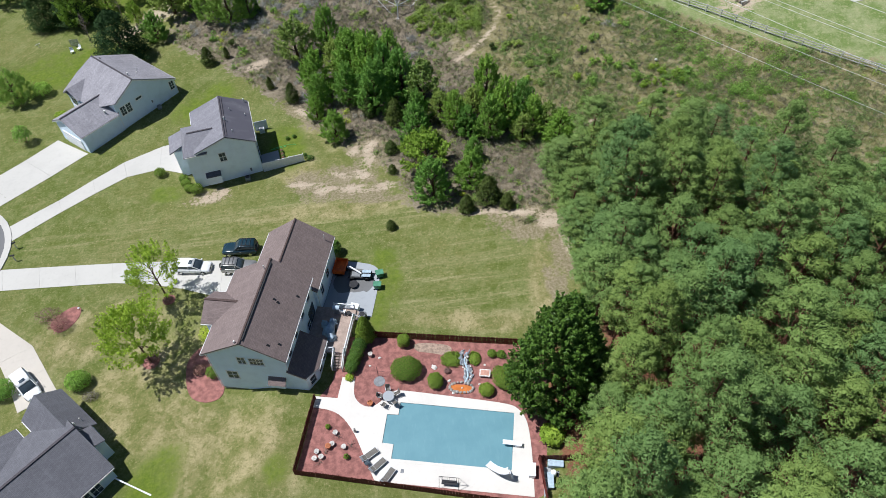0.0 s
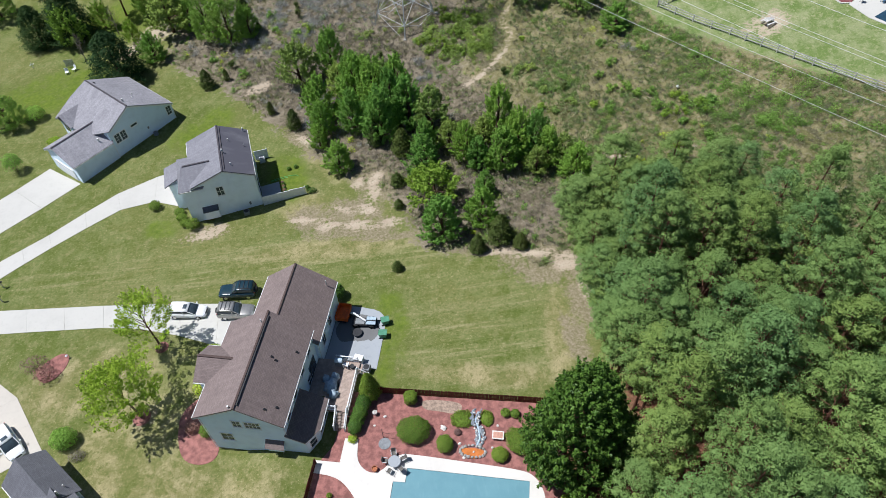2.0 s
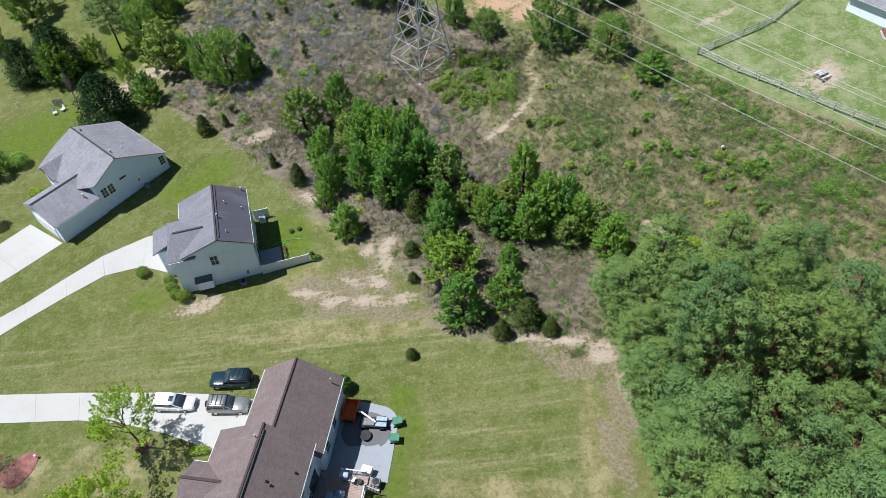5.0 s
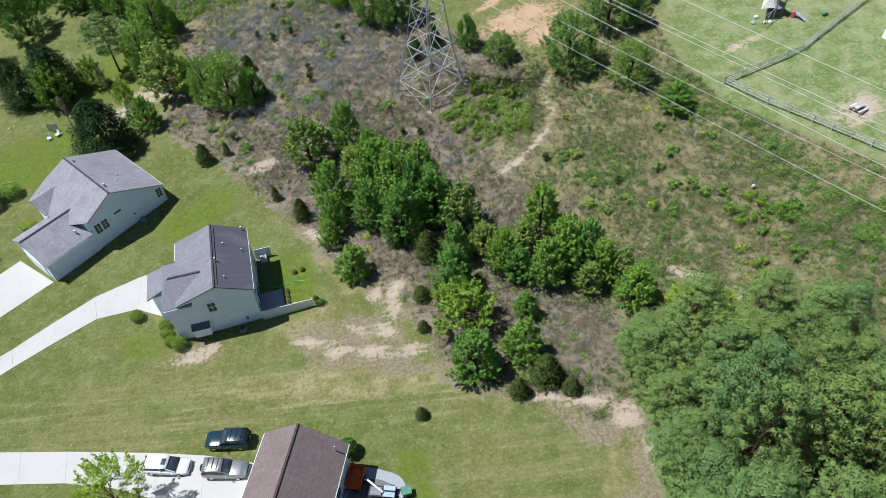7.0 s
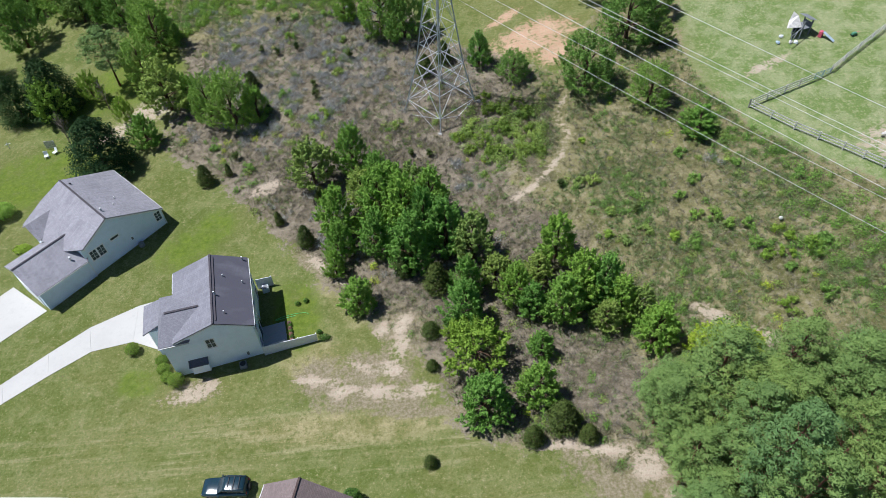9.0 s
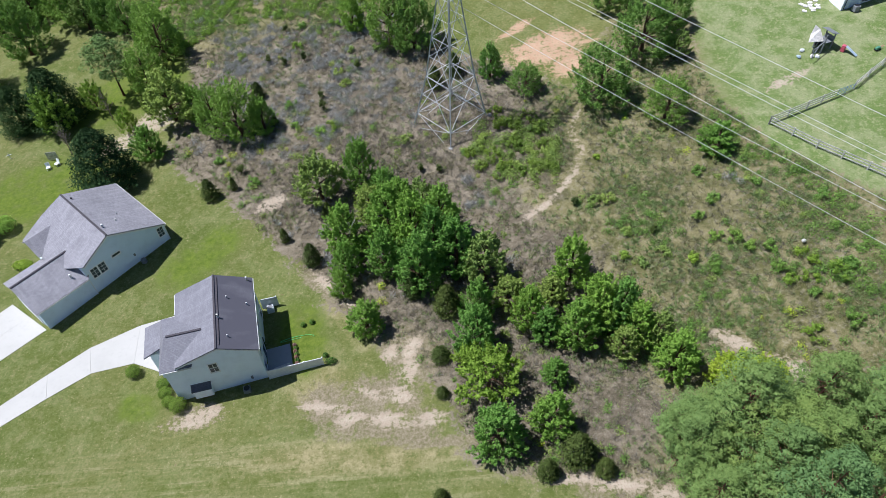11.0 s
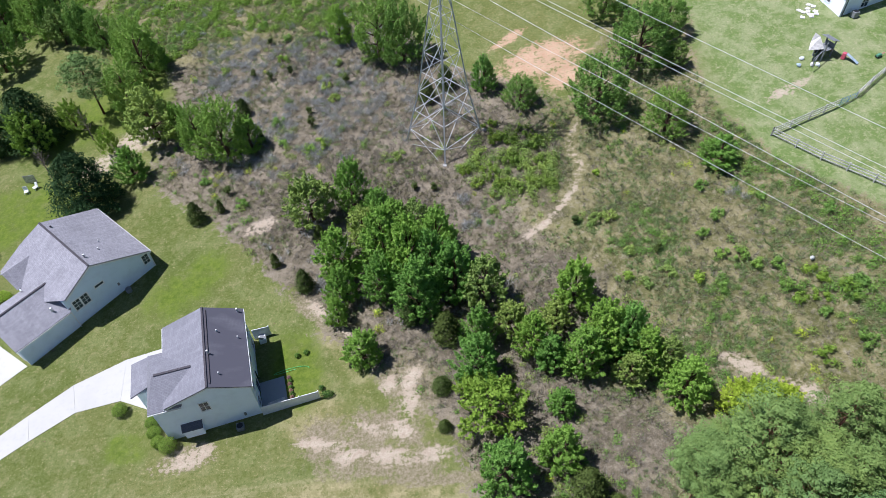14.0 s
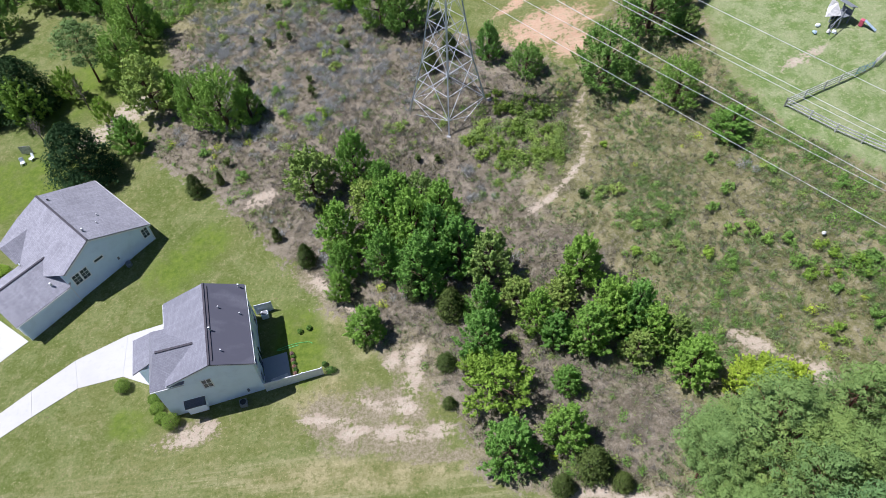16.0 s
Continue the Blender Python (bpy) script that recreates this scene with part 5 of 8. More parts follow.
def main_house():
    h = thing("house", "two-storey house with pale blue siding and brown shingle roof", "house", pose(-21.04, 36.8, 0, 0, 0, -13))
    roof, side = M["roof_brown"], M["side_blue"]
    zb, ze, zr, xr = -1.9, 6.2, 8.95, 4.75
    part("wall", gable(0.3, 8.65, xr, 0.0, 10.6, -0.9, ze, zr - 0.22), side, h, "pale blue lapped siding")
    part("foundation", box(0.36, 8.6, 0.06, 18.6, zb, -0.9), M["found"], h)
    part("roof", slab([(xr, -0.35, zr), (xr, 10.95, zr), (-0.12, 10.95, ze - 0.03), (-0.12, -0.35, ze - 0.03)]), roof, h)
    part("roof", slab([(xr, -0.35, zr), (9.02, -0.35, ze - 0.03), (9.02, 10.85, ze - 0.03), (xr, 10.85, zr)]), roof, h)
    part("ridge_cap", beam((xr, -0.36, zr + 0.02), (xr, 10.86, zr + 0.02), 0.2, 0.07), M["ridge_brown"], h)
    part("ridge_vent", beam((xr + 0.2, 0.1, zr - 0.05), (xr + 0.2, 10.3, zr - 0.05), 0.12, 0.08), M["dark"], h, "dark ridge vent strip")
    for x0, x1, y in ((-0.12, xr, -0.31), (9.02, xr, -0.31), (-0.12, xr, 10.81), (9.02, xr, 10.81)):
        part("fascia", beam((x0, y, ze - 0.28), (x1, y, zr - 0.28), 0.04, 0.16), M["white"], h)
    gutter(h, (-0.16, -0.3, ze - 0.06), (-0.16, 10.8, ze - 0.06))
    gutter(h, (9.06, -0.3, ze - 0.06), (9.06, 10.8, ze - 0.06))
    # lower north wing with the garage
    zr2, ze2, xr2 = 6.7, 3.95, 4.85
    part("wall", gable(1.3, 8.95, xr2, 10.6, 18.8, -0.9, ze2, zr2 - 0.22), side, h, "pale blue lapped siding")
    part("roof", slab([(xr2, 10.4, zr2), (xr2, 19.15, zr2), (1.0, 19.15, ze2 - 0.05), (1.0, 10.4, ze2 - 0.05)]), roof, h)
    part("roof", slab([(xr2, 10.4, zr2), (9.3, 10.4, ze2 - 0.05), (9.3, 19.15, ze2 - 0.05), (xr2, 19.15, zr2)]), roof, h)
    part("ridge_cap", beam((xr2, 10.9, zr2 + 0.02), (xr2, 19.17, zr2 + 0.02), 0.2, 0.07), M["ridge_brown"], h)
    gutter(h, (9.34, 10.7, ze2 - 0.07), (9.34, 19.1, ze2 - 0.07))
    gutter(h, (0.96, 10.7, ze2 - 0.07), (0.96, 19.1, ze2 - 0.07))
    for x0, x1 in ((1.0, xr2), (9.3, xr2)):
        part("fascia", beam((x0, 19.1, ze2 - 0.28), (x1, 19.1, zr2 - 0.28), 0.04, 0.16), M["white"], h)
    door = part("garage_door", box(1.22, 1.32, 12.0, 17.2, -0.85, 1.6), M["white"], h, "white panelled garage door")
    for i in range(4):
        part("panel", box(1.18, 1.22, 12.08, 17.12, -0.8 + i * 0.6, -0.28 + i * 0.6), M["white"], door)
    # two-storey entrance gable towards the street
    pz, pe, py = 7.5, ze - 0.02, 5.75
    part("porch_roof", slab([(-1.45, py, pz), (2.45, py, pz), (-0.05, 3.4, pe), (-1.45, 3.4, pe)]), roof, h)
    part("porch_roof", slab([(-1.45, py, pz), (-1.45, 7.8, pe), (-0.05, 7.8, pe), (2.45, py, pz)]), roof, h)
    part("ridge_cap", beam((-1.45, py, pz + 0.02), (2.3, py, pz + 0.02), 0.26, 0.08), M["ridge_brown"], h)
    bm = bmesh.new()
    vs = [bm.verts.new(p) for p in ((-1.1, 3.7, -1.9), (-1.1, 7.5, -1.9), (-1.1, 7.5, pe), (-1.1, py, pz - 0.2), (-1.1, 3.7, pe),
                                    (0.4, 3.7, -1.9), (0.4, 7.5, -1.9), (0.4, 7.5, pe), (0.4, py, pz - 0.2), (0.4, 3.7, pe))]
    for q in ((0, 4, 3, 2, 1), (5, 6, 7, 8, 9), (0, 1, 6, 5), (1, 2, 7, 6), (2, 3, 8, 7), (3, 4, 9, 8), (4, 0, 5, 9)):
        bm.faces.new([vs[i] for i in q])
    part("porch_gable", bm, side, h)
    gutter(h, (-1.45, 3.36, pe - 0.04), (-0.05, 3.36, pe - 0.04))
    gutter(h, (-1.45, 7.84, pe - 0.04), (-0.05, 7.84, pe - 0.04))
    window(h, -1.1, 5.6, 3.9, 1.2, 1.5, "w", (1, 1))
    part("porch_floor", box(-2.6, -1.1, 4.4, 7.0, -1.9, -0.95), M["drive"], h)
    part("front_door", box(-1.18, -1.1, 5.2, 6.2, -0.95, 1.15), M["dark"], h, "dark front door")
    # sunroom with a bay, towards the deck
    fall = lambda x: 4.0 - 0.59 * (x - 8.6)  # noqa: E731
    edge = [(8.6, -0.25), (10.5, -0.25), (11.4, 1.5), (11.4, 5.05), (8.6, 5.05)]
    walls = [(8.6, 0.02), (10.3, 0.02), (11.12, 1.6), (11.12, 4.8), (8.6, 4.8)]
    bm = bmesh.new()
    lo = [bm.verts.new((x, y, -1.6)) for x, y in walls]
    hi = [bm.verts.new((x, y, fall(x) - 0.14)) for x, y in walls]
    bm.faces.new(lo[::-1])
    bm.faces.new(hi)
    for i in range(5):
        bm.faces.new((lo[i], lo[(i + 1) % 5], hi[(i + 1) % 5], hi[i]))
    part("sunroom_wall", bm, side, h, "pale blue lapped siding")
    part("sunroom_roof", slab([(x, y, fall(x)) for x, y in edge]), roof, h)
    for p, q in zip(edge, edge[1:]):
        part("fascia", beam((*p, fall(p[0]) - 0.25), (*q, fall(q[0]) - 0.25), 0.05, 0.16), M["white"], h)
    gutter(h, (11.46, 1.5, fall(11.4) - 0.05), (11.46, 5.05, fall(11.4) - 0.05))
    for x, y, d in ((10.71, 0.8, 62), (11.12, 2.4, 90), (11.12, 3.9, 90)):
        window(h, x, y, 0.45, 0.8, 1.3, "s", (0, 1)).matrix_basis = pose(x, y, 0.45, 0, 0, d)
    # windows
    window(h, 3.95, 0.0, 4.55, 0.8, 1.15, "s", (1, 1))
    window(h, 5.55, 0.0, 4.55, 1.5, 1.15, "s", (3, 1))
    window(h, 2.2, 0.0, 1.35, 1.15, 1.35, "s", (1, 1))
    for y in (1.6, 4.0, 6.6, 9.0):
        window(h, 8.65, y, 4.3, 0.85, 1.25, "e", (0, 1))
    for y in (7.4, 9.2, 12.6, 15.2):
        window(h, 8.65 if y < 10.6 else 8.95, y, 0.9, 0.9, 1.3, "e", (0, 1))
    for y in (1.8, 9.2):
        window(h, 0.3, y, 3.9, 0.9, 1.4, "w", (0, 1))
    part("patio_door", box(8.62, 8.72, 7.9, 9.7, 0.95, 3.05), M["glass"], h, "sliding glass patio door")
    bay = part("box_bay", prism([(6.35, -0.55), (8.0, -0.55), (8.0, 0.0), (6.35, 0.0)], 0.9, 1.75), side, h)
    part("bay_roof", slab([(6.2, 0, 2.35), (8.15, 0, 2.35), (8.15, -0.75, 1.7), (6.2, -0.75, 1.7)], 0.08), roof, bay)
    # roof fittings
    vent(h, 4.4, 9.5, 8.85)
    for x, y in ((6.3, 6.1), (6.7, 5.9), (8.0, 1.3), (7.1, 0.7), (8.2, 7.6)):
        box_vent(h, x, y, zr - (x - xr) * (zr - ze) / 4.27 + 0.02, 33)
    vent(h, 8.4, 18.0, 4.9)
    vent(h, 4.2, -0.1, 8.75, 0.09, 0.25)
    part("downpipe", tube([(8.9, -0.06, ze - 0.1), (8.72, -0.06, ze - 0.5), (8.72, -0.06, 4.0)], 0.04, 6), M["white"], h)
    part("downpipe", tube([(9.1, 10.72, ze2 - 0.1), (9.02, 10.72, -0.8)], 0.04, 6), M["white"], h)
    part("downpipe", tube([(0.22, -0.05, ze - 0.1), (0.22, -0.05, -0.9)], 0.04, 6), M["white"], h)


main_house()


def white_house():
    h = thing("house", "white two-storey house with a slate-grey shingle roof", "house", pose(-27.4, 71.1, 0, 0, 0, 11.5))
    roof, side = M["roof_slate"], M["side_white"]
    xr, zr, ze = 4.95, 6.4, 4.6
    y1 = 9.6
    part("wall", gable(0.55, 8.6, xr, 0.0, y1, -1.9, 4.65, zr - 0.2), side, h, "white lapped siding")
    part("roof", slab([(xr, -0.25, zr), (xr, y1 + 0.25, zr), (0.3, y1 + 0.25, 4.6), (0.3, -0.25, 4.6)]), roof, h)
    # east slope, away from the sun: shade is part of its colour
    part("roof", slab([(xr, -0.25, zr), (8.85, -0.25, ze), (8.85, y1 + 0.25, ze), (xr, y1 + 0.25, zr)]), M["roof_shaded"], h, "slate-grey shingles with shade in their colour")
    part("ridge_cap", beam((xr, -0.25, zr + 0.02), (xr, y1 + 0.25, zr + 0.02), 0.2, 0.07), M["ridge_grey"], h)
    part("ridge_vent", beam((xr + 0.3, 0.2, zr - 0.1), (xr + 0.3, y1 - 0.1, zr - 0.1), 0.14, 0.06), M["ridge_grey"], h)
    # street wing over the garage
    wy, wz = 3.1, 5.85
    bm = bmesh.new()
    vs = [bm.verts.new(p) for p in ((-1.0, 0.0, -1.9), (-1.0, 6.6, -1.9), (-1.0, 6.6, 4.2), (-1.0, wy, 4.2), (-1.0, 0.0, 4.2),
                                    (0.56, 0.0, -1.9), (0.56, 6.6, -1.9), (0.56, 6.6, 4.2), (0.56, wy, 5.1), (0.56, 0.0, 4.2))]
    for q in ((0, 4, 3, 2, 1), (5, 6, 7, 8, 9), (0, 1, 6, 5), (1, 2, 7, 6), (2, 3, 8, 7), (3, 4, 9, 8), (4, 0, 5, 9)):
        bm.faces.new([vs[i] for i in q])
    part("wall", bm, side, h, "white lapped siding")
    part("roof", slab([(-0.4, wy, wz), (3.7, wy, wz), (1.9, -0.25, 4.3), (-1.3, -0.25, 4.3)]), roof, h)
    part("roof", slab([(-0.4, wy, wz), (-1.3, 6.85, 4.3), (0.9, 6.85, 4.3), (3.7, wy, wz)]), roof, h)
    part("roof", slab([(-0.4, wy, wz), (-1.3, -0.25, 4.3), (-1.3, 6.85, 4.3)]), roof, h)
    part("ridge_cap", beam((-0.2, wy, wz + 0.02), (3.4, wy, wz + 0.02), 0.24, 0.08), M["ridge_grey"], h)
    # low garage front
    part("wall", box(-2.9, -1.0, 3.6, 7.2, -1.9, 2.7), side, h)
    part("garage_roof", slab([(-3.5, 3.3, 2.75), (-3.5, 7.5, 2.75), (-0.95, 7.2, 3.9), (-0.95, 3.6, 3.9)]), roof, h)
    door = part("garage_door", box(-2.97, -2.9, 4.1, 6.9, -1.85, 0.3), M["white"], h, "white panelled garage door")
    for i in range(4):
        part("panel", box(-3.0, -2.97, 4.15, 6.85, -1.8 + i * 0.52, -1.35 + i * 0.52), M["white"], door)
    part("foundation", box(0.6, 8.55, 0.05, y1 - 0.05, -2.6, -1.9), M["found"], h)
    part("foundation", box(-0.95, 0.6, 0.05, 6.5, -2.8, -1.9), M["found"], h)
    for y in (-0.2, y1 + 0.2):
        part("fascia", beam((xr, y, zr - 0.28), (8.85, y, ze - 0.28), 0.04, 0.16), M["white"], h)
        part("fascia", beam((xr, y, zr - 0.28), (0.3, y, 4.32), 0.04, 0.16), M["white"], h)
    gutter(h, (8.9, -0.2, ze - 0.05), (8.9, y1 + 0.2, ze - 0.05))
    gutter(h, (0.26, 6.9, 4.55), (0.26, y1 + 0.2, 4.55))
    gutter(h, (-1.3, -0.3, 4.25), (1.9, -0.3, 4.25))
    part("downpipe", tube([(8.8, 3.4, ze - 0.1), (8.68, 3.4, -1.6)], 0.04, 6), M["white"], h)
    part("downpipe", tube([(0.4, 6.95, 4.5), (0.4, 6.95, -1.4)], 0.04, 6), M["white"], h)
    window(h, 3.8, 0.0, 2.2, 0.85, 1.45, "s", (1, 1))
    bay = part("box_bay", box(0.85, 2.75, -0.65, 0.0, -1.1, 0.35), side, h)
    part("bay_roof", slab([(0.75, 0.0, 0.75), (2.85, 0.0, 0.75), (2.85, -0.8, 0.35), (0.75, -0.8, 0.35)], 0.07), M["roof_dark"], bay)
    for y in (1.4, 4.8, 8.2):
        window(h, 8.6, y, 2.0, 0.9, 1.4, "e", (0, 1))
    for y in (1.0, 8.4):
        window(h, 8.6, y, -0.9, 0.9, 1.4, "e", (0, 1))
    part("patio_door", box(8.57, 8.68, 2.6, 4.4, -1.7, 0.4), M["glass"], h, "sliding glass patio door")
    window(h, -1.0, 2.0, 1.6, 1.2, 1.4, "w", (1, 1))
    window(h, 0.55, 8.4, 1.6, 1.0, 1.4, "w", (1, 1))
    for x, y in ((6.2, 6.6), (8.1, 5.8), (6.1, 1.3)):
        vent(h, x, y, zr - (x - xr) * 0.46 + 0.05, 0.07, 0.3)
    vent(h, 5.3, 3.8, 6.3, 0.1, 0.5)
    vent(h, 8.3, 9.4, 4.9, 0.1, 0.5)
    part("meter", box(6.9, 7.15, -0.12, 0.0, -0.6, -0.1, 0.02), M["grey_paint"], h)


white_house()


def grey_house():
    h = thing("house", "single-storey pale grey house with a mottled grey shingle roof", "house", pose(-42.6, 87.76, 0, 0, 0, 48))
    roof, side = M["roof_grey"], M["side_grey"]
    xr, zr = 4.3, 4.7
    xe, ze, xw, zw, y1 = 11.35, 0.95, -1.9, 1.5, 11.2
    part("wall", gable(-0.1, 11.1, xr, 0.0, 10.9, -3.0, 2.2, zr - 0.25, 0.8), side, h, "pale grey lapped siding")
    part("wall", box(-1.6, 0.2, 8.2, 11.0, -3.1, 1.5), side, h)
    part("roof", slab([(xr, -0.3, zr), (xe, -0.3, ze), (11.9, 12.3, ze - 0.1), (4.75, 11.1, zr)]), roof, h)
    part("roof", slab([(xr, -0.3, zr), (4.75, 11.1, zr), (1.67, 11.5, zr - 0.52 * 2.8), (xw, 11.5, zr - 0.52 * 6.2), (xw, 3.4, zr - 0.52 * 6.2), (0.1, -0.3, zr - 0.52 * 4.2)]), roof, h)
    part("wall", prism([(6.0, 10.8), (11.1, 10.8), (11.3, 12.0), (6.2, 11.3)], -2.9, 0.7), side, h)
    part("ridge_cap", beam((xr, -0.3, zr + 0.02), (4.75, 11.1, zr + 0.02), 0.26, 0.08), M["ridge_grey"], h)
    # garage wing
    gy, gzr = 3.95, 2.35
    bm = bmesh.new()
    vs = [bm.verts.new(p) for p in ((-6.7, 0.0, -3.2), (-6.7, 7.2, -3.2), (-6.7, 7.2, 0.6), (-6.7, gy, gzr - 0.18), (-6.7, 0.0, 0.6),
                                    (0.0, 0.0, -3.2), (0.0, 7.2, -3.2), (0.0, 7.2, 0.6), (0.0, gy, gzr - 0.18), (0.0, 0.0, 0.6))]
    for q in ((0, 4, 3, 2, 1), (5, 6, 7, 8, 9), (0, 1, 6, 5), (1, 2, 7, 6), (2, 3, 8, 7), (3, 4, 9, 8), (4, 0, 5, 9)):
        bm.faces.new([vs[i] for i in q])
    bmesh.ops.translate(bm, vec=(0, -0.15, 0), verts=bm.verts)
    part("wall", bm, side, h, "pale grey lapped siding")
    part("roof", slab([(-7.0, gy, gzr), (3.9, gy, gzr + 0.25), (-0.1, -0.4, 0.62), (-7.0, -0.4, 0.55)]), roof, h)
    part("roof", slab([(-7.0, gy, gzr), (-7.0, 7.5, 0.6), (-0.8, 7.5, 0.65), (3.9, gy, gzr + 0.25)]), roof, h)
    part("ridge_cap", beam((-7.0, gy, gzr + 0.02), (3.6, gy, gzr + 0.27), 0.26, 0.08), M["ridge_grey"], h)
    part("fascia", beam((-6.95, gy, gzr - 0.28), (-6.95, -0.4, 0.27), 0.04, 0.16), M["white"], h)
    part("fascia", beam((-6.95, gy, gzr - 0.28), (-6.95, 7.5, 0.32), 0.04, 0.16), M["white"], h)
    gutter(h, (-7.0, -0.44, 0.5), (-0.1, -0.44, 0.55))
    gutter(h, (xe + 0.04, -0.25, ze - 0.06), (11.94, 12.2, ze - 0.16))
    part("fascia", beam((xr, -0.26, zr - 0.28), (xe, -0.26, ze - 0.28), 0.04, 0.16), M["white"], h)
    part("fascia", beam((xr, -0.26, zr - 0.28), (0.2, -0.26, 2.22), 0.04, 0.16), M["white"], h)
    door = part("garage_door", box(-6.78, -6.7, 1.0, 6.0, -3.1, -0.75), M["white"], h, "white panelled garage door")
    for i in range(4):
        part("panel", box(-6.81, -6.78, 1.1, 5.9, -3.0 + i * 0.56, -2.5 + i * 0.56), M["white"], door)
    # dormer towards the street
    part("roof", slab([(-2.2, 9.0, 3.0), (1.8, 9.0, 3.1), (-0.2, 6.8, 1.7), (-2.2, 6.8, 1.6)]), roof, h)
    part("roof", slab([(-2.2, 9.0, 3.0), (-2.2, 11.0, 1.6), (-0.2, 11.0, 1.7), (1.8, 9.0, 3.1)]), roof, h)
    window(h, -1.6, 9.6, -0.6, 1.6, 1.4, "w", (1, 1))
    window(h, 1.05, 0.0, -0.2, 0.85, 1.5, "s", (1, 2))
    window(h, 2.1, 0.0, -0.2, 0.85, 1.5, "s", (1, 2))
    window(h, 10.45, 0.0, -0.75, 0.8, 1.45, "s", (1, 2))
    window(h, 4.2, 0.0, 0.95, 1.1, 0.35, "s", (0, 0))
    part("downpipe", tube([(11.15, -0.05, ze - 0.2), (11.15, -0.05, -2.2)], 0.05, 6), M["white"], h)
    part("downpipe", tube([(-0.05, -0.2, 0.5), (-0.05, -0.25, -2.6)], 0.05, 6), M["white"], h)
    part("meter", box(6.0, 6.25, -0.12, 0.0, -0.9, -0.5, 0.02), M["grey_paint"], h)
    vent(h, 4.9, 1.6, 4.45, 0.12, 0.45)
    vent(h, 6.9, 2.6, 3.4, 0.07, 0.25)
    vent(h, 7.8, 4.2, 2.95, 0.07, 0.25)
    box_vent(h, 5.3, 9.6, 4.5, 28)
    vent(h, -1.4, 0.9, 1.25, 0.12, 0.5)


grey_house()


def gable_x(y0, y1, yr, x0, x1, zb, ze, zr):
    """Walls under a roof whose ridge runs along x."""
    bm = gable(y0, y1, yr, -x1, -x0, zb, ze, zr)
    bmesh.ops.transform(bm, matrix=Matrix.Rotation(radians(90), 4, "Z"), verts=bm.verts)
    return bm


def dark_house():
    h = thing("house", "low house with a charcoal shingle roof and grey siding", "house", pose(-34.18, 31.6, 0, 0, 0, 46))
    roof, side = M["roof_dark"], M["side_grey"]
    zr, ze = 2.8, 0.35
    part("wall", gable_x(-4.8, 4.8, 0, -17, -0.3, -3.2, 0.45, 2.6), side, h)
    part("roof", slab([(0.05, 0, zr), (-17.3, 0, zr), (-17.3, -5.2, ze), (0.05, -5.2, ze)]), roof, h)
    part("roof", slab([(0.05, 0, zr), (0.05, 5.2, ze), (-17.3, 5.2, ze), (-17.3, 0, zr)]), roof, h)
    part("ridge_cap", beam((0.05, 0, zr + 0.02), (-17.3, 0, zr + 0.02), 0.26, 0.08), M["ridge_grey"], h)
    part("wall", gable(-2.7, 1.3, -0.55, 1.0, 6.9, -3.2, 0.4, 2.05), side, h)
    part("roof", slab([(-0.55, 0.4, 2.25), (-0.55, 7.3, 2.25), (1.75, 7.3, 0.35), (1.75, 0.4, 0.35)]), roof, h)
    part("roof", slab([(-0.55, 0.4, 2.25), (-3.0, 0.4, 0.35), (-3.0, 7.3, 0.35), (-0.55, 7.3, 2.25)]), roof, h)
    part("wall", gable(-12.0, -4.2, -8.1, 3.0, 6.4, -3.2, 0.3, 1.7), side, h)
    part("roof", slab([(-8.1, 2.0, 1.95), (-8.1, 6.9, 1.95), (-3.9, 6.9, 0.3), (-3.9, 2.0, 0.3)]), roof, h)
    part("roof", slab([(-8.1, 2.0, 1.95), (-12.3, 2.0, 0.3), (-12.3, 6.9, 0.3), (-8.1, 6.9, 1.95)]), roof, h)
    gutter(h, (-3.86, 3.4, 0.24), (-3.86, 6.9, 0.24))
    gutter(h, (-3.04, 3.5, 0.28), (-3.04, 7.2, 0.28))
    part("stoop", box(-3.9, -2.9, 3.2, 6.4, -3.0, -1.9), M["terracotta"], h)
    part("chimney_box", box(-0.3, 1.05, -2.3, 0.2, -3.2, 1.0, 0.02), side, h, "boxed grey siding chimney")
    part("bay_roof", slab([(-0.3, -2.4, 1.6), (1.2, -2.4, 1.0), (1.2, 0.3, 1.0), (-0.3, 0.3, 1.6)], 0.08), roof, h)
    vent(h, 0.2, 0.9, 2.1, 0.08, 0.3)
    vent(h, 0.9, 1.6, 1.2, 0.06, 0.3)
    gutter(h, (0.0, -5.24, ze - 0.05), (-17.2, -5.24, ze - 0.05))
    for x in (-2.4, -3.6, -7.0):
        window(h, x, -4.8, -1.9, 1.0, 1.5, "s", (1, 1))
    part("ramp_rail", beam((-0.6, -5.3, -1.0), (0.6, -9.4, -1.7), 0.14, 0.1), M["white"], h)


dark_house()


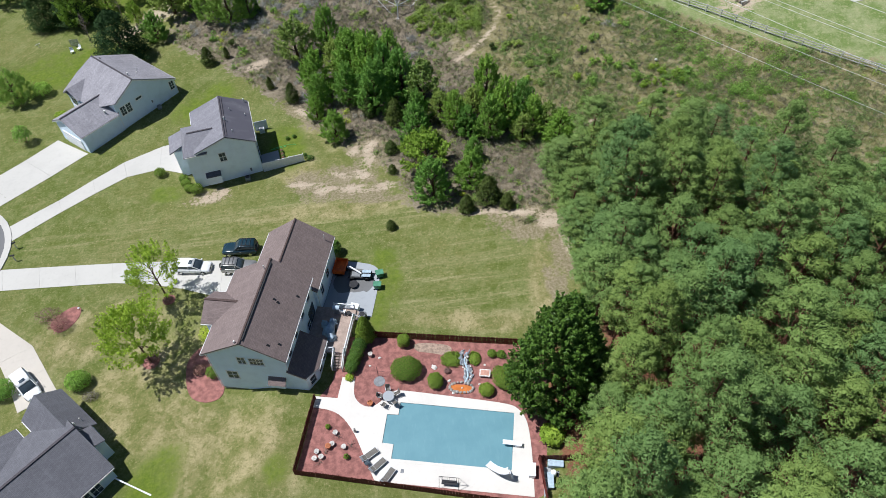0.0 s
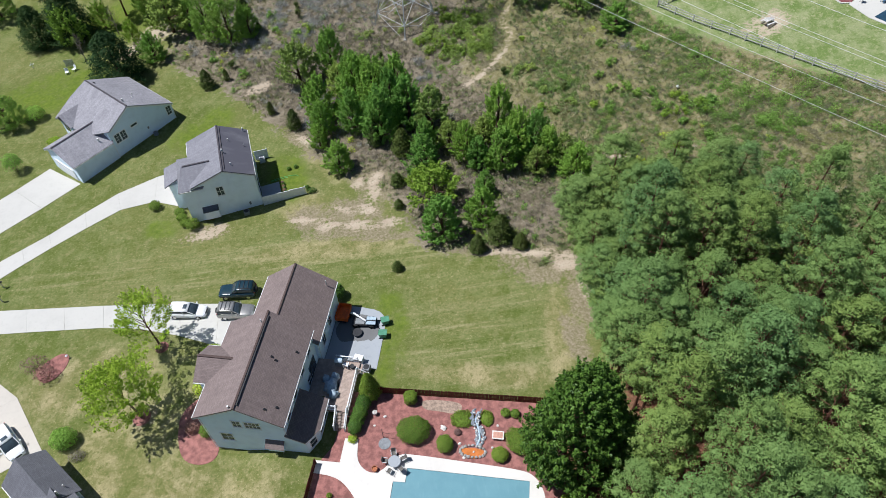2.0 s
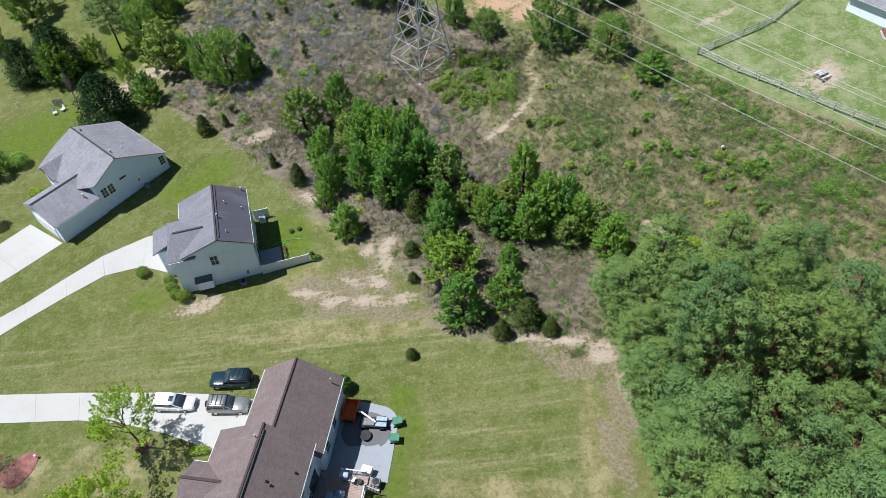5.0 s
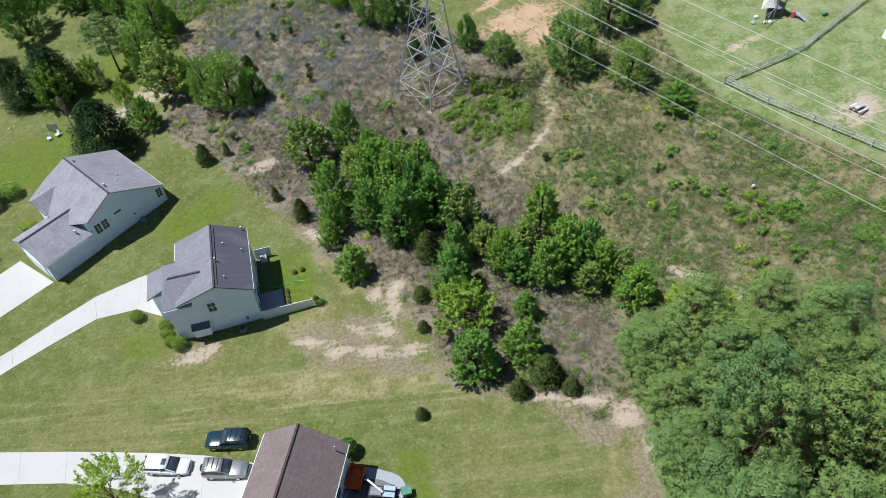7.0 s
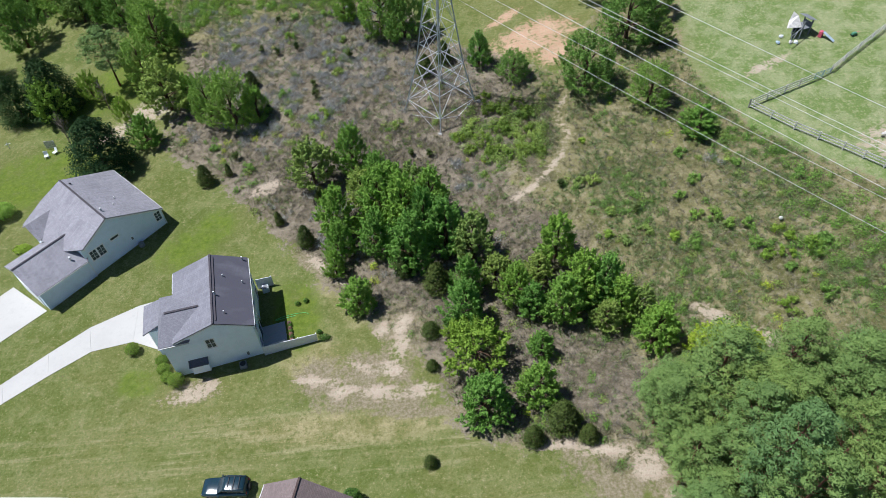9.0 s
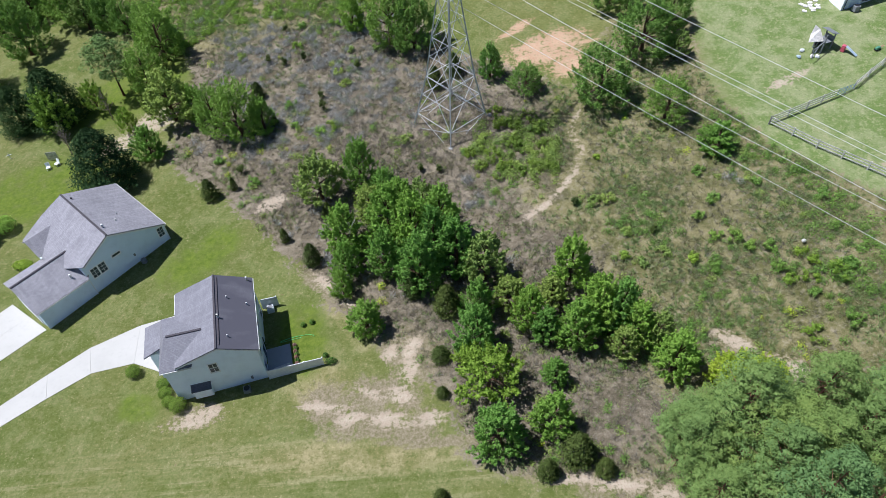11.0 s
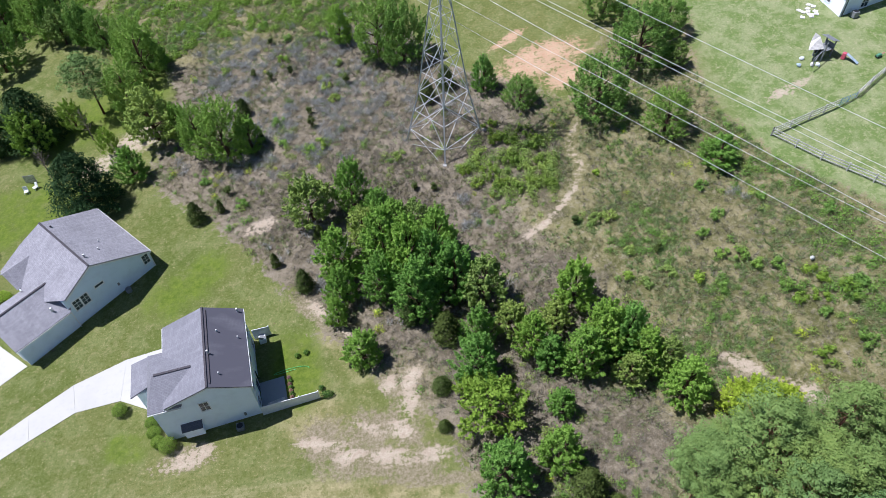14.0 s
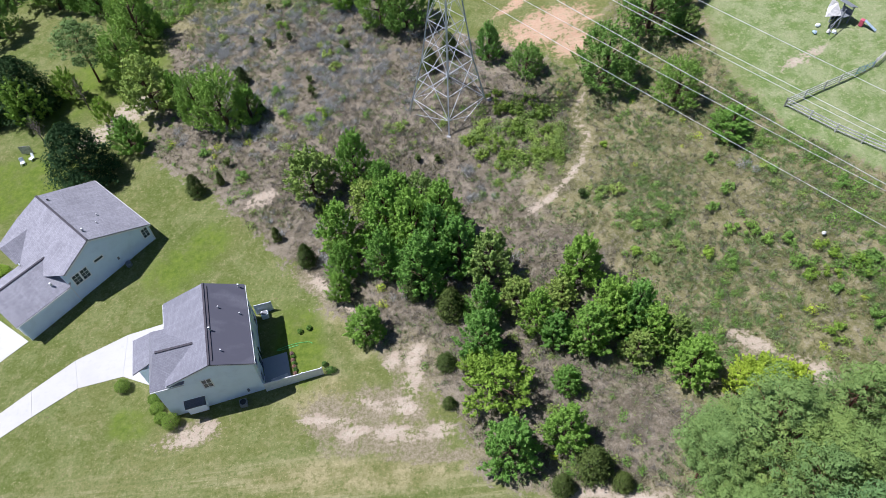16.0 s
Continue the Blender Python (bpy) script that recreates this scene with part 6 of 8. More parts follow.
def shed_house():
    """Only its near corner is seen: a long wall to the west and one to the south."""
    x, y = 60.0, 117.5
    h = thing("house", "white single-storey house at the far lawn", "house", pose(x, y, gz(x, y), 0, 0, 12))
    part("wall", gable(0, 12, 6, 0, 11, -1.0, 2.9, 5.6), M["side_white"], h, "white lapped siding")
    part("roof", slab([(6, -0.3, 5.8), (12.4, -0.3, 2.75), (12.4, 11.3, 2.75), (6, 11.3, 5.8)]), M["roof_grey"], h)
    part("roof", slab([(6, -0.3, 5.8), (6, 11.3, 5.8), (-0.3, 11.3, 2.85), (-0.3, -0.3, 2.85)]), M["roof_grey"], h)
    part("corner_board", box(-0.05, 0.1, -0.05, 0.1, -0.5, 2.8), M["white"], h)
    part("downpipe", tube([(0.3, -0.1, 2.8), (0.3, -0.1, 0.1)], 0.05, 6), M["dark"], h)
    window(h, 3.5, 0.0, 0.9, 1.0, 1.3, "s", (1, 1))
    window(h, 0.0, 3.0, 0.9, 1.0, 1.3, "w", (1, 1))
    unit = thing("air_conditioner", "grey air conditioner outside the white house", "air conditioner", on_land(61.7, 116.9, 12))
    part("casing", box(-0.4, 0.4, -0.4, 0.4, 0, 0.85, 0.05), M["grey_paint"], unit)
    part("fan_grille", tube([(0, 0, 0.84), (0, 0, 0.88)], 0.32, 14), M["dark"], unit)


shed_house()


def side_house():
    """The corner of a house beyond the rail fence, with its bed, patio and pool."""
    x, y = 71.9, 92.7
    h = thing("house", "white house corner beside a red mulch bed", "house", pose(x, y, gz(x, y), 0, 0, 31.5))
    part("wall", gable(0, 9, 4.5, 0, 11, -1.5, 2.7, 4.7), M["side_white"], h, "white lapped siding")
    part("roof", slab([(4.5, -0.3, 4.95), (9.4, -0.3, 2.65), (9.4, 11.3, 2.65), (4.5, 11.3, 4.95)]), M["roof_grey"], h)
    part("roof", slab([(4.5, -0.3, 4.95), (4.5, 11.3, 4.95), (-0.4, 11.3, 2.65), (-0.4, -0.3, 2.65)]), M["roof_grey"], h)
    window(h, 0.0, 2.4, 0.8, 1.2, 1.2, "w", (1, 1))
    gutter(h, (-0.42, -0.2, 2.62), (-0.42, 11.2, 2.62))
    edge = [(68.6, 96.5), (68.3, 95.0), (68.7, 94.0), (68.5, 92.4), (69.0, 91.1), (70.3, 90.7)]
    tagged(part("mulch_bed", draped(edge + [(71.1, 91.4), (71.75, 92.7), (69.2, 97.0)], 0.06, 0.25), M["mulch_dark"]), "red mulch bed along the white house", "mulch bed", kind="structure")
    kerb_line = thing("bed_edging", "pale stone edging round the mulch bed", "edging", kind="structure")
    for (ax, ay), (bx, by) in zip(edge, edge[1:]):
        n = round(math.hypot(bx - ax, by - ay) / 0.35)
        for i in range(n):
            f = (i + 0.5) / n
            px, py = ax + (bx - ax) * f, ay + (by - ay) * f
            part("edging_stone", box(-0.16, 0.16, -0.09, 0.09, -0.1, 0.16, 0.02), M["stone_white"], kerb_line, at=on_land(px, py, math.degrees(math.atan2(by - ay, bx - ax))))
    tagged(part("patio_far", draped([(69.9, 90.5), (71.1, 91.2), (72.2, 92.2), (76.2, 94.4), (80, 90), (77, 84.4), (72.8, 84.6), (71.2, 86.9)], 0.07, 0.3), M["drive"]), "pale concrete patio beside the white house", "patio", kind="structure")
    pl = thing("swimming_pool", "dark blue covered pool set in a concrete patio", "pool")
    part("pool_cover", draped([(71.9, 86.8), (74.2, 87.8), (77.2, 86.6), (76.2, 84.9), (73.1, 84.9)], 0.11, 0.1), M["pool_dark"], pl, "dark blue pool cover")
    for cx, cy, a in ((74.3, 89.4, 20), (75.6, 89.0, 110)):
        c = thing("patio_chair", "blue plastic chair on the far patio", "chair", on_land(cx, cy, a, 0.07))
        part("seat", box(-0.3, 0.3, -0.3, 0.3, 0.38, 0.44, 0.01), M["blue_plastic"], c)
        part("backrest", box(-0.3, 0.3, 0.26, 0.32, 0.44, 0.95, 0.01), M["blue_plastic"], c)
        for s in (-0.26, 0.26):
            for e in (-0.26, 0.26):
                part("leg", box(s - 0.03, s + 0.03, e - 0.03, e + 0.03, 0, 0.38), M["blue_plastic"], c)
    g = thing("grill", "dark kettle grill on the far patio", "grill", on_land(71.6, 90.3, 0, 0.07))
    part("bowl", lathe([(0.05, 0.5), (0.25, 0.58), (0.3, 0.75), (0.25, 0.92), (0.05, 1.0)], 12), M["dark"], g)
    for k in range(3):
        part("leg", beam((0.2 * math.cos(k * 2.09), 0.2 * math.sin(k * 2.09), 0.6), (0.3 * math.cos(k * 2.09), 0.3 * math.sin(k * 2.09), 0), 0.03), M["dark"], g)


side_house()


# ---------------------------------------------------------------- deck, patio
HM = pose(-21.04, 36.8, 0, 0, 0, -13)


def house_xy(x, y):
    v = HM @ Vector((x, y, 0))
    return v.x, v.y


patio = [house_xy(*p) for p in ((9.0, 10.4), (15.2, 10.4), (15.1, 15.0), (15.05, 16.6), (14.9, 17.3), (14.55, 17.9), (14.0, 18.35), (13.3, 18.6), (12.0, 18.8), (9.0, 19.0))]
tagged(part("patio", draped(patio, 0.05, 0.3), M["patio"]), "grey concrete patio behind the house", "patio", kind="structure")
arc = [house_xy(11.9 + 2.6 * math.cos(radians(a)), 15.6 + 2.2 * math.sin(radians(a))) for a in range(0, 360, 15)]
tagged(part("patio", draped(arc, 0.056, 0.02), M["asphalt"]), "dark worn round patch on the patio", "patio", kind="structure")


def deck():
    d = thing("deck", "raised weathered timber deck with white railings", "deck", HM)
    x0, x1, y0, y1, z = 8.75, 13.5, 4.4, 10.5, 1.0
    n = 42
    w = (y1 - y0) / n
    for i in range(n):
        lo = x0 if y0 + i * w > 5.9 else 10.6
        part("board", box(lo, x1, y0 + i * w + 0.006, y0 + (i + 1) * w - 0.006, z - 0.04, z), M["deck_wood"], d)
    for x in (10.8, 13.4):
        for y in (y0 + 0.1, 7.4, y1 - 0.1):
            part("post", box(x - 0.07, x + 0.07, y - 0.07, y + 0.07, -0.6, z - 0.04), M["deck_wood"], d)
    part("joist", box(x0, x1, y0, y0 + 0.05, z - 0.25, z - 0.045), M["deck_wood"], d)
    part("joist", box(x1 - 0.05, x1, y0 + 0.05, y1, z - 0.25, z - 0.045), M["deck_wood"], d)

    def rail(a, b, za=z, zb=z):
        a, b = Vector((*a, 0)), Vector((*b, 0))
        r = part("railing", beam((a.x, a.y, za + 0.95), (b.x, b.y, zb + 0.95), 0.1, 0.05), M["white"], d, "white painted railing")
        part("bottom_rail", beam((a.x, a.y, za + 0.12), (b.x, b.y, zb + 0.12), 0.06, 0.05), M["white"], r)
        k = max(3, round((b - a).length / 0.14))
        base = box(-0.017, 0.017, -0.017, 0.017, 0.12, 0.95)
        me = None
        for i in range(k + 1):
            p, q = a.lerp(b, i / k), za + (zb - za) * i / k
            if me is None:
                o = part("baluster", base, M["white"], r, at=Matrix.Translation((p.x, p.y, q)))
                me = o.data
            else:
                part("baluster", me, M["white"], r, at=Matrix.Translation((p.x, p.y, q)))
        for p, q in ((a, za), (b, zb)):
            part("rail_post", box(p.x - 0.05, p.x + 0.05, p.y - 0.05, p.y + 0.05, q - 0.3, q + 1.08), M["white"], r)

    rail((13.45, 4.45), (13.45, 9.0))
    rail((10.9, 10.45), (13.3, 10.45))
    rail((10.7, 4.45), (12.2, 4.45))
    for i in range(6):
        part("step", box(12.25, 13.4, 4.35 - (i + 1) * 0.28, 4.35 - i * 0.28 + 0.02, z - (i + 1) * 0.165 - 0.04, z - (i + 1) * 0.165), M["deck_wood"], d)
    rail((12.25, 4.3), (12.25, 2.7), z, 0.05)
    rail((13.4, 4.3), (13.4, 2.7), z, 0.05)
    for i in range(4):
        part("step", box(13.5 + i * 0.28, 13.8 + i * 0.28, 9.2, 10.4, z - (i + 1) * 0.2 - 0.04, z - (i + 1) * 0.2), M["deck_wood"], d)
    rail((13.5, 9.15), (14.7, 9.15), z, 0.1)


deck()


def at_house(x, y, z, turn=0):
    return HM @ pose(x, y, z, 0, 0, turn)


# ---------------------------------------------------------------- fences
def picket_mesh():
    bm = bmesh.new()
    w, t, h = 0.066, 0.011, 1.22
    prof = [(-w, 0), (w, 0), (w, h - 0.05), (w * 0.45, h), (-w * 0.45, h), (-w, h - 0.05)]
    a = [bm.verts.new((x, -t, z)) for x, z in prof]
    b = [bm.verts.new((x, t, z)) for x, z in prof]
    bm.faces.new(a)
    bm.faces.new(b[::-1])
    for i in range(6):
        bm.faces.new((a[(i + 1) % 6], a[i], b[i], b[(i + 1) % 6]))
    bmesh.ops.recalc_face_normals(bm, faces=bm.faces)
    me = bpy.data.meshes.new("picket")
    bm.to_mesh(me)
    bm.free()
    me.materials.append(M["fence_red"])
    return me


PICKET = picket_mesh()


def picket_fence(pts, single):
    f = thing("picket_fence", "red-brown stained picket fence round the pool yard", "fence", group="pool fence")
    rng = random.Random(len(pts) * 13 + int(pts[0][0] * 7))
    rest_v, rest_f = [], []
    co = [v.co.copy() for v in PICKET.vertices]
    polys = [list(p.vertices) for p in PICKET.polygons]
    for (ax, ay), (bx, by) in zip(pts, pts[1:]):
        L = math.hypot(bx - ax, by - ay)
        ang = math.degrees(math.atan2(by - ay, bx - ax))
        n = round(L / 0.145)
        for z in (0.3, 0.95):
            part("fence_rail", beam((ax, ay, gz(ax, ay) + z), (bx, by, gz(bx, by) + z), 0.045, 0.09), M["fence_red"], f)
        for i in range(round(L / 2.4) + 1):
            t = i / round(L / 2.4)
            x, y = ax + (bx - ax) * t, ay + (by - ay) * t
            part("fence_post", box(-0.05, 0.05, -0.05, 0.05, -0.3, 1.15, 0.008), M["fence_red"], f, at=pose(x, y, gz(x, y), 0, 0, ang))
        for i in range(n):
            t = (i + 0.5) / n
            x, y = ax + (bx - ax) * t, ay + (by - ay) * t
            m = pose(x, y, gz(x, y) + 0.03 + rng.uniform(-0.015, 0.015), rng.uniform(-1.5, 1.5), rng.uniform(-1, 1), ang) @ Matrix.Translation((0, -0.04, 0))
            if single:
                part("picket", PICKET, M["fence_red"], f, at=m)
            else:
                k = len(rest_v)
                rest_v += [tuple(m @ c) for c in co]
                rest_f += [[k + q for q in p] for p in polys]
    if rest_v:
        me = bpy.data.meshes.new("pickets")
        me.from_pydata(rest_v, [], rest_f)
        me.materials.append(M["fence_red"])
        tagged(part("picket_run", me, M["fence_red"], f), kind="stuff")


picket_fence([(-10.3, 33.3), (-12.2, 25.2), (-3.3, 22.9), (6.24, 20.4), (12.0, 18.9)], True)
picket_fence([(-5.2, 40.9), (-2.94, 40.4), (11.04, 37.7), (16.0, 36.7)], False)
picket_fence([(12.0, 18.9), (12.1, 23.7), (14.6, 23.2), (16.4, 23.0)], False)


def rail_fence(pts, label):
    f = thing("rail_fence", label, "fence")
    for (ax, ay), (bx, by) in zip(pts, pts[1:]):
        n = max(1, round(math.hypot(bx - ax, by - ay) / 2.6))
        for i in range(n):
            p = [(ax + (bx - ax) * k / n, ay + (by - ay) * k / n) for k in (i, i + 1)]
            (x0, y0), (x1, y1) = p
            part("post", box(-0.07, 0.07, -0.07, 0.07, -0.3, 1.3, 0.01), M["rail_wood"], f, at=on_land(x0, y0, 30))
            for z in (0.35, 0.75, 1.12):
                part("rail", beam((x0, y0, gz(x0, y0) + z), (x1, y1, gz(x1, y1) + z), 0.05, 0.13), M["rail_wood"], f)


rail_fence([(44.1, 99.2), (48.0, 94.1), (52.1, 89.6), (58.5, 82.2), (66, 73.8), (76, 63)], "weathered three-rail timber fence along the far lawn")
rail_fence([(44.1, 99.2), (49.2, 100.6), (53.2, 101.7)], "dark three-rail timber fence with a gate")
rail_fence([(55.8, 102.6), (58.2, 104.2), (63, 107.2), (70, 111.5)], "dark three-rail timber fence past the gate")
gate = thing("field_gate", "blue-grey metal field gate", "gate", on_land(53.3, 101.7, 20))
for z in (0.25, 0.5, 0.75, 1.0, 1.2):
    part("bar", tube([(0, 0, z), (2.6, 0, z + 0.06)], 0.025, 6), M["blue_plastic"], gate)
for x in (0.0, 1.3, 2.6):
    part("upright", tube([(x, 0, 0.15), (x, 0, 1.28)], 0.03, 6), M["blue_plastic"], gate)

# white panel fence behind the white house
WH = pose(-27.4, 71.1, 0, 0, 0, 11.5)
vf = thing("panel_fence", "white vinyl privacy fence from the house corner", "fence", WH)
for i in range(3):
    x = 8.75 + i * 2.0
    part("panel", box(x + 0.06, x + 1.94, -0.32, -0.26, -1.3 + 0.12 * i, 0.45 + 0.05 * i), M["white"], vf)
    part("post", box(x - 0.06, x + 0.06, -0.35, -0.23, -1.5, 0.55 + 0.05 * i, 0.01), M["white"], vf)
part("post", box(14.72, 14.84, -0.35, -0.23, -1.4, 0.68, 0.01), M["white"], vf)
vf = thing("panel_fence", "short white vinyl fence screening a unit", "fence", WH)
part("panel", box(8.75, 10.6, 9.75, 9.81, -1.2, 0.55), M["white"], vf)
part("post", box(10.6, 10.72, 9.72, 9.84, -1.3, 0.65, 0.01), M["white"], vf)
wp = [tuple((WH @ Vector((x, y, 0))).xy) for x, y in ((8.7, 0.1), (11.4, 0.1), (11.4, 3.7), (8.7, 3.7))]
tagged(part("patio", draped(wp, 0.05, 0.25), M["patio"]), "small grey concrete patio", "patio", kind="structure")


# ---------------------------------------------------------------- pool things
def at_pool(x, y, turn=0, z=0.07):
    """x, y in the world; stands on the deck level."""
    return pose(x, y, z, 0, 0, turn)


def chair_model():
    c = thing("patio_chair", "grey metal patio chair with a sling seat", "chair", group="chairs round the patio table")
    part("seat", box(-0.24, 0.24, -0.24, 0.24, 0.40, 0.43, 0.01), M["lounge"], c)
    bm = add_box(bmesh.new(), -0.24, 0.24, -0.02, 0.02, 0, 0.55, 0.008, pose(0, 0.24, 0.43, -12, 0, 0))
    part("backrest", bm, M["lounge"], c)
    for x in (-0.23, 0.23):
        for y in (-0.22, 0.22):
            part("leg", tube([(x, y, 0.41), (x * 1.05, y * 1.1, 0)], 0.014, 6), M["metal"], c)
        part("armrest", beam((x * 1.1, -0.2, 0.62), (x * 1.1, 0.28, 0.64), 0.05, 0.025), M["metal"], c)
    return c


ch = chair_model()
for k in range(5):
    a = radians(20 + k * 72)
    copy_thing(ch, at_pool(-2.42 + 0.95 * math.cos(a), 32.3 + 0.95 * math.sin(a), 20 + k * 72 - 90))
drop_models([(ch,)])
tb = thing("patio_table", "round glass-topped patio table", "table", at_pool(-2.42, 32.3))
part("tabletop", lathe([(0.60, 0.70), (0.62, 0.71), (0.62, 0.725), (0.60, 0.73)], 24), M["patio"], tb, "grey glass top")
for k in range(4):
    a = k * math.pi / 2 + 0.4
    part("leg", tube([(0.5 * math.cos(a), 0.5 * math.sin(a), 0), (0.35 * math.cos(a), 0.35 * math.sin(a), 0.7)], 0.018, 6), M["metal"], tb)


def lounger():
    c = thing("sun_lounger", "taupe sling sun lounger on a metal frame", "lounger", group="loungers by the pool")
    f = bmesh.new()
    for x in (-0.31, 0.31):
        add_beam(f, (x, -0.95, 0.33), (x, 0.35, 0.33), 0.045)
        add_beam(f, (x, 0.35, 0.33), (x, 0.95, 0.62), 0.045)
    for y in (-0.95, 0.35):
        add_beam(f, (-0.31, y, 0.33), (0.31, y, 0.33), 0.04)
    part("frame", f, M["metal"], c)
    part("sling", box(-0.29, 0.29, -0.93, 0.34, 0.345, 0.36), M["lounge"], c)
    part("backrest", add_box(bmesh.new(), -0.29, 0.29, 0, 0.66, 0, 0.015, 0, pose(0, 0.36, 0.345, 25.5, 0, 0)), M["lounge"], c)
    part("head_pillow", add_box(bmesh.new(), -0.27, 0.27, 0.42, 0.66, 0.016, 0.08, 0.02, pose(0, 0.36, 0.345, 25.5, 0, 0)), M["grey_paint"], c)
    for x in (-0.31, 0.31):
        for y in (-0.8, 0.3):
            part("leg", tube([(x, y, 0.32), (x, y, 0)], 0.018, 6), M["metal"], c)
    return c


lg = lounger()
for x, y, r in ((-4.75, 26.15, 122), (-3.95, 24.95, 128), (-3.0, 23.75, 140)):
    copy_thing(lg, at_pool(x, y, r))
drop_models([(lg,)])
st = thing("side_table", "small glass side table between loungers", "table", at_pool(-5.0, 25.35, 30))
part("tabletop", box(-0.25, 0.25, -0.25, 0.25, 0.40, 0.42, 0.005), M["glass"], st)
for x in (-0.22, 0.22):
    for y in (-0.22, 0.22):
        part("leg", tube([(x, y, 0), (x, y, 0.4)], 0.014, 6), M["metal"], st)

sw = thing("garden_swing", "black metal garden swing bench frame", "swing", at_pool(2.95, 22.35, -12))
for x in (-0.95, 0.95):
    for y in (-0.6, 0.6):
        part("frame_leg", tube([(x, y, 0), (x, 0, 1.7)], 0.022, 6), M["dark"], sw)
part("top_bar", tube([(-1.0, 0, 1.7), (1.0, 0, 1.7)], 0.025, 6), M["dark"], sw)
se = part("seat", box(-0.75, 0.75, -0.25, 0.2, 0.45, 0.48), M["dark"], sw)
for i in range(9):
    part("slat", beam((-0.7 + i * 0.175, 0.22, 0.5), (-0.7 + i * 0.175, 0.32, 0.95), 0.025), M["dark"], se)
for x in (-0.7, 0.7):
    part("chain", tube([(x, 0, 0.5), (x, 0, 1.7)], 0.008, 4), M["dark"], sw)

db = thing("diving_board", "white diving board on a low stand", "diving board", PM @ pose(5.95, -0.5, 0.085, 0, 0, -2))
part("board", box(-0.9, 1.05, -0.24, 0.24, 0.42, 0.47, 0.01), M["white"], db)
part("stand", box(0.35, 0.95, -0.2, 0.2, 0, 0.42, 0.02), M["white"], db)


def water_slide():
    s = thing("pool_slide", "white curved pool slide with a ladder", "pool slide", at_pool(8.35, 22.35))
    pts = []
    for i in range(15):
        f = i / 14
        a = radians(-150 + 20 * f)
        pts.append(Vector((0.35 - 0.2 * f - 1.55 * f ** 1.3, -0.1 + 1.5 * f ** 2.0, 1.75 - 1.30 * f ** 0.85)))
    bm = bmesh.new()
    rows = []
    for i, p in enumerate(pts):
        d = (pts[min(i + 1, 14)] - pts[max(i - 1, 0)])
        d.z = 0
        side = Vector((-d.y, d.x, 0)).normalized()
        prof = [(-0.30, 0.20), (-0.27, 0.0), (0.27, 0.0), (0.30, 0.20), (0.34, 0.20), (0.30, -0.05), (-0.30, -0.05), (-0.34, 0.20)]
        rows.append([bm.verts.new(p + side * u + Vector((0, 0, w))) for u, w in prof])
    for r0, r1 in zip(rows, rows[1:]):
        for k in range(8):
            bm.faces.new((r0[k], r0[(k + 1) % 8], r1[(k + 1) % 8], r1[k]))
    bm.faces.new(rows[0])
    bm.faces.new(rows[-1][::-1])
    part("chute", bm, M["white"], s)
    for y in (-0.35, 0.15):
        part("ladder_rail", tube([(0.95, y, 0), (0.45, y, 1.8), (0.35, y, 2.1), (0.1, y, 1.9)], 0.022, 6), M["metal"], s)
    for i in range(5):
        f = (i + 1) / 6
        part("rung", box(0.95 - 0.5 * f - 0.05, 0.95 - 0.5 * f + 0.05, -0.35, 0.15, 1.8 * f - 0.02, 1.8 * f + 0.01), M["white"], s)
    part("leg", tube([(-0.5, 0.35, 0), (-0.5, 0.35, 1.0)], 0.025, 6), M["metal"], s)


water_slide()
bx = thing("deck_box", "white plastic storage box on the pool deck", "storage box", at_pool(11.2, 22.6, -12))
part("body", box(-0.33, 0.33, -0.65, 0.65, 0, 0.55, 0.03), M["white"], bx)
part("lid", box(-0.36, 0.36, -0.68, 0.68, 0.55, 0.63, 0.03), M["white"], bx)
sk = thing("skimmer_lid", "small dark skimmer cover in the deck", "lid", at_pool(-1.55, 24.2, -12))
part("cover", box(-0.16, 0.16, -0.2, 0.2, 0.001, 0.03, 0.008), M["grey_paint"], sk)
pe = thing("pump_unit", "pool pump and filter tank in the fenced corner", "pool pump", pose(13.2, 22.0, 0.05, 0, 0, -12))
part("tank", lathe([(0.02, 0), (0.28, 0.02), (0.3, 0.1), (0.3, 0.7), (0.22, 0.85), (0.05, 0.9)]), M["white"], pe)
part("motor", tube([(0.5, -0.3, 0.2), (0.5, 0.35, 0.2)], 0.14, 10), M["dark"], pe)
part("pipe", tube([(0.0, 0, 0.85), (0.5, 0.0, 0.85), (0.5, 0, 0.3)], 0.03, 6), M["white"], pe)
tagged(part("equipment_pad", box(-1.1, 2.6, -2.2, 0.9, -0.05, 0.05, 0.01), M["patio"], at=pose(13.4, 21.8, 0.06, 0, 0, -12)), "grey concrete equipment pad", "pad", kind="structure")
eb = thing("deck_box", "pale grey storage bin beside the pump", "storage box", pose(13.6, 22.9, 0.11, 0, 0, -12))
part("body", box(-0.75, 0.75, -0.3, 0.3, 0, 0.6, 0.03), M["tarp"], eb)
part("lid", box(-0.78, 0.78, -0.33, 0.33, 0.6, 0.67, 0.02), M["tarp"], eb)
eb = thing("deck_box", "dull green storage bin by the pump", "storage box", pose(12.75, 21.3, 0.11, 0, 0, -10))
part("body", box(-0.28, 0.28, -0.75, 0.75, 0, 0.6, 0.03), M["grey_paint"], eb)
part("lid", box(-0.31, 0.31, -0.78, 0.78, 0.6, 0.67, 0.02), M["tarp"], eb)

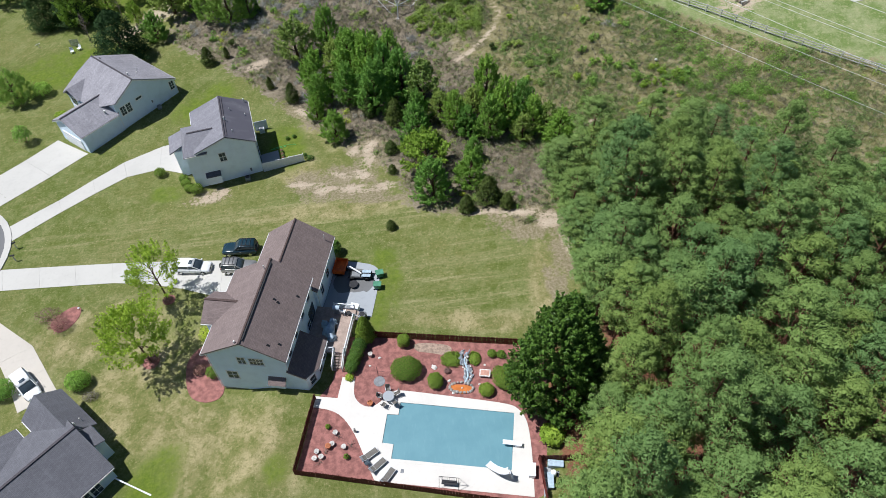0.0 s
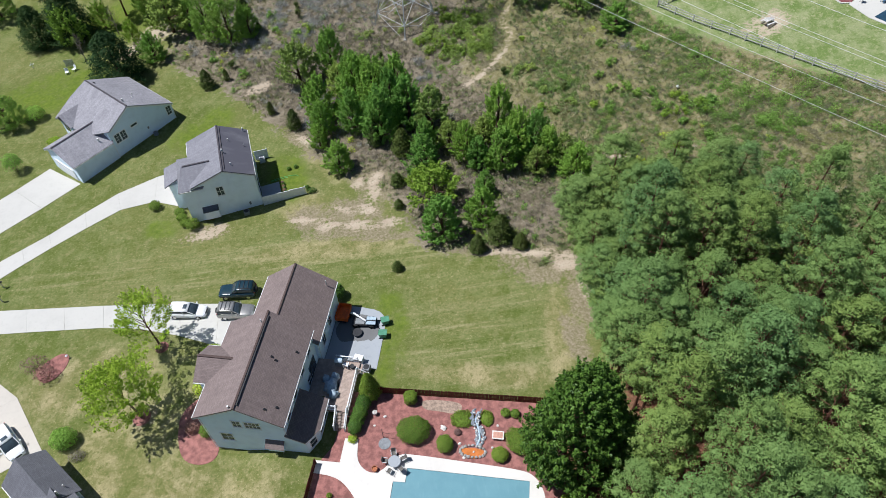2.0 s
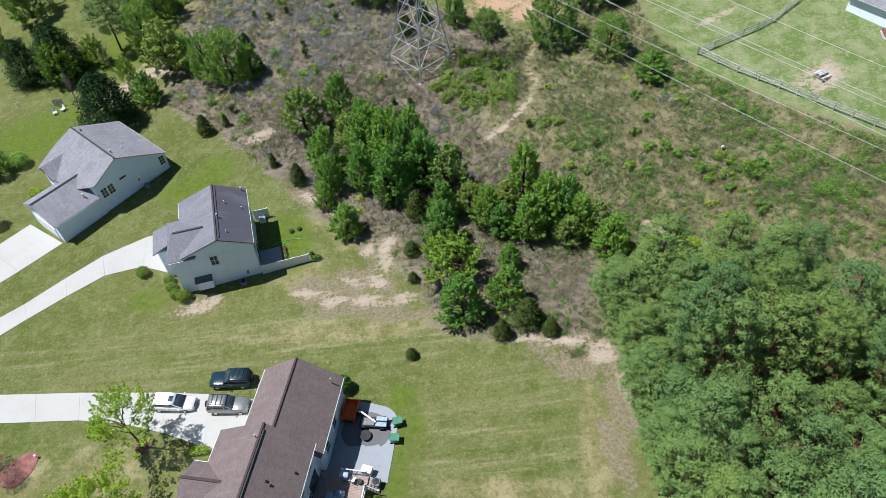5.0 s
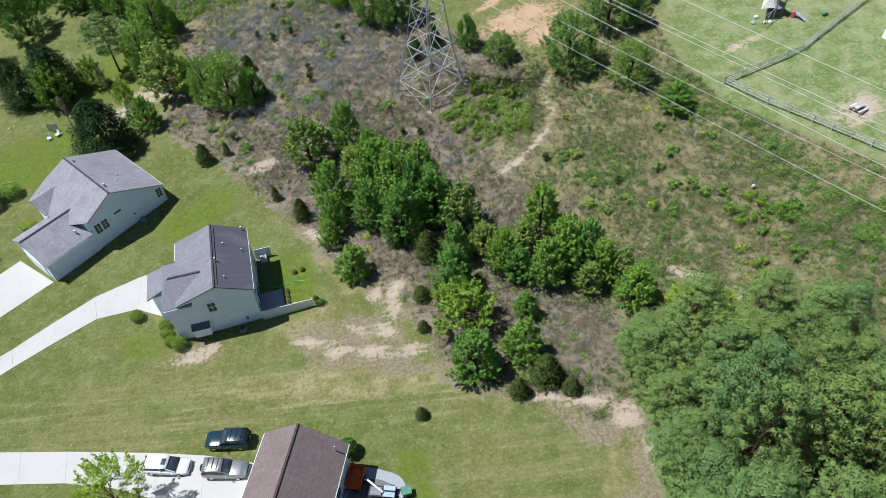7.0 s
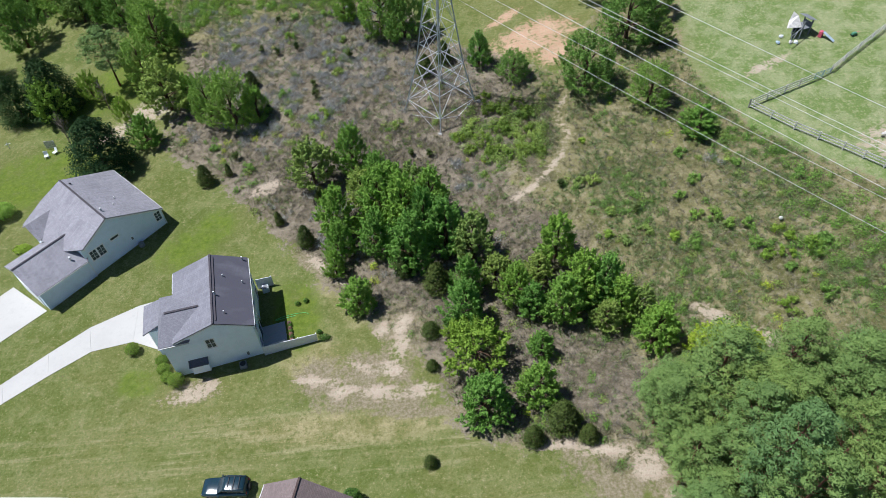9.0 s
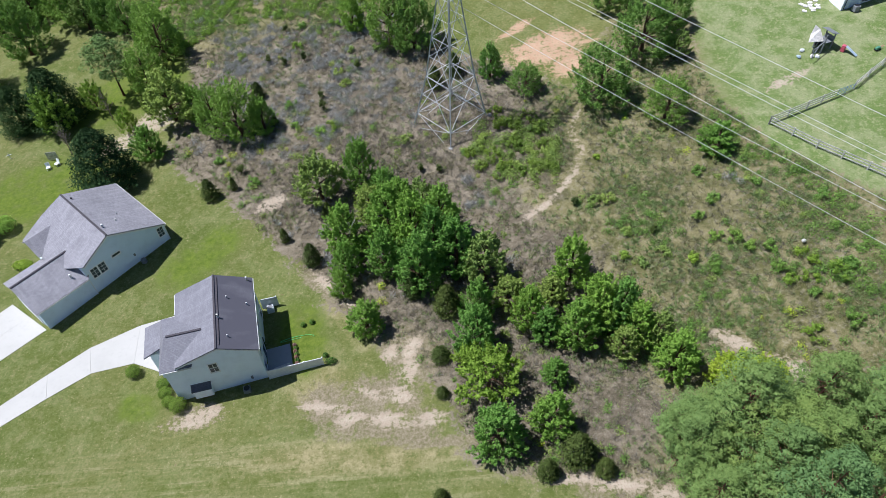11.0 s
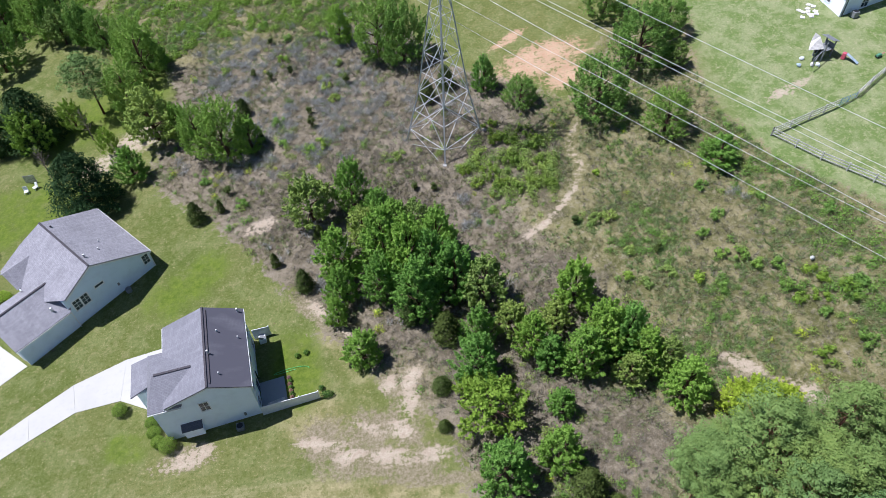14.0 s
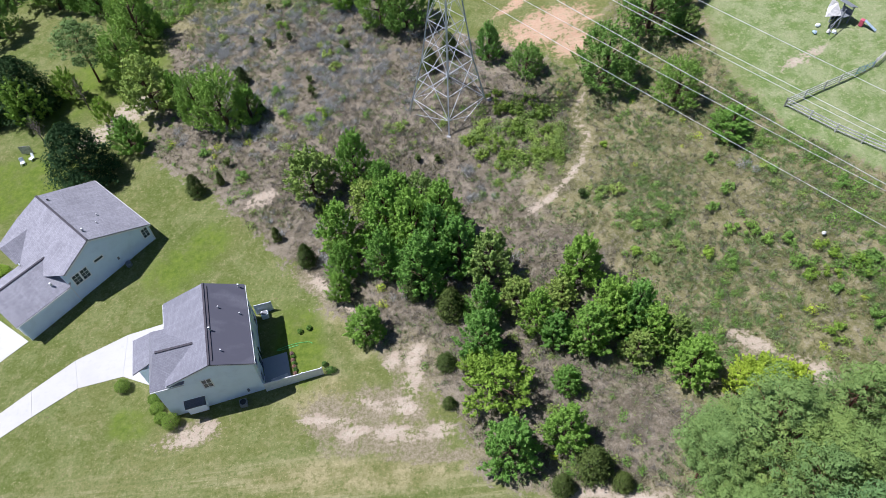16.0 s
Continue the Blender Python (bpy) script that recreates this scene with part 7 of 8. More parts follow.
# pond with stone rim and waterfall
pond = thing("garden_pond", "small stone-rimmed pond with orange clay water", "pond", pose(5.45, 32.6, 0.05, 0, 0, -12))
rng = random.Random(3)
part("water", prism([(1.15 * math.cos(a / 18 * 6.283), 0.55 * math.sin(a / 18 * 6.283) + 0.1 * math.cos(a / 9 * 6.283)) for a in range(18)], 0.0, 0.08), M["clay"], pond, "orange-brown water")
for i in range(20):
    a = i / 20 * 6.283
    o = part("stone", blob(rng.uniform(0.16, 0.24), rng.uniform(0.13, 0.18), rng.uniform(0.12, 0.18), i, 0.25, 1), M["stone"], pond,
             at=pose(1.28 * math.cos(a), 0.62 * math.sin(a) + 0.1, 0.08, 0, 0, rng.uniform(0, 360)))
part("stone", blob(0.13, 0.1, 0.1, 40, 0.2, 1), M["stone_white"], pond, at=pose(0.1, 0.05, 0.12))
fall = thing("rock_waterfall", "grey rock waterfall spilling into the pond", "waterfall", pose(6.3, 35.0, 0.03, 0, 0, -12))
for i in range(84):
    f = i / 83
    x = 0.35 * math.sin(f * 6) + rng.choice((-1, 1)) * rng.uniform(0.14, 0.46)
    part("rock", blob(rng.uniform(0.11, 0.2), rng.uniform(0.1, 0.18), rng.uniform(0.08, 0.16), i + 60, 0.3, 1), M["slate"] if i % 4 else M["stone_white"], fall,
         at=pose(x, -1.8 + 3.7 * f, 0.08 + 0.75 * f * f, 0, 0, rng.uniform(0, 360)))
part("stream", tube([(0.02, -1.9, 0.06), (0.3, -1.0, 0.1), (0.1, 0.0, 0.2), (-0.28, 0.9, 0.4), (-0.05, 1.7, 0.68)], [0.15, 0.13, 0.13, 0.12, 0.1], 6), M["tarp"], fall, "pale running water", smooth=True)

stone_i = 0
for x, y, r in ((2.78, 35.6, 0.36), (4.26, 33.7, 0.2), (-3.2, 37.6, 0.18), (4.6, 33.2, 0.2), (8.4, 35.2, 0.16), (7.5, 32.9, 0.16), (4.55, 32.2, 0.22), (-4.3, 36.7, 0.15)):
    stone_i += 1
    tagged(part("stone", blob(r, r * 0.7, r * 0.45, stone_i + 9, 0.25, 2), M["stone_white"], at=pose(x, y, 0.06 + r * 0.1, 0, 0, x * 50)), "pale boulder lying on the red mulch", "stone", group="garden stones")


def pot(x, y, r, h, mat, label, plant=None):
    p = thing("plant_pot", label, "plant pot", pose(x, y, 0.045), group="garden pots")
    part("bowl", lathe([(r * 0.6, 0), (r * 0.7, h * 0.1), (r * 0.95, h * 0.9), (r, h), (r * 0.85, h), (r * 0.8, h * 0.86)], 14), mat, p)
    part("soil", lathe([(r * 0.8, h * 0.84), (r * 0.78, h * 0.88)], 12), M["mulch"], p)
    if plant:
        n = 160
        g = np.random.RandomState(int(abs(x * 10)))
        d = sphere_dirs(g, n)
        d[:, 2] = np.abs(d[:, 2])
        part("plant", leaves("plant", d * r * 1.25 * g.uniform(0.6, 1, (n, 1)) + np.array([0, 0, h]), d, 0.07, 0.04, plant, 4), plant, p)


for x, y, pl in ((-8.17, 29.05, None), (-7.31, 27.4, None), (-8.5, 27.85, None), (-10.06, 27.2, None), (-9.6, 26.6, None), (-10.28, 26.5, None)):
    pot(x, y, 0.27, 0.36, M["stone_white"], "white stone planter on red mulch", pl)
pot(-8.93, 29.8, 0.24, 0.25, M["terracotta"], "planter with a clipped green plant", M["leaf_hedge"])
pot(-7.05, 26.3, 0.26, 0.25, M["terracotta"], "planter with a bushy green plant", M["leaf_hedge"])
pot(-4.44, 31.95, 0.3, 0.4, M["terracotta"], "terracotta urn beside the pool deck")
pot(-4.2, 38.0, 0.26, 0.5, M["stone_white"], "pale pedestal urn at the bed edge")
pot(-8.9, 27.6, 0.3, 0.5, M["terracotta"], "tall terracotta urn on red mulch")
pot(13.3, 29.5, 0.22, 0.4, M["terracotta"], "small terracotta pot under the evergreen")
for x, y in ((-9.2, 27.0), (-7.8, 28.6), (-6.6, 27.6), (-9.7, 26.1)):
    bt = thing("dead_shrub", "thin leafless shrub on the mulch", "shrub", pose(x, y, 0.04))
    bm = bmesh.new()
    for k in range(16):
        a, L = rng.uniform(0, 6.283), rng.uniform(0.3, 0.8)
        add_tube(bm, [(0, 0, 0), (L * 0.5 * math.cos(a), L * 0.5 * math.sin(a), 0.2), (L * math.cos(a), L * math.sin(a), rng.uniform(0.2, 0.5))], [0.014, 0.01, 0.004], 3, False)
    part("twigs", bm, M["twig"], bt)
ss = thing("garden_statue", "small grey garden statue on a plinth", "statue", pose(-6.15, 29.0, 0.045))
part("figure", lathe([(0.16, 0), (0.16, 0.12), (0.1, 0.14), (0.13, 0.4), (0.09, 0.55), (0.11, 0.68), (0.04, 0.78)], 10), M["stone"], ss)
gb = thing("garden_bench", "low pale brick garden bench slab", "bench", pose(8.25, 34.0, 0.045, 0, 0, -12))
part("top", box(-0.6, 0.6, -0.45, 0.45, 0.32, 0.4, 0.01), M["stone_white"], gb)
part("inlay", box(-0.48, 0.48, -0.33, 0.33, 0.39, 0.406), M["brick_pink"], gb, "faded pink brick inlay")
for x in (-0.45, 0.45):
    part("support", box(x - 0.08, x + 0.08, -0.4, 0.4, 0, 0.32), M["stone_white"], gb)
fp = thing("fire_pit", "dark round fire pit with a standing pole", "fire pit", pose(-3.35, 34.6, 0.045))
part("bowl", lathe([(0.62, 0), (0.64, 0.03), (0.6, 0.05), (0.45, 0.03), (0.05, 0.03)], 16), M["grey_paint"], fp)
part("pole", tube([(-0.1, 0.7, 0), (-0.1, 0.7, 1.9)], 0.025, 6), M["dark"], fp)
part("arm", tube([(-0.1, 0.7, 1.1), (0.7, 0.5, 1.05)], 0.02, 6), M["dark"], fp)

# shrubs in the pool yard and round the houses
def put_shrub(x, y, rx, ry, h, mat, label, n=1500, leaf=0.06, shape=1.0, turn=0, z=None):
    s = shrub(int(abs(x * 17 + y * 5)) + 300, rx, ry, h, M[mat], n, label, leaf, shape=shape)
    s.matrix_basis = pose(x, y, gz(x, y) if z is None else z, 0, 0, turn)


def field_bush(x, y, r, lean, mat, label):
    """An untended bush: a few leafy shoots of uneven height from one root, with gaps between them."""
    seed = int(abs(x * 31 + y * 7)) + 900
    rng = np.random.RandomState(seed)
    ob = thing("bush", label, "bush", pose(x, y, gz(x, y)), group="field bushes")
    k = int(5 + 4 * r)
    a, q = rng.uniform(0, 6.283, k), np.sqrt(rng.rand(k)) * r * (0.85 if lean < 1.5 else 0.4)
    top = r * lean * rng.uniform(0.35, 1.0, k) * (1.15 - 0.55 * q / r)
    bm = bmesh.new()
    for ai, qi, ti in zip(a, q, top):
        add_tube(bm, [(0, 0, -0.1), (0.6 * qi * math.cos(ai), 0.6 * qi * math.sin(ai), 0.5 * ti), (qi * math.cos(ai), qi * math.sin(ai), ti)], [0.02, 0.014, 0.005], 3, False)
    part("stem", bm, M["bark"], ob)
    per = 46
    d = sphere_dirs(rng, k * per)
    size = np.repeat(rng.uniform(0.22, 0.42, k) * (0.6 + 0.4 * r), per)[:, None]
    c = np.repeat(np.stack([q * np.cos(a), q * np.sin(a), top * 0.85], 1), per, 0) + d * size * rng.uniform(0.4, 1.15, (k * per, 1))
    c[:, 2] = np.maximum(c[:, 2], 0.05)
    part("crown", leaves("crown", c, d, 0.11, 0.07, M[mat], seed, 0.5, 0.8), M[mat], ob)


# single bushes that stand out of the rough field: x, y, half-width
for mat, label, lean, spots in (
        ("leaf_deep", "loose green bush standing in the rough field", 1.15, ((34.1, 89.0, 1.0), (31.8, 86.8, 0.9), (33.1, 83.8, 0.8), (34.8, 83.2, 1.1), (36.0, 81.8, 0.9), (38.0, 81.3, 0.9), (31.6, 79.7, 0.9), (38.3, 78.7, 1.1), (46.0, 86.6, 1.1), (43.1, 70.8, 1.2), (40.7, 74.8, 0.7), (39.9, 90.5, 0.7), (33.7, 93.4, 0.8), (45.2, 77.7, 1.0), (-20.3, 118.9, 1.4), (-15.4, 112.5, 1.0), (-24.6, 104.6, 1.0), (-9.8, 134.9, 1.2), (-14.2, 138.1, 0.9), (-20.0, 139.1, 0.9), (-17.9, 144.4, 1.2), (-19.2, 114.9, 0.8), (-30.4, 109.9, 0.9), (-24.1, 143.5, 1.2))),
        ("leaf_spring", "yellow-green bush standing in the rough field", 1.1, ((29.9, 81.2, 0.9), (41.0, 79.9, 0.8), (41.8, 78.4, 0.9), (40.8, 76.6, 1.0), (44.1, 76.6, 1.7), (38.5, 70.3, 1.4), (38.9, 76.6, 0.9), (22.2, 98.6, 0.6), (22.4, 83.0, 0.7), (-13.6, 113.0, 1.2), (-7.3, 134.5, 1.0), (-20.4, 133.7, 0.9))),
        ("leaf_dull", "olive bush standing in the rough field", 1.0, ((26.6, 82.7, 1.0), (23.5, 86.4, 0.7), (20.8, 91.5, 1.0), (22.3, 91.7, 1.0), (24.2, 81.8, 0.7), (-11.6, 121.7, 1.5), (-2.4, 107.9, 1.0), (-30.1, 133.8, 1.0), (-6.9, 129.5, 0.9), (-13.2, 125.2, 1.0), (-11.0, 130.0, 0.8))),
        ("leaf_cedar", "dark evergreen seedling standing in the rough field", 1.9, ((26.4, 85.8, 0.7), (18.2, 91.8, 0.7), (-26.7, 124.4, 1.0), (-15.5, 120.2, 0.7), (-15.1, 117.5, 1.0), (-18.9, 130.1, 0.8), (-9.9, 125.2, 1.0), (-26.8, 107.0, 0.9), (-22.1, 129.8, 0.8), (-0.9, 101.7, 0.7), (1.7, 101.1, 0.7), (-25.0, 131.0, 0.9), (-22.6, 138.5, 0.7)))):
    for x, y, r in spots:
        field_bush(x, y, r, lean, mat, label)
rng = np.random.RandomState(77)
px, py = thinned(*scatter(BUSHY, 900, 53), 38, 54)
for x, y in zip(px, py):
    mat = "leaf_hedge" if rng.rand() < 0.6 else "leaf_dull"
    field_bush(float(x), float(y), rng.uniform(0.9, 1.5), 1.1, mat, "leafy bush in the thicket beside the steel tower")

put_shrub(-0.3, 35.4, 1.75, 1.5, 1.7, "leaf_hedge", "large round clipped shrub with a thin crown", 9000)
put_shrub(-0.35, 39.1, 0.72, 0.7, 1.5, "leaf_hedge", "clipped upright shrub by the fence", 3200, shape=0.75)
put_shrub(2.75, 33.6, 0.85, 0.95, 1.35, "leaf_hedge", "clipped oval shrub beside the pond", 3800)
put_shrub(10.1, 33.0, 1.15, 1.6, 1.5, "leaf_hedge", "long clipped shrub near the evergreen", 6000, turn=25)
put_shrub(8.1, 31.9, 0.85, 0.8, 1.1, "leaf_hedge", "low round clipped shrub by the pool deck", 3400)
put_shrub(9.4, 36.4, 0.52, 0.5, 0.75, "leaf_hedge", "small ball-clipped shrub on mulch", 1100)
put_shrub(10.4, 36.2, 0.5, 0.5, 0.7, "leaf_hedge", "small ball-clipped shrub on mulch", 1100)
put_shrub(4.9, 36.3, 1.25, 1.0, 0.6, "leaf_hedge", "loose leafy perennial clump", 1700, 0.09)
put_shrub(7.4, 36.1, 0.7, 0.9, 0.5, "leaf_hedge", "loose leafy perennial clump", 900, 0.09)
put_shrub(4.2, 34.9, 0.4, 0.35, 0.45, "leaf_plum", "small purple flowering clump", 400)
put_shrub(13.9, 25.8, 1.3, 1.3, 1.5, "leaf_spring", "yellow-green spiky shrub by the fence", 700, 0.2)
hedge = conifer(402, 4.3, 1.3, M["leaf_hedge"], 7000, "cone-shaped clipped evergreen at the deck corner", 0.08, "cone_shrub", 0.55, "shrub", 0.25)
hedge.matrix_basis = pose(-4.6, 40.4, gz(-4.6, 40.4), 0, 0, 40)
for i, (x, y, r, hh) in enumerate(((-5.35, 39.0, 0.85, 1.8), (-5.7, 38.1, 0.8, 1.6), (-6.05, 37.3, 0.8, 1.5), (-6.3, 36.5, 0.75, 1.4))):
    put_shrub(x, y, r, r * 1.1, hh, "leaf_holly", "clipped evergreen hedge along the deck", 2200, 0.07)
put_shrub(-6.6, 35.4, 0.5, 0.5, 0.6, "leaf_light", "small light green shrub by the steps", 600)
put_shrub(-8.3, 54.6, 1.0, 1.0, 2.2, "leaf_holly", "dark shrub at the house corner", 1800, 0.09)
for x, y, r, h in ((-34.5, 74.9, 0.85, 1.3), (-30.7, 73.0, 0.7, 1.0), (-30.2, 71.8, 0.75, 1.1), (-29.6, 70.7, 0.7, 1.0), (-28.3, 70.0, 0.95, 1.5)):
    put_shrub(x, y, r, r, h, "leaf_hedge", "round clipped shrub by the white house", 1800)
put_shrub(-54.3, 93.6, 1.3, 0.9, 1.0, "leaf_light", "yellow-green shrub by the grey house", 900, 0.1)
put_shrub(-22.2, 38.6, 0.75, 0.75, 1.4, "leaf_hedge", "upright clipped shrub at the house corner", 1700)
put_shrub(-23.9, 39.3, 0.8, 0.7, 1.0, "leaf_plum", "loose plum-leaved shrub on red mulch", 420, 0.09)
put_shrub(-23.9, 44.4, 0.7, 1.2, 0.9, "leaf_light", "yellow-green shrub by the porch", 900)
put_shrub(-23.2, 49.3, 1.35, 0.55, 0.8, "leaf_light", "low yellow-green hedge by the driveway", 1000)
put_shrub(-29.4, 50.4, 0.6, 0.6, 0.7, "leaf_plum", "plum-leaved shrub under a young tree", 380, 0.09)
put_shrub(-29.7, 41.9, 0.65, 0.6, 0.7, "leaf_plum", "plum-leaved shrub under a young tree", 380, 0.09)
put_shrub(-43.9, 49.9, 1.7, 1.2, 1.9, "leaf_plum", "spreading plum-leaved shrub on the lawn", 420, 0.09)
put_shrub(-42.2, 48.4, 1.3, 1.2, 1.9, "leaf_plum", "spreading plum-leaved shrub on the lawn", 380, 0.09)
put_shrub(-37.7, 39.8, 1.4, 1.3, 2.0, "leaf", "leafy green shrub by the driveway", 1800, 0.1)
put_shrub(-36.0, 37.9, 1.0, 0.7, 0.6, "brush", "dry clipped shrub at the house wall", 500)
put_shrub(-46.5, 40.0, 1.6, 1.4, 2.0, "leaf", "leafy green shrub by the drive edge", 1800, 0.1)
put_shrub(-58.6, 87.6, 1.4, 1.4, 3.4, "leaf", "small green tree on the grey house lawn", 1100, 0.11)
put_shrub(-59.4, 101.0, 1.5, 1.5, 2.4, "leaf", "leafy green shrub on the far lawn", 1400, 0.11)


# ---------------------------------------------------------------- vehicles
def loft(stations, k=10):
    """A closed body through stations of (x, half-width, z-low, z-high, roundness)."""
    bm = bmesh.new()
    rings = []
    for x, w, z0, z1, r in stations:
        r = min(r, w * 0.9, (z1 - z0) * 0.45)
        pts = []
        for cy, cz, a0 in ((w - r, z1 - r, 0), (-w + r, z1 - r, 90), (-w + r, z0 + r, 180), (w - r, z0 + r, 270)):
            for q in range(3):
                a = radians(a0 + q * 45)
                pts.append((x, cy + r * math.cos(a), cz + r * math.sin(a)))
        rings.append([bm.verts.new(p) for p in pts])
    n = len(rings[0])
    for r0, r1 in zip(rings, rings[1:]):
        for i in range(n):
            bm.faces.new((r0[i], r0[(i + 1) % n], r1[(i + 1) % n], r1[i]))
    bm.faces.new(rings[0][::-1])
    bm.faces.new(rings[-1])
    return bm


def car(x, y, turn, L, W, H, paint, label, boxy, sunroof=False, rack=False, spare=False):
    """A car pointing along +x."""
    c = thing("car", label, "car", on_land(x, y, turn, 0.05))
    h, w = L / 2, W / 2
    belt = 0.95 if boxy else 0.88
    hood = 0.98 if boxy else 0.90
    if boxy:
        body = [(-h, w * 0.86, 0.42, belt, 0.1), (-h + 0.12, w * 0.97, 0.30, belt + 0.06, 0.14), (-h * 0.5, w, 0.26, belt + 0.08, 0.14), (0.1 * h, w, 0.26, belt + 0.08, 0.14),
                (0.42 * h, w, 0.26, belt + 0.06, 0.16), (0.72 * h, w * 0.97, 0.28, hood, 0.16), (h - 0.15, w * 0.92, 0.32, hood - 0.1, 0.16), (h, w * 0.8, 0.42, hood - 0.25, 0.1)]
    else:
        body = [(-h, w * 0.8, 0.45, belt - 0.05, 0.12), (-h + 0.15, w * 0.93, 0.3, belt + 0.08, 0.18), (-h * 0.5, w, 0.24, belt + 0.08, 0.2), (0.05 * h, w, 0.24, belt + 0.04, 0.2),
                (0.42 * h, w, 0.24, hood, 0.2), (0.75 * h, w * 0.94, 0.26, hood - 0.12, 0.2), (h - 0.15, w * 0.84, 0.3, hood - 0.25, 0.18), (h, w * 0.62, 0.4, hood - 0.4, 0.1)]
    part("body", loft(body), M[paint], c, smooth=True)
    r0, r1 = (-h + 0.1, 0.30 * h) if boxy else (-h + 0.12, 0.52 * h)
    cab = [(r0, w * 0.84, belt, belt + 0.12, 0.05), (r0 + (0.18 if boxy else 0.55), w * 0.82, belt, H - 0.10, 0.12), (-0.15 * h, w * 0.82, belt, H - 0.07, 0.14),
           (r1 - (0.75 if boxy else 0.95), w * 0.8, belt, H - 0.10, 0.14), (r1, w * 0.84, belt, belt + 0.10, 0.05)]
    part("glasshouse", loft(cab), M["car_glass"], c, "dark tinted glass", smooth=True)
    top = [(r0 + (0.10 if boxy else 0.34), w * 0.80, H - 0.16, H - 0.05, 0.05), (r0 + 0.6, w * 0.83, H - 0.14, H - 0.005, 0.05), (-0.15 * h, w * 0.83, H - 0.14, H + 0.025, 0.05), (r1 - (0.72 if boxy else 0.85), w * 0.79, H - 0.16, H - 0.03, 0.05)]
    roof = part("roof", loft(top), M[paint], c, smooth=True)
    if sunroof:
        part("sunroof", box(-0.12 * h, -0.12 * h + 0.45, -0.33, 0.33, H + 0.008, H + 0.03, 0.006), M["glass"], roof)
    for s in (-1, 1):
        for xa, xb in ((r0 + (0.15 if boxy else 0.45), r0 + 0.02), (-0.12 * h, -0.1 * h), (r1 - (0.75 if boxy else 0.9), r1)):
            part("pillar", beam((xa, s * w * 0.80, H - 0.08), (xb, s * w * 0.865, belt + 0.04), 0.07, 0.06), M[paint], c)
        part("mirror", add_box(bmesh.new(), -0.07, 0.07, -0.11, 0.11, 0, 0.15, 0.03, pose(r1 - 0.25, s * (w + 0.1), belt, 0, 0, 0)), M[paint], c)
        part("headlight", add_box(bmesh.new(), -0.16, 0.06, -0.16, 0.16, -0.06, 0.06, 0.02, pose(h - 0.14, s * w * 0.64, hood - 0.24, 0, 0, -s * 14)), M["lamp_clear"], c)
        part("tail_light", add_box(bmesh.new(), -0.05, 0.07, -0.11, 0.11, -0.12, 0.12, 0.02, pose(-h + 0.06, s * w * 0.74, belt - 0.02)), M["lamp_red"], c)
        part("door_handle", box(-0.25, -0.05, s * (w - 0.01) - 0.02, s * (w - 0.01) + 0.02, belt - 0.12, belt - 0.08), M["chrome"], c)
        if rack:
            part("roof_rail", beam((r0 + 0.25, s * w * 0.68, H + 0.05), (r1 - 0.85, s * w * 0.68, H + 0.05), 0.04, 0.05), M["dark"], c)
    if rack:
        for q in (0.2, 0.5, 0.8):
            xx = r0 + 0.25 + (r1 - 1.1 - r0) * q
            part("cross_bar", beam((xx, -w * 0.68, H + 0.07), (xx, w * 0.68, H + 0.07), 0.05, 0.03), M["dark"], c)
    if spare:
        part("spare_wheel", tube([(-h - 0.2, 0, 0.85), (-h + 0.02, 0, 0.85)], 0.36, 16), M["rubber"], c, "spare wheel under a black cover")
    part("grille", box(h - 0.06, h + 0.01, -w * 0.4, w * 0.4, 0.5, 0.68), M["dark"], c)
    part("bumper", add_box(bmesh.new(), -0.1, 0.06, -w * 0.8, w * 0.8, 0.32, 0.5, 0.04, pose(h - 0.04, 0, 0)), M["dark"] if boxy else M[paint], c)
    R = 0.36 if boxy else 0.33
    for sx in (-0.60, 0.62):
        for s in (-1, 1):
            m = pose(sx * h, s * (w - 0.12), R - 0.02)
            t = part("tyre", tube([(0, -0.11, 0), (0, -0.09, 0), (0, 0.09, 0), (0, 0.11, 0)], [R * 0.88, R, R, R * 0.88], 18), M["rubber"], c, at=m)
            part("rim", tube([(0, s * 0.112, 0), (0, s * 0.125, 0)], R * 0.62, 12), M["chrome"], t)


car(-26.75, 55.1, -8, 4.75, 1.82, 1.48, "car_white", "white compact crossover parked on the driveway", False, sunroof=True)
car(-20.75, 57.15, 176, 4.55, 1.85, 1.78, "car_black", "dark blue-black boxy off-roader parked on the grass", True, rack=True, spare=True)
car(-20.6, 54.0, -6, 4.4, 1.8, 1.72, "car_silver", "silver sport utility vehicle parked by the garage", True, rack=True, spare=True)
car(-43.9, 40.4, -48, 4.8, 1.85, 1.5, "car_white", "white crossover parked on the sandy driveway", False, sunroof=True)

# ---------------------------------------------------------------- behind the house
tr = thing("dump_trailer", "orange steel tipping trailer bed", "trailer", on_land(-7.5, 51.6, -14, 0.05))
bm = bmesh.new()
for a in ((-0.75, 0.75, -1.1, -1.04), (-0.75, 0.75, 1.04, 1.1), (-0.75, -0.69, -1.04, 1.04), (0.69, 0.75, -1.04, 1.04)):
    add_box(bm, a[0], a[1], a[2], a[3], 0.45, 1.05)
add_box(bm, -0.69, 0.69, -1.04, 1.04, 0.45, 0.5)
part("bed", bm, M["orange"], tr, "orange painted steel tub")
part("chassis", box(-0.5, 0.5, -1.2, 1.2, 0.33, 0.45), M["dark"], tr)
for x in (-0.8, 0.8):
    part("wheel", tube([(x - 0.09, 0, 0.33), (x + 0.09, 0, 0.33)], 0.33, 14), M["rubber"], tr)
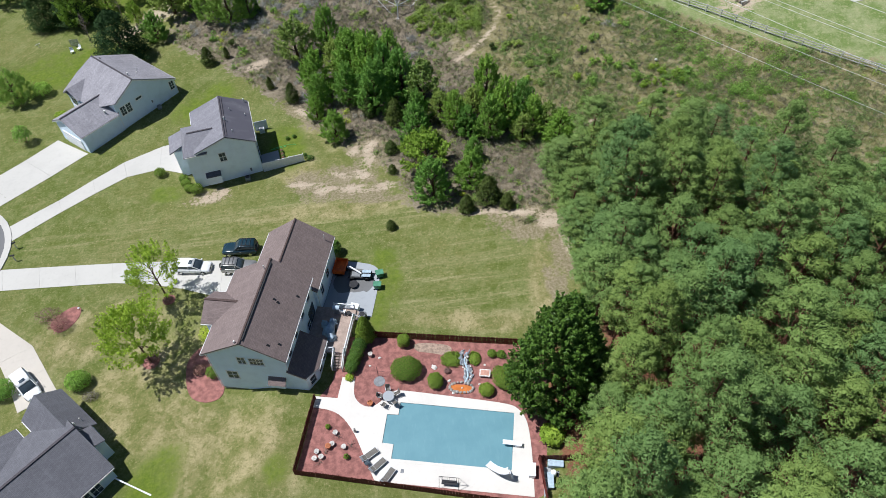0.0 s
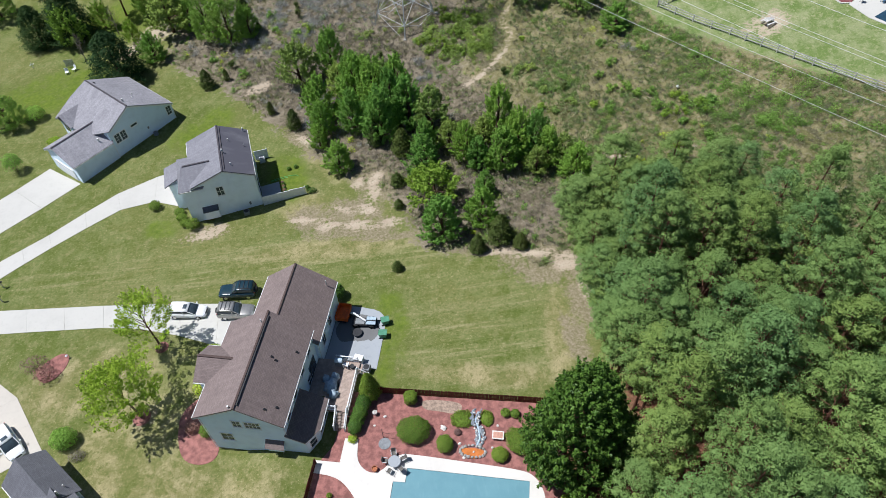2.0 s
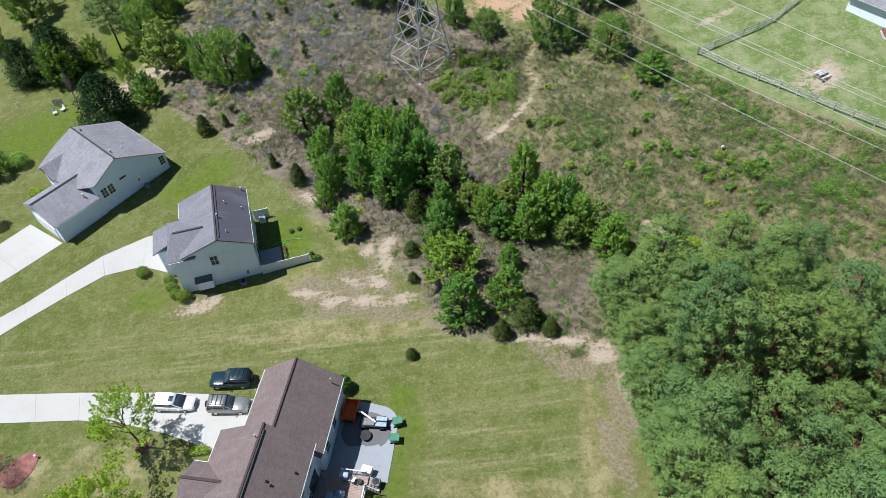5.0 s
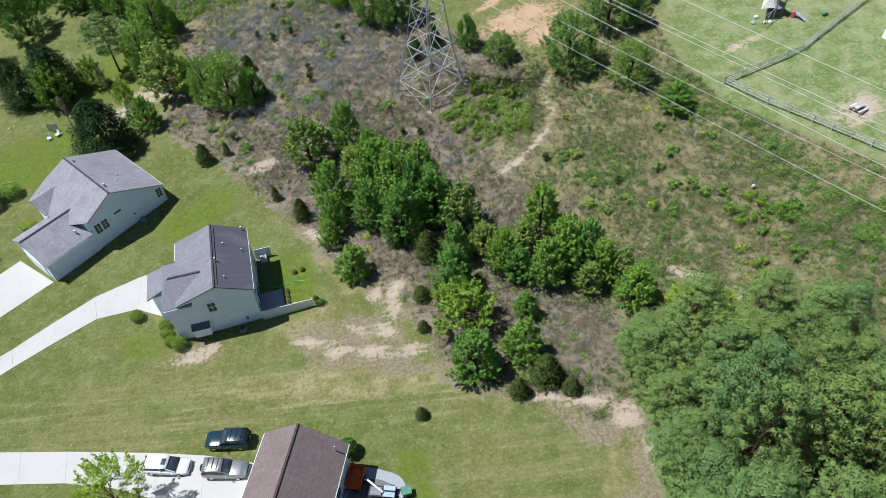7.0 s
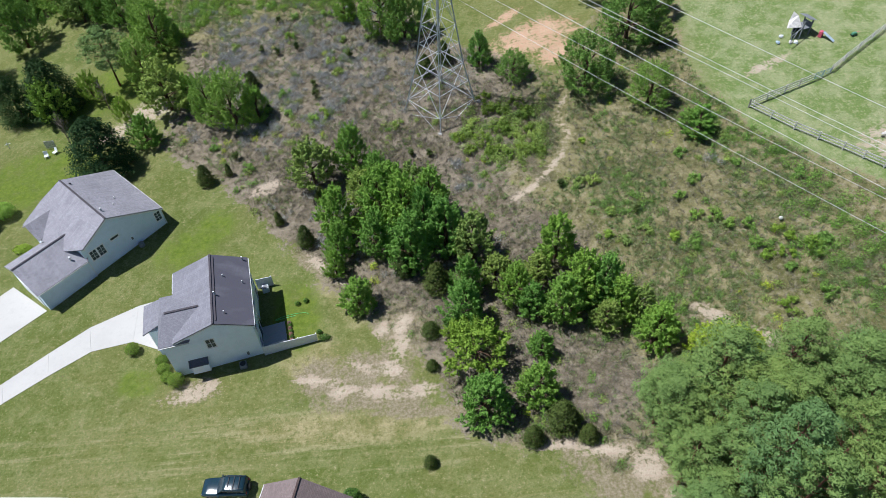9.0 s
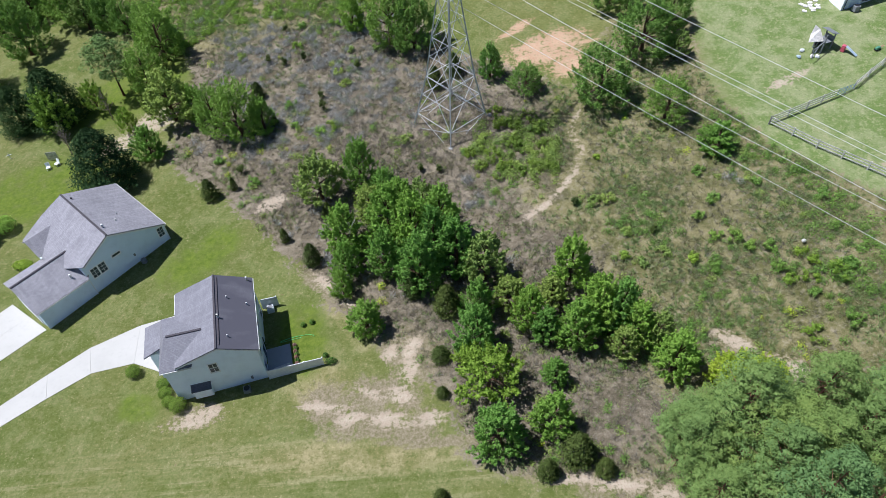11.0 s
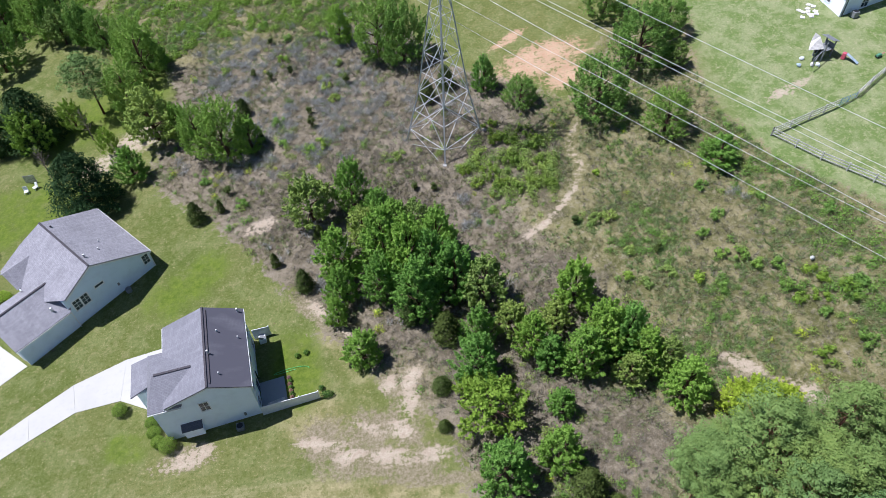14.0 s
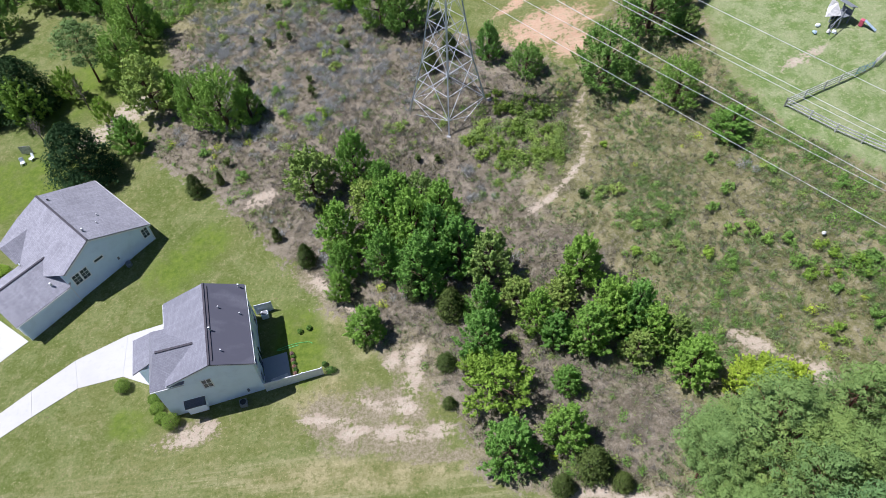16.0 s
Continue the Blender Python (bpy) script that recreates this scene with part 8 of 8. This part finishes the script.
mc = thing("boom_machine", "compact machine with a white boom and grey panels", "machine", on_land(-4.9, 50.0, -10, 0.05))
part("chassis", box(-1.6, 1.3, -0.55, 0.55, 0.3, 0.5, 0.03), M["dark"], mc)
part("boom", beam((-1.5, 0.75, 1.0), (0.1, -0.25, 0.95), 0.16, 0.16), M["white"], mc)
part("boom", beam((-1.5, 0.75, 1.0), (-1.9, 0.95, 0.7), 0.13, 0.13), M["white"], mc)
part("platform", box(-1.2, -0.1, -0.45, 0.35, 0.5, 0.6, 0.02), M["grey_paint"], mc)
for y in (-0.36, 0.28):
    part("cover_panel", box(0.1, 1.25, y - 0.24, y + 0.24, 0.72, 0.82, 0.04), M["tarp"], mc, "pale grey-blue cover panel")
part("engine", box(0.2, 1.2, -0.5, 0.5, 0.5, 0.72, 0.04), M["dark"], mc)
for x in (-1.1, 0.8):
    for y in (-0.62, 0.62):
        part("wheel", tube([(x, y - 0.1, 0.28), (x, y + 0.1, 0.28)], 0.28, 12), M["rubber"], mc)
for x, y in ((-1.7, 1.0), (-1.0, 0.75), (1.55, -0.6), (1.6, 0.5)):
    part("outrigger", beam((x * 0.8, y * 0.6, 0.4), (x * 1.12, y * 1.1, 0.02), 0.1), M["dark"], mc)
for x, y, r in ((-2.6, 49.75, 8), (-2.95, 47.95, -6)):
    b = thing("wheeled_bin", "green plastic wheeled bin with a flat lid", "bin", on_land(x, y, r), group="green bins")
    bm = bmesh.new()
    vs = [bm.verts.new((sx * a, sy * c, z)) for z, a, c in ((0.1, 0.34, 0.3), (0.8, 0.46, 0.38)) for sx, sy in ((-1, -1), (1, -1), (1, 1), (-1, 1))]
    for q in ((3, 2, 1, 0), (4, 5, 6, 7), (0, 1, 5, 4), (1, 2, 6, 5), (2, 3, 7, 6), (3, 0, 4, 7)):
        bm.faces.new([vs[i] for i in q])
    part("body", bm, M["bin_green"], b)
    part("lid", box(-0.5, 0.48, -0.41, 0.41, 0.8, 0.86, 0.02), M["bin_green"], b)
    part("handle", tube([(-0.52, -0.3, 0.8), (-0.52, 0.3, 0.8)], 0.02, 6), M["dark"], b)
    for s in (-0.34, 0.34):
        part("wheel", tube([(-0.4, s - 0.03, 0.12), (-0.4, s + 0.03, 0.12)], 0.12, 10), M["rubber"], b)
fr = thing("fire_bowl", "round black fire bowl on the patio", "fire pit", on_land(-5.95, 48.75, 0, 0.056))
part("bowl", lathe([(0.2, 0), (0.45, 0.18), (0.55, 0.34), (0.58, 0.36), (0.5, 0.34), (0.3, 0.2)], 16), M["dark"], fr)
ac = thing("cooler_box", "white chest cooler on the patio", "cooler", at_house(13.05, 11.25, gz(-6, 44) + 0.05, -8))
part("body", box(-0.5, 0.5, -0.35, 0.35, 0, 0.75, 0.03), M["white"], ac)
part("lid", box(-0.53, 0.53, -0.38, 0.38, 0.75, 0.83, 0.02), M["white"], ac)
wc = thing("garden_chair", "white plastic garden chair on the deck", "chair", at_house(12.1, 9.75, 1.0, 170))
part("seat", box(-0.25, 0.25, -0.25, 0.25, 0.4, 0.44, 0.01), M["white"], wc)
part("backrest", add_box(bmesh.new(), -0.25, 0.25, -0.02, 0.02, 0, 0.5, 0.01, pose(0, 0.25, 0.44, -12, 0, 0)), M["white"], wc)
for x in (-0.22, 0.22):
    for y in (-0.22, 0.22):
        part("leg", beam((x, y, 0.4), (x * 1.1, y * 1.1, 0), 0.04), M["white"], wc)
    part("armrest", beam((x * 1.15, -0.25, 0.62), (x * 1.15, 0.28, 0.62), 0.06, 0.03), M["white"], wc)
bt = thing("deck_tub", "round black tub beside the chair", "tub", at_house(12.75, 9.7, 1.0))
part("body", lathe([(0.2, 0), (0.26, 0.3), (0.28, 0.32), (0.23, 0.3), (0.2, 0.2)], 14), M["dark"], bt)
gr = thing("grill", "covered grey barbecue grill on the deck", "grill", at_house(11.3, 9.9, 1.0))
part("cabinet", box(-0.4, 0.4, -0.28, 0.28, 0, 0.85, 0.03), M["grey_paint"], gr)
part("hood", add_tube(bmesh.new(), [(-0.4, 0, 0.9), (0.4, 0, 0.9)], [0.28, 0.28], 12), M["tarp"], gr)
hu = thing("heat_pump", "grey heat pump unit beside the deck", "air conditioner", at_house(14.2, 10.1, gz(-5, 43) + 0.05, -6))
part("case", box(-0.4, 0.4, -0.4, 0.4, 0, 0.8, 0.03), M["grey_paint"], hu)
part("fan_grille", lathe([(0.32, 0.8), (0.33, 0.83), (0.1, 0.84)], 14), M["dark"], hu)


def covered_set():
    c = thing("covered_furniture", "deck furniture under crumpled pale blue covers", "covered furniture", at_house(11.0, 7.2, 1.0))
    for i, (x, y, rx, ry, h) in enumerate(((0, 0, 0.75, 0.95, 0.75), (-0.6, 0.7, 0.5, 0.45, 0.85), (0.5, -1.0, 0.5, 0.5, 0.8), (0.2, 1.1, 0.45, 0.4, 0.85))):
        bm = blob(rx, ry, h, i + 5, 0.22, 3, 2.2)
        for v in bm.verts:
            v.co.z = max(v.co.z, 0.0)
        part("cover", bm, M["tarp"], c, at=pose(x, y, 0), smooth=True)


covered_set()
ac2 = thing("air_conditioner", "grey air conditioner beside the white house", "air conditioner", WH @ pose(6.25, -1.0, -1.55))
part("case", box(-0.38, 0.38, -0.38, 0.38, 0, 0.8, 0.06), M["grey_paint"], ac2)
part("fan_grille", lathe([(0.32, 0.8), (0.33, 0.83), (0.08, 0.84)], 14), M["dark"], ac2)
ac3 = thing("air_conditioner", "pale grey air conditioner behind the white fence", "air conditioner", WH @ pose(9.7, 9.2, -1.3))
part("case", box(-0.4, 0.4, -0.4, 0.4, 0, 0.85, 0.05), M["white"], ac3)
part("fan_grille", lathe([(0.32, 0.85), (0.33, 0.88), (0.08, 0.89)], 14), M["grey_paint"], ac3)
ac4 = thing("air_conditioner", "round grey air conditioner by the grey house", "air conditioner", pose(-42.6, 87.76, 0, 0, 0, 48) @ pose(6.6, -0.7, -2.35))
part("case", lathe([(0.36, 0), (0.36, 0.75), (0.3, 0.8), (0.05, 0.8)], 14), M["grey_paint"], ac4)
gs = thing("garden_sofa", "pale outdoor sofa on the small patio", "sofa", WH @ pose(10.3, 0.55, -1.2, 0, 0, 8))
part("seat", box(-0.9, 0.9, -0.35, 0.35, 0.0, 0.42, 0.04), M["stone_white"], gs)
part("backrest", box(-0.9, 0.9, -0.4, -0.25, 0.42, 0.8, 0.04), M["stone_white"], gs)
for x, y in ((-15.6, 79.3), (-14.6, 79.6), (-12.7, 74.8)):
    put_shrub(x, y, 0.32, 0.32, 0.5, "leaf_holly", "small potted shrub on the lawn", 260)
put_shrub(-12.0, 73.9, 0.75, 0.45, 0.7, "leaf_holly", "low dark shrub at the fence end", 500)
for i in range(7):
    x, y, _ = WH @ Vector((11.9 + 0.1 * (i % 2), 0.7 + i * 0.42, 0))
    put_shrub(x, y, 0.24, 0.24, 0.4, "leaf_holly" if i % 2 else "leaf_plum", "potted plant along the small patio", 160)
hz = [(-16.6 + 2.4 * math.cos(a * 0.35) + 0.1 * a, 77.6 + 0.35 * math.sin(a * 0.5)) for a in range(14)]
tagged(part("garden_hose", tube([(x, y, gz(x, y) + 0.06) for x, y in hz], 0.03, 5), M["hose"]), "pale green garden hose lying on the lawn", "hose")
mb = thing("mailbox", "dark mailbox on a post by the kerb", "mailbox", on_land(-52.6, 63.6, 40), group="kerbside mailboxes")
part("post", box(-0.05, 0.05, -0.05, 0.05, -0.3, 1.0), M["rail_wood"], mb)
part("box", add_tube(bmesh.new(), [(-0.28, 0, 1.1), (0.28, 0, 1.1)], [0.12, 0.12], 10), M["dark"], mb)
copy_thing(mb, on_land(-52.0, 61.2, 10))
lp = thing("lawn_light", "white lawn lamp on the mulch bed", "lamp", on_land(-40.6, 50.9))
part("post", tube([(0, 0, 0), (0, 0, 0.5)], 0.03, 6), M["dark"], lp)
part("shade", lathe([(0.14, 0.5), (0.15, 0.55), (0.03, 0.65)], 10), M["white"], lp)

# lawn seats behind the grey house
fs = thing("fence_section", "short grey timber fence section on the lawn", "fence", on_land(-57.9, 116.0, 5))
for i in range(8):
    part("slat", box(-0.75 + i * 0.2, -0.6 + i * 0.2, -0.02, 0.02, 0.1, 1.5), M["rail_wood"], fs)
for z in (0.4, 1.2):
    part("rail", box(-0.8, 0.85, 0.02, 0.06, z, z + 0.09), M["rail_wood"], fs)
for x, y, r in ((-57.9, 113.8, 20), (-56.8, 114.5, -30)):
    c = thing("garden_chair", "white lawn chair on the grass", "chair", on_land(x, y, r), group="lawn chairs")
    part("seat", box(-0.3, 0.3, -0.3, 0.3, 0.35, 0.42, 0.02), M["white"], c)
    part("backrest", add_box(bmesh.new(), -0.3, 0.3, -0.03, 0.03, 0, 0.6, 0.01, pose(0, 0.3, 0.4, -15, 0, 0)), M["white"], c)
    for sx in (-0.26, 0.26):
        for sy in (-0.26, 0.26):
            part("leg", beam((sx, sy, 0.36), (sx * 1.1, sy * 1.1, 0), 0.05), M["white"], c)
cp = thing("lawn_cross", "small white crossed-stake ornament on the lawn", "ornament", on_land(-65.4, 117.6, 20))
part("stake", beam((0, 0, 0), (0, 0, 1.0), 0.07), M["white"], cp)
part("arm", beam((-0.45, 0, 0.65), (0.45, 0, 0.75), 0.07), M["white"], cp)

# ---------------------------------------------------------------- far lawn
ps = thing("play_set", "dark timber play tower with a canvas sail and ladder", "play set", on_land(54.9, 110.9, 20))
for x in (-0.75, 0.75):
    for y in (-0.7, 0.7):
        part("post", box(x - 0.07, x + 0.07, y - 0.07, y + 0.07, -0.3, 2.5), M["grey_paint"], ps)
for i in range(6):
    part("platform_board", box(-0.85, 0.85, -0.8 + i * 0.27, -0.56 + i * 0.27, 1.25, 1.32), M["grey_paint"], ps)
part("wall_panel", box(-0.8, 0.8, 0.72, 0.78, 0.1, 1.25), M["dark"], ps)
part("wall_panel", box(0.72, 0.78, -0.7, 0.7, 1.32, 1.9), M["grey_paint"], ps)
part("roof_panel", slab([(-0.2, -0.95, 2.75), (1.15, -0.95, 2.35), (1.15, 0.95, 2.35), (-0.2, 0.95, 2.75)], 0.05), M["grey_paint"], ps, "dark grey sloping roof panel")
part("ladder", beam((-0.85, -0.4, 1.25), (-1.7, -0.6, 0.0), 0.09), M["grey_paint"], ps)
part("ladder", beam((-0.85, 0.1, 1.25), (-1.7, -0.1, 0.0), 0.09), M["grey_paint"], ps)
part("sail", slab([(-0.75, -0.5, 1.5), (-0.75, 0.7, 2.7), (-1.2, 1.3, 3.1), (-1.7, 1.1, 2.0), (-2.6, 0.3, 1.4)], 0.02), M["stone_white"], ps, "pale stretched canvas sheet")
part("swing_beam", beam((-0.8, -0.7, 1.5), (-3.0, -1.2, 1.1), 0.09), M["grey_paint"], ps)
part("swing_leg", beam((-3.0, -1.2, 1.1), (-3.1, -1.6, 0), 0.08), M["grey_paint"], ps)
for i, (x, y) in enumerate(((52.4, 111.0), (53.2, 109.6), (51.6, 109.9), (53.8, 109.3))):
    tagged(part("toy", blob(0.35, 0.25, 0.22, i + 3, 0.25, 2), M[("white", "stone_white", "tarp", "white")[i]], at=on_land(x, y, i * 40, 0.15)), "pale plastic toy lying on the grass", "toy", group="lawn toys")
sl = thing("toy_slide", "toddler slide in faded blue and pink plastic", "slide", on_land(57.3, 109.4, -50))
part("chute", slab([(0.0, -0.25, 0.9), (0.0, 0.25, 0.9), (1.7, 0.25, 0.12), (1.7, -0.25, 0.12)], 0.05), M["tarp"], sl, "pale blue chute")
part("steps", box(-0.5, 0.0, -0.25, 0.25, 0, 0.9, 0.04), M["pink_plastic"], sl, "pink plastic steps")
rc = thing("ride_on_toy", "small green and red ride-on toy", "toy", on_land(61.2, 108.6, 15))
part("body", box(-0.35, 0.35, -0.2, 0.2, 0.12, 0.5, 0.06), M["bin_green"], rc)
part("handle", tube([(0.3, 0, 0.4), (0.8, 0, 0.55)], 0.04, 6), M["pink_plastic"], rc)
for s in (-0.25, 0.25):
    part("wheel", tube([(s, -0.24, 0.12), (s, 0.24, 0.12)], 0.12, 10), M["rubber"], rc)
pt = thing("picnic_table", "weathered picnic table on a patch of bare soil", "picnic table", on_land(57.9, 90.2, 25))
for i in range(5):
    part("top_board", box(-0.9, 0.9, -0.38 + i * 0.155, -0.24 + i * 0.155, 0.72, 0.76), M["rail_wood"], pt)
for s in (-0.7, 0.7):
    part("bench", box(-0.9, 0.9, s - 0.12, s + 0.12, 0.42, 0.46), M["rail_wood"], pt)
    for e in (-0.65, 0.65):
        part("leg", beam((e, s * 0.35, 0.72), (e, s, 0.0), 0.08), M["rail_wood"], pt)
for e in (-0.65, 0.65):
    part("cross_beam", box(e - 0.04, e + 0.04, -0.8, 0.8, 0.34, 0.42), M["rail_wood"], pt)
tagged(part("boulder", blob(0.3, 0.2, 0.2, 71, 0.2, 2), M["stone_white"], at=on_land(41.7, 81.1, 20, 0.45)), "pale boulder in the rough field", "stone")

# ---------------------------------------------------------------- power line
def tower():
    cx, cy = 4.0, 110.4
    z0 = gz(cx, cy) - 1.2
    t = thing("lattice_tower", "galvanised steel lattice power tower", "power tower", pose(cx, cy, 0, 0, 0, -5))
    zs = [z0, 5.4, 11.4, 17.2, 22.6, 27.2, 31.6, 36.0]
    hd = lambda z: 3.4 + 0.27 * (10.7 - z) if z < 10.7 else max(3.4 - 0.165 * (z - 10.7), 0.75)  # noqa: E731
    foot = lambda k, z: Vector((hd(z) * math.cos(k * math.pi / 2), hd(z) * math.sin(k * math.pi / 2), z))  # noqa: E731
    for k in range(4):
        zc = [z0 - 0.5] + zs[1:]
        for a, b in zip(zc, zc[1:]):
            part("leg", beam(foot(k, a), foot(k, b), 0.16 if a < 20 else 0.13), M["metal"], t)
        part("footing", lathe([(0.35, -0.6), (0.35, 0.0), (0.28, 0.06)], 10), M["found"], t, at=Matrix.Translation((foot(k, z0).x, foot(k, z0).y, gz(cx + foot(k, z0).x, cy + foot(k, z0).y))))
        for z in (5.4, 8.5, 11.4, 14.4, 17.2, 20.0, 22.6, 25.0, 27.2, 29.4, 31.6, 33.8):
            part("horizontal", beam(foot(k, z), foot(k + 1, z), 0.075 if z < 12 else 0.05), M["metal"], t)
        for a, b in zip(zs, zs[1:]):
            w = 0.062 if 5 < a < 17 else 0.05
            part("brace", beam(foot(k, a), foot(k + 1, b), w), M["metal"], t)
            part("brace", beam(foot(k + 1, a), foot(k, b), w), M["metal"], t)
    ax = Vector((0.77, 0.64, 0))
    for z, L in ((26.8, 4.2), (30.2, 4.8), (33.6, 4.2)):
        for s in (-1, 1):
            tip = ax * s * L + Vector((0, 0, z + 0.3))
            for k in range(4):
                part("arm", beam(foot(k, z + (0.9 if k % 2 else 0)), tip, 0.09), M["metal"], t)
            part("insulator", tube([tip, tip - Vector((0, 0, 1.3))], 0.07, 8), M["tarp"], t)
    part("peak", beam((0, 0, 35.5), (0, 0, 38.0), 0.16), M["metal"], t)
    part("sign", box(-0.25, 0.25, -0.02, 0.02, 0, 0.3), M["white"], t, "small blank white sign", at=pose(4.0, -1.2, 5.0, 0, 0, 40))


tower()


def wire(p, slope):
    """One conductor through p, falling by that slope along the line and sagging a little."""
    d = Vector((0.64, -0.77, 0))
    pts = []
    for i in range(31):
        s = -110 + 8 * i
        pts.append(Vector(p) + d * s + Vector((0, 0, slope * s + 0.00028 * s * s)))
    ob = part("power_line", tube(pts, 0.019, 5), M["wire"], smooth=True)
    tagged(ob, "thin grey overhead power conductor", "power line", group="overhead lines")


for p, sl in (((35, 77.9, 28.5), -0.062), ((35, 77.5, 25.5), -0.052), ((35, 76.6, 25.3), -0.052), ((35, 62.4, 28.0), -0.066), ((35, 78.8, 20.0), -0.032), ((35, 75.3, 18.5), -0.043)):
    wire(p, sl)

# loose paving by the far house
pv = thing("paving", "loose pale paving slabs beside the white house", "paving", on_land(56.8, 119.6, 25))
rng = random.Random(61)
for i in range(13):
    x, y = rng.uniform(-1.5, 1.7), rng.uniform(-0.9, 1.2)
    part("slab", box(-0.35, 0.35, -0.3, 0.3, -0.06, 0.05, 0.01), M["stone_white"], pv,
         at=pose(x, y, gz(56.8 + 0.9 * x - 0.42 * y, 119.6 + 0.42 * x + 0.9 * y) - gz(56.8, 119.6) + rng.uniform(0, 0.03), 0, 0, rng.uniform(0, 90)))
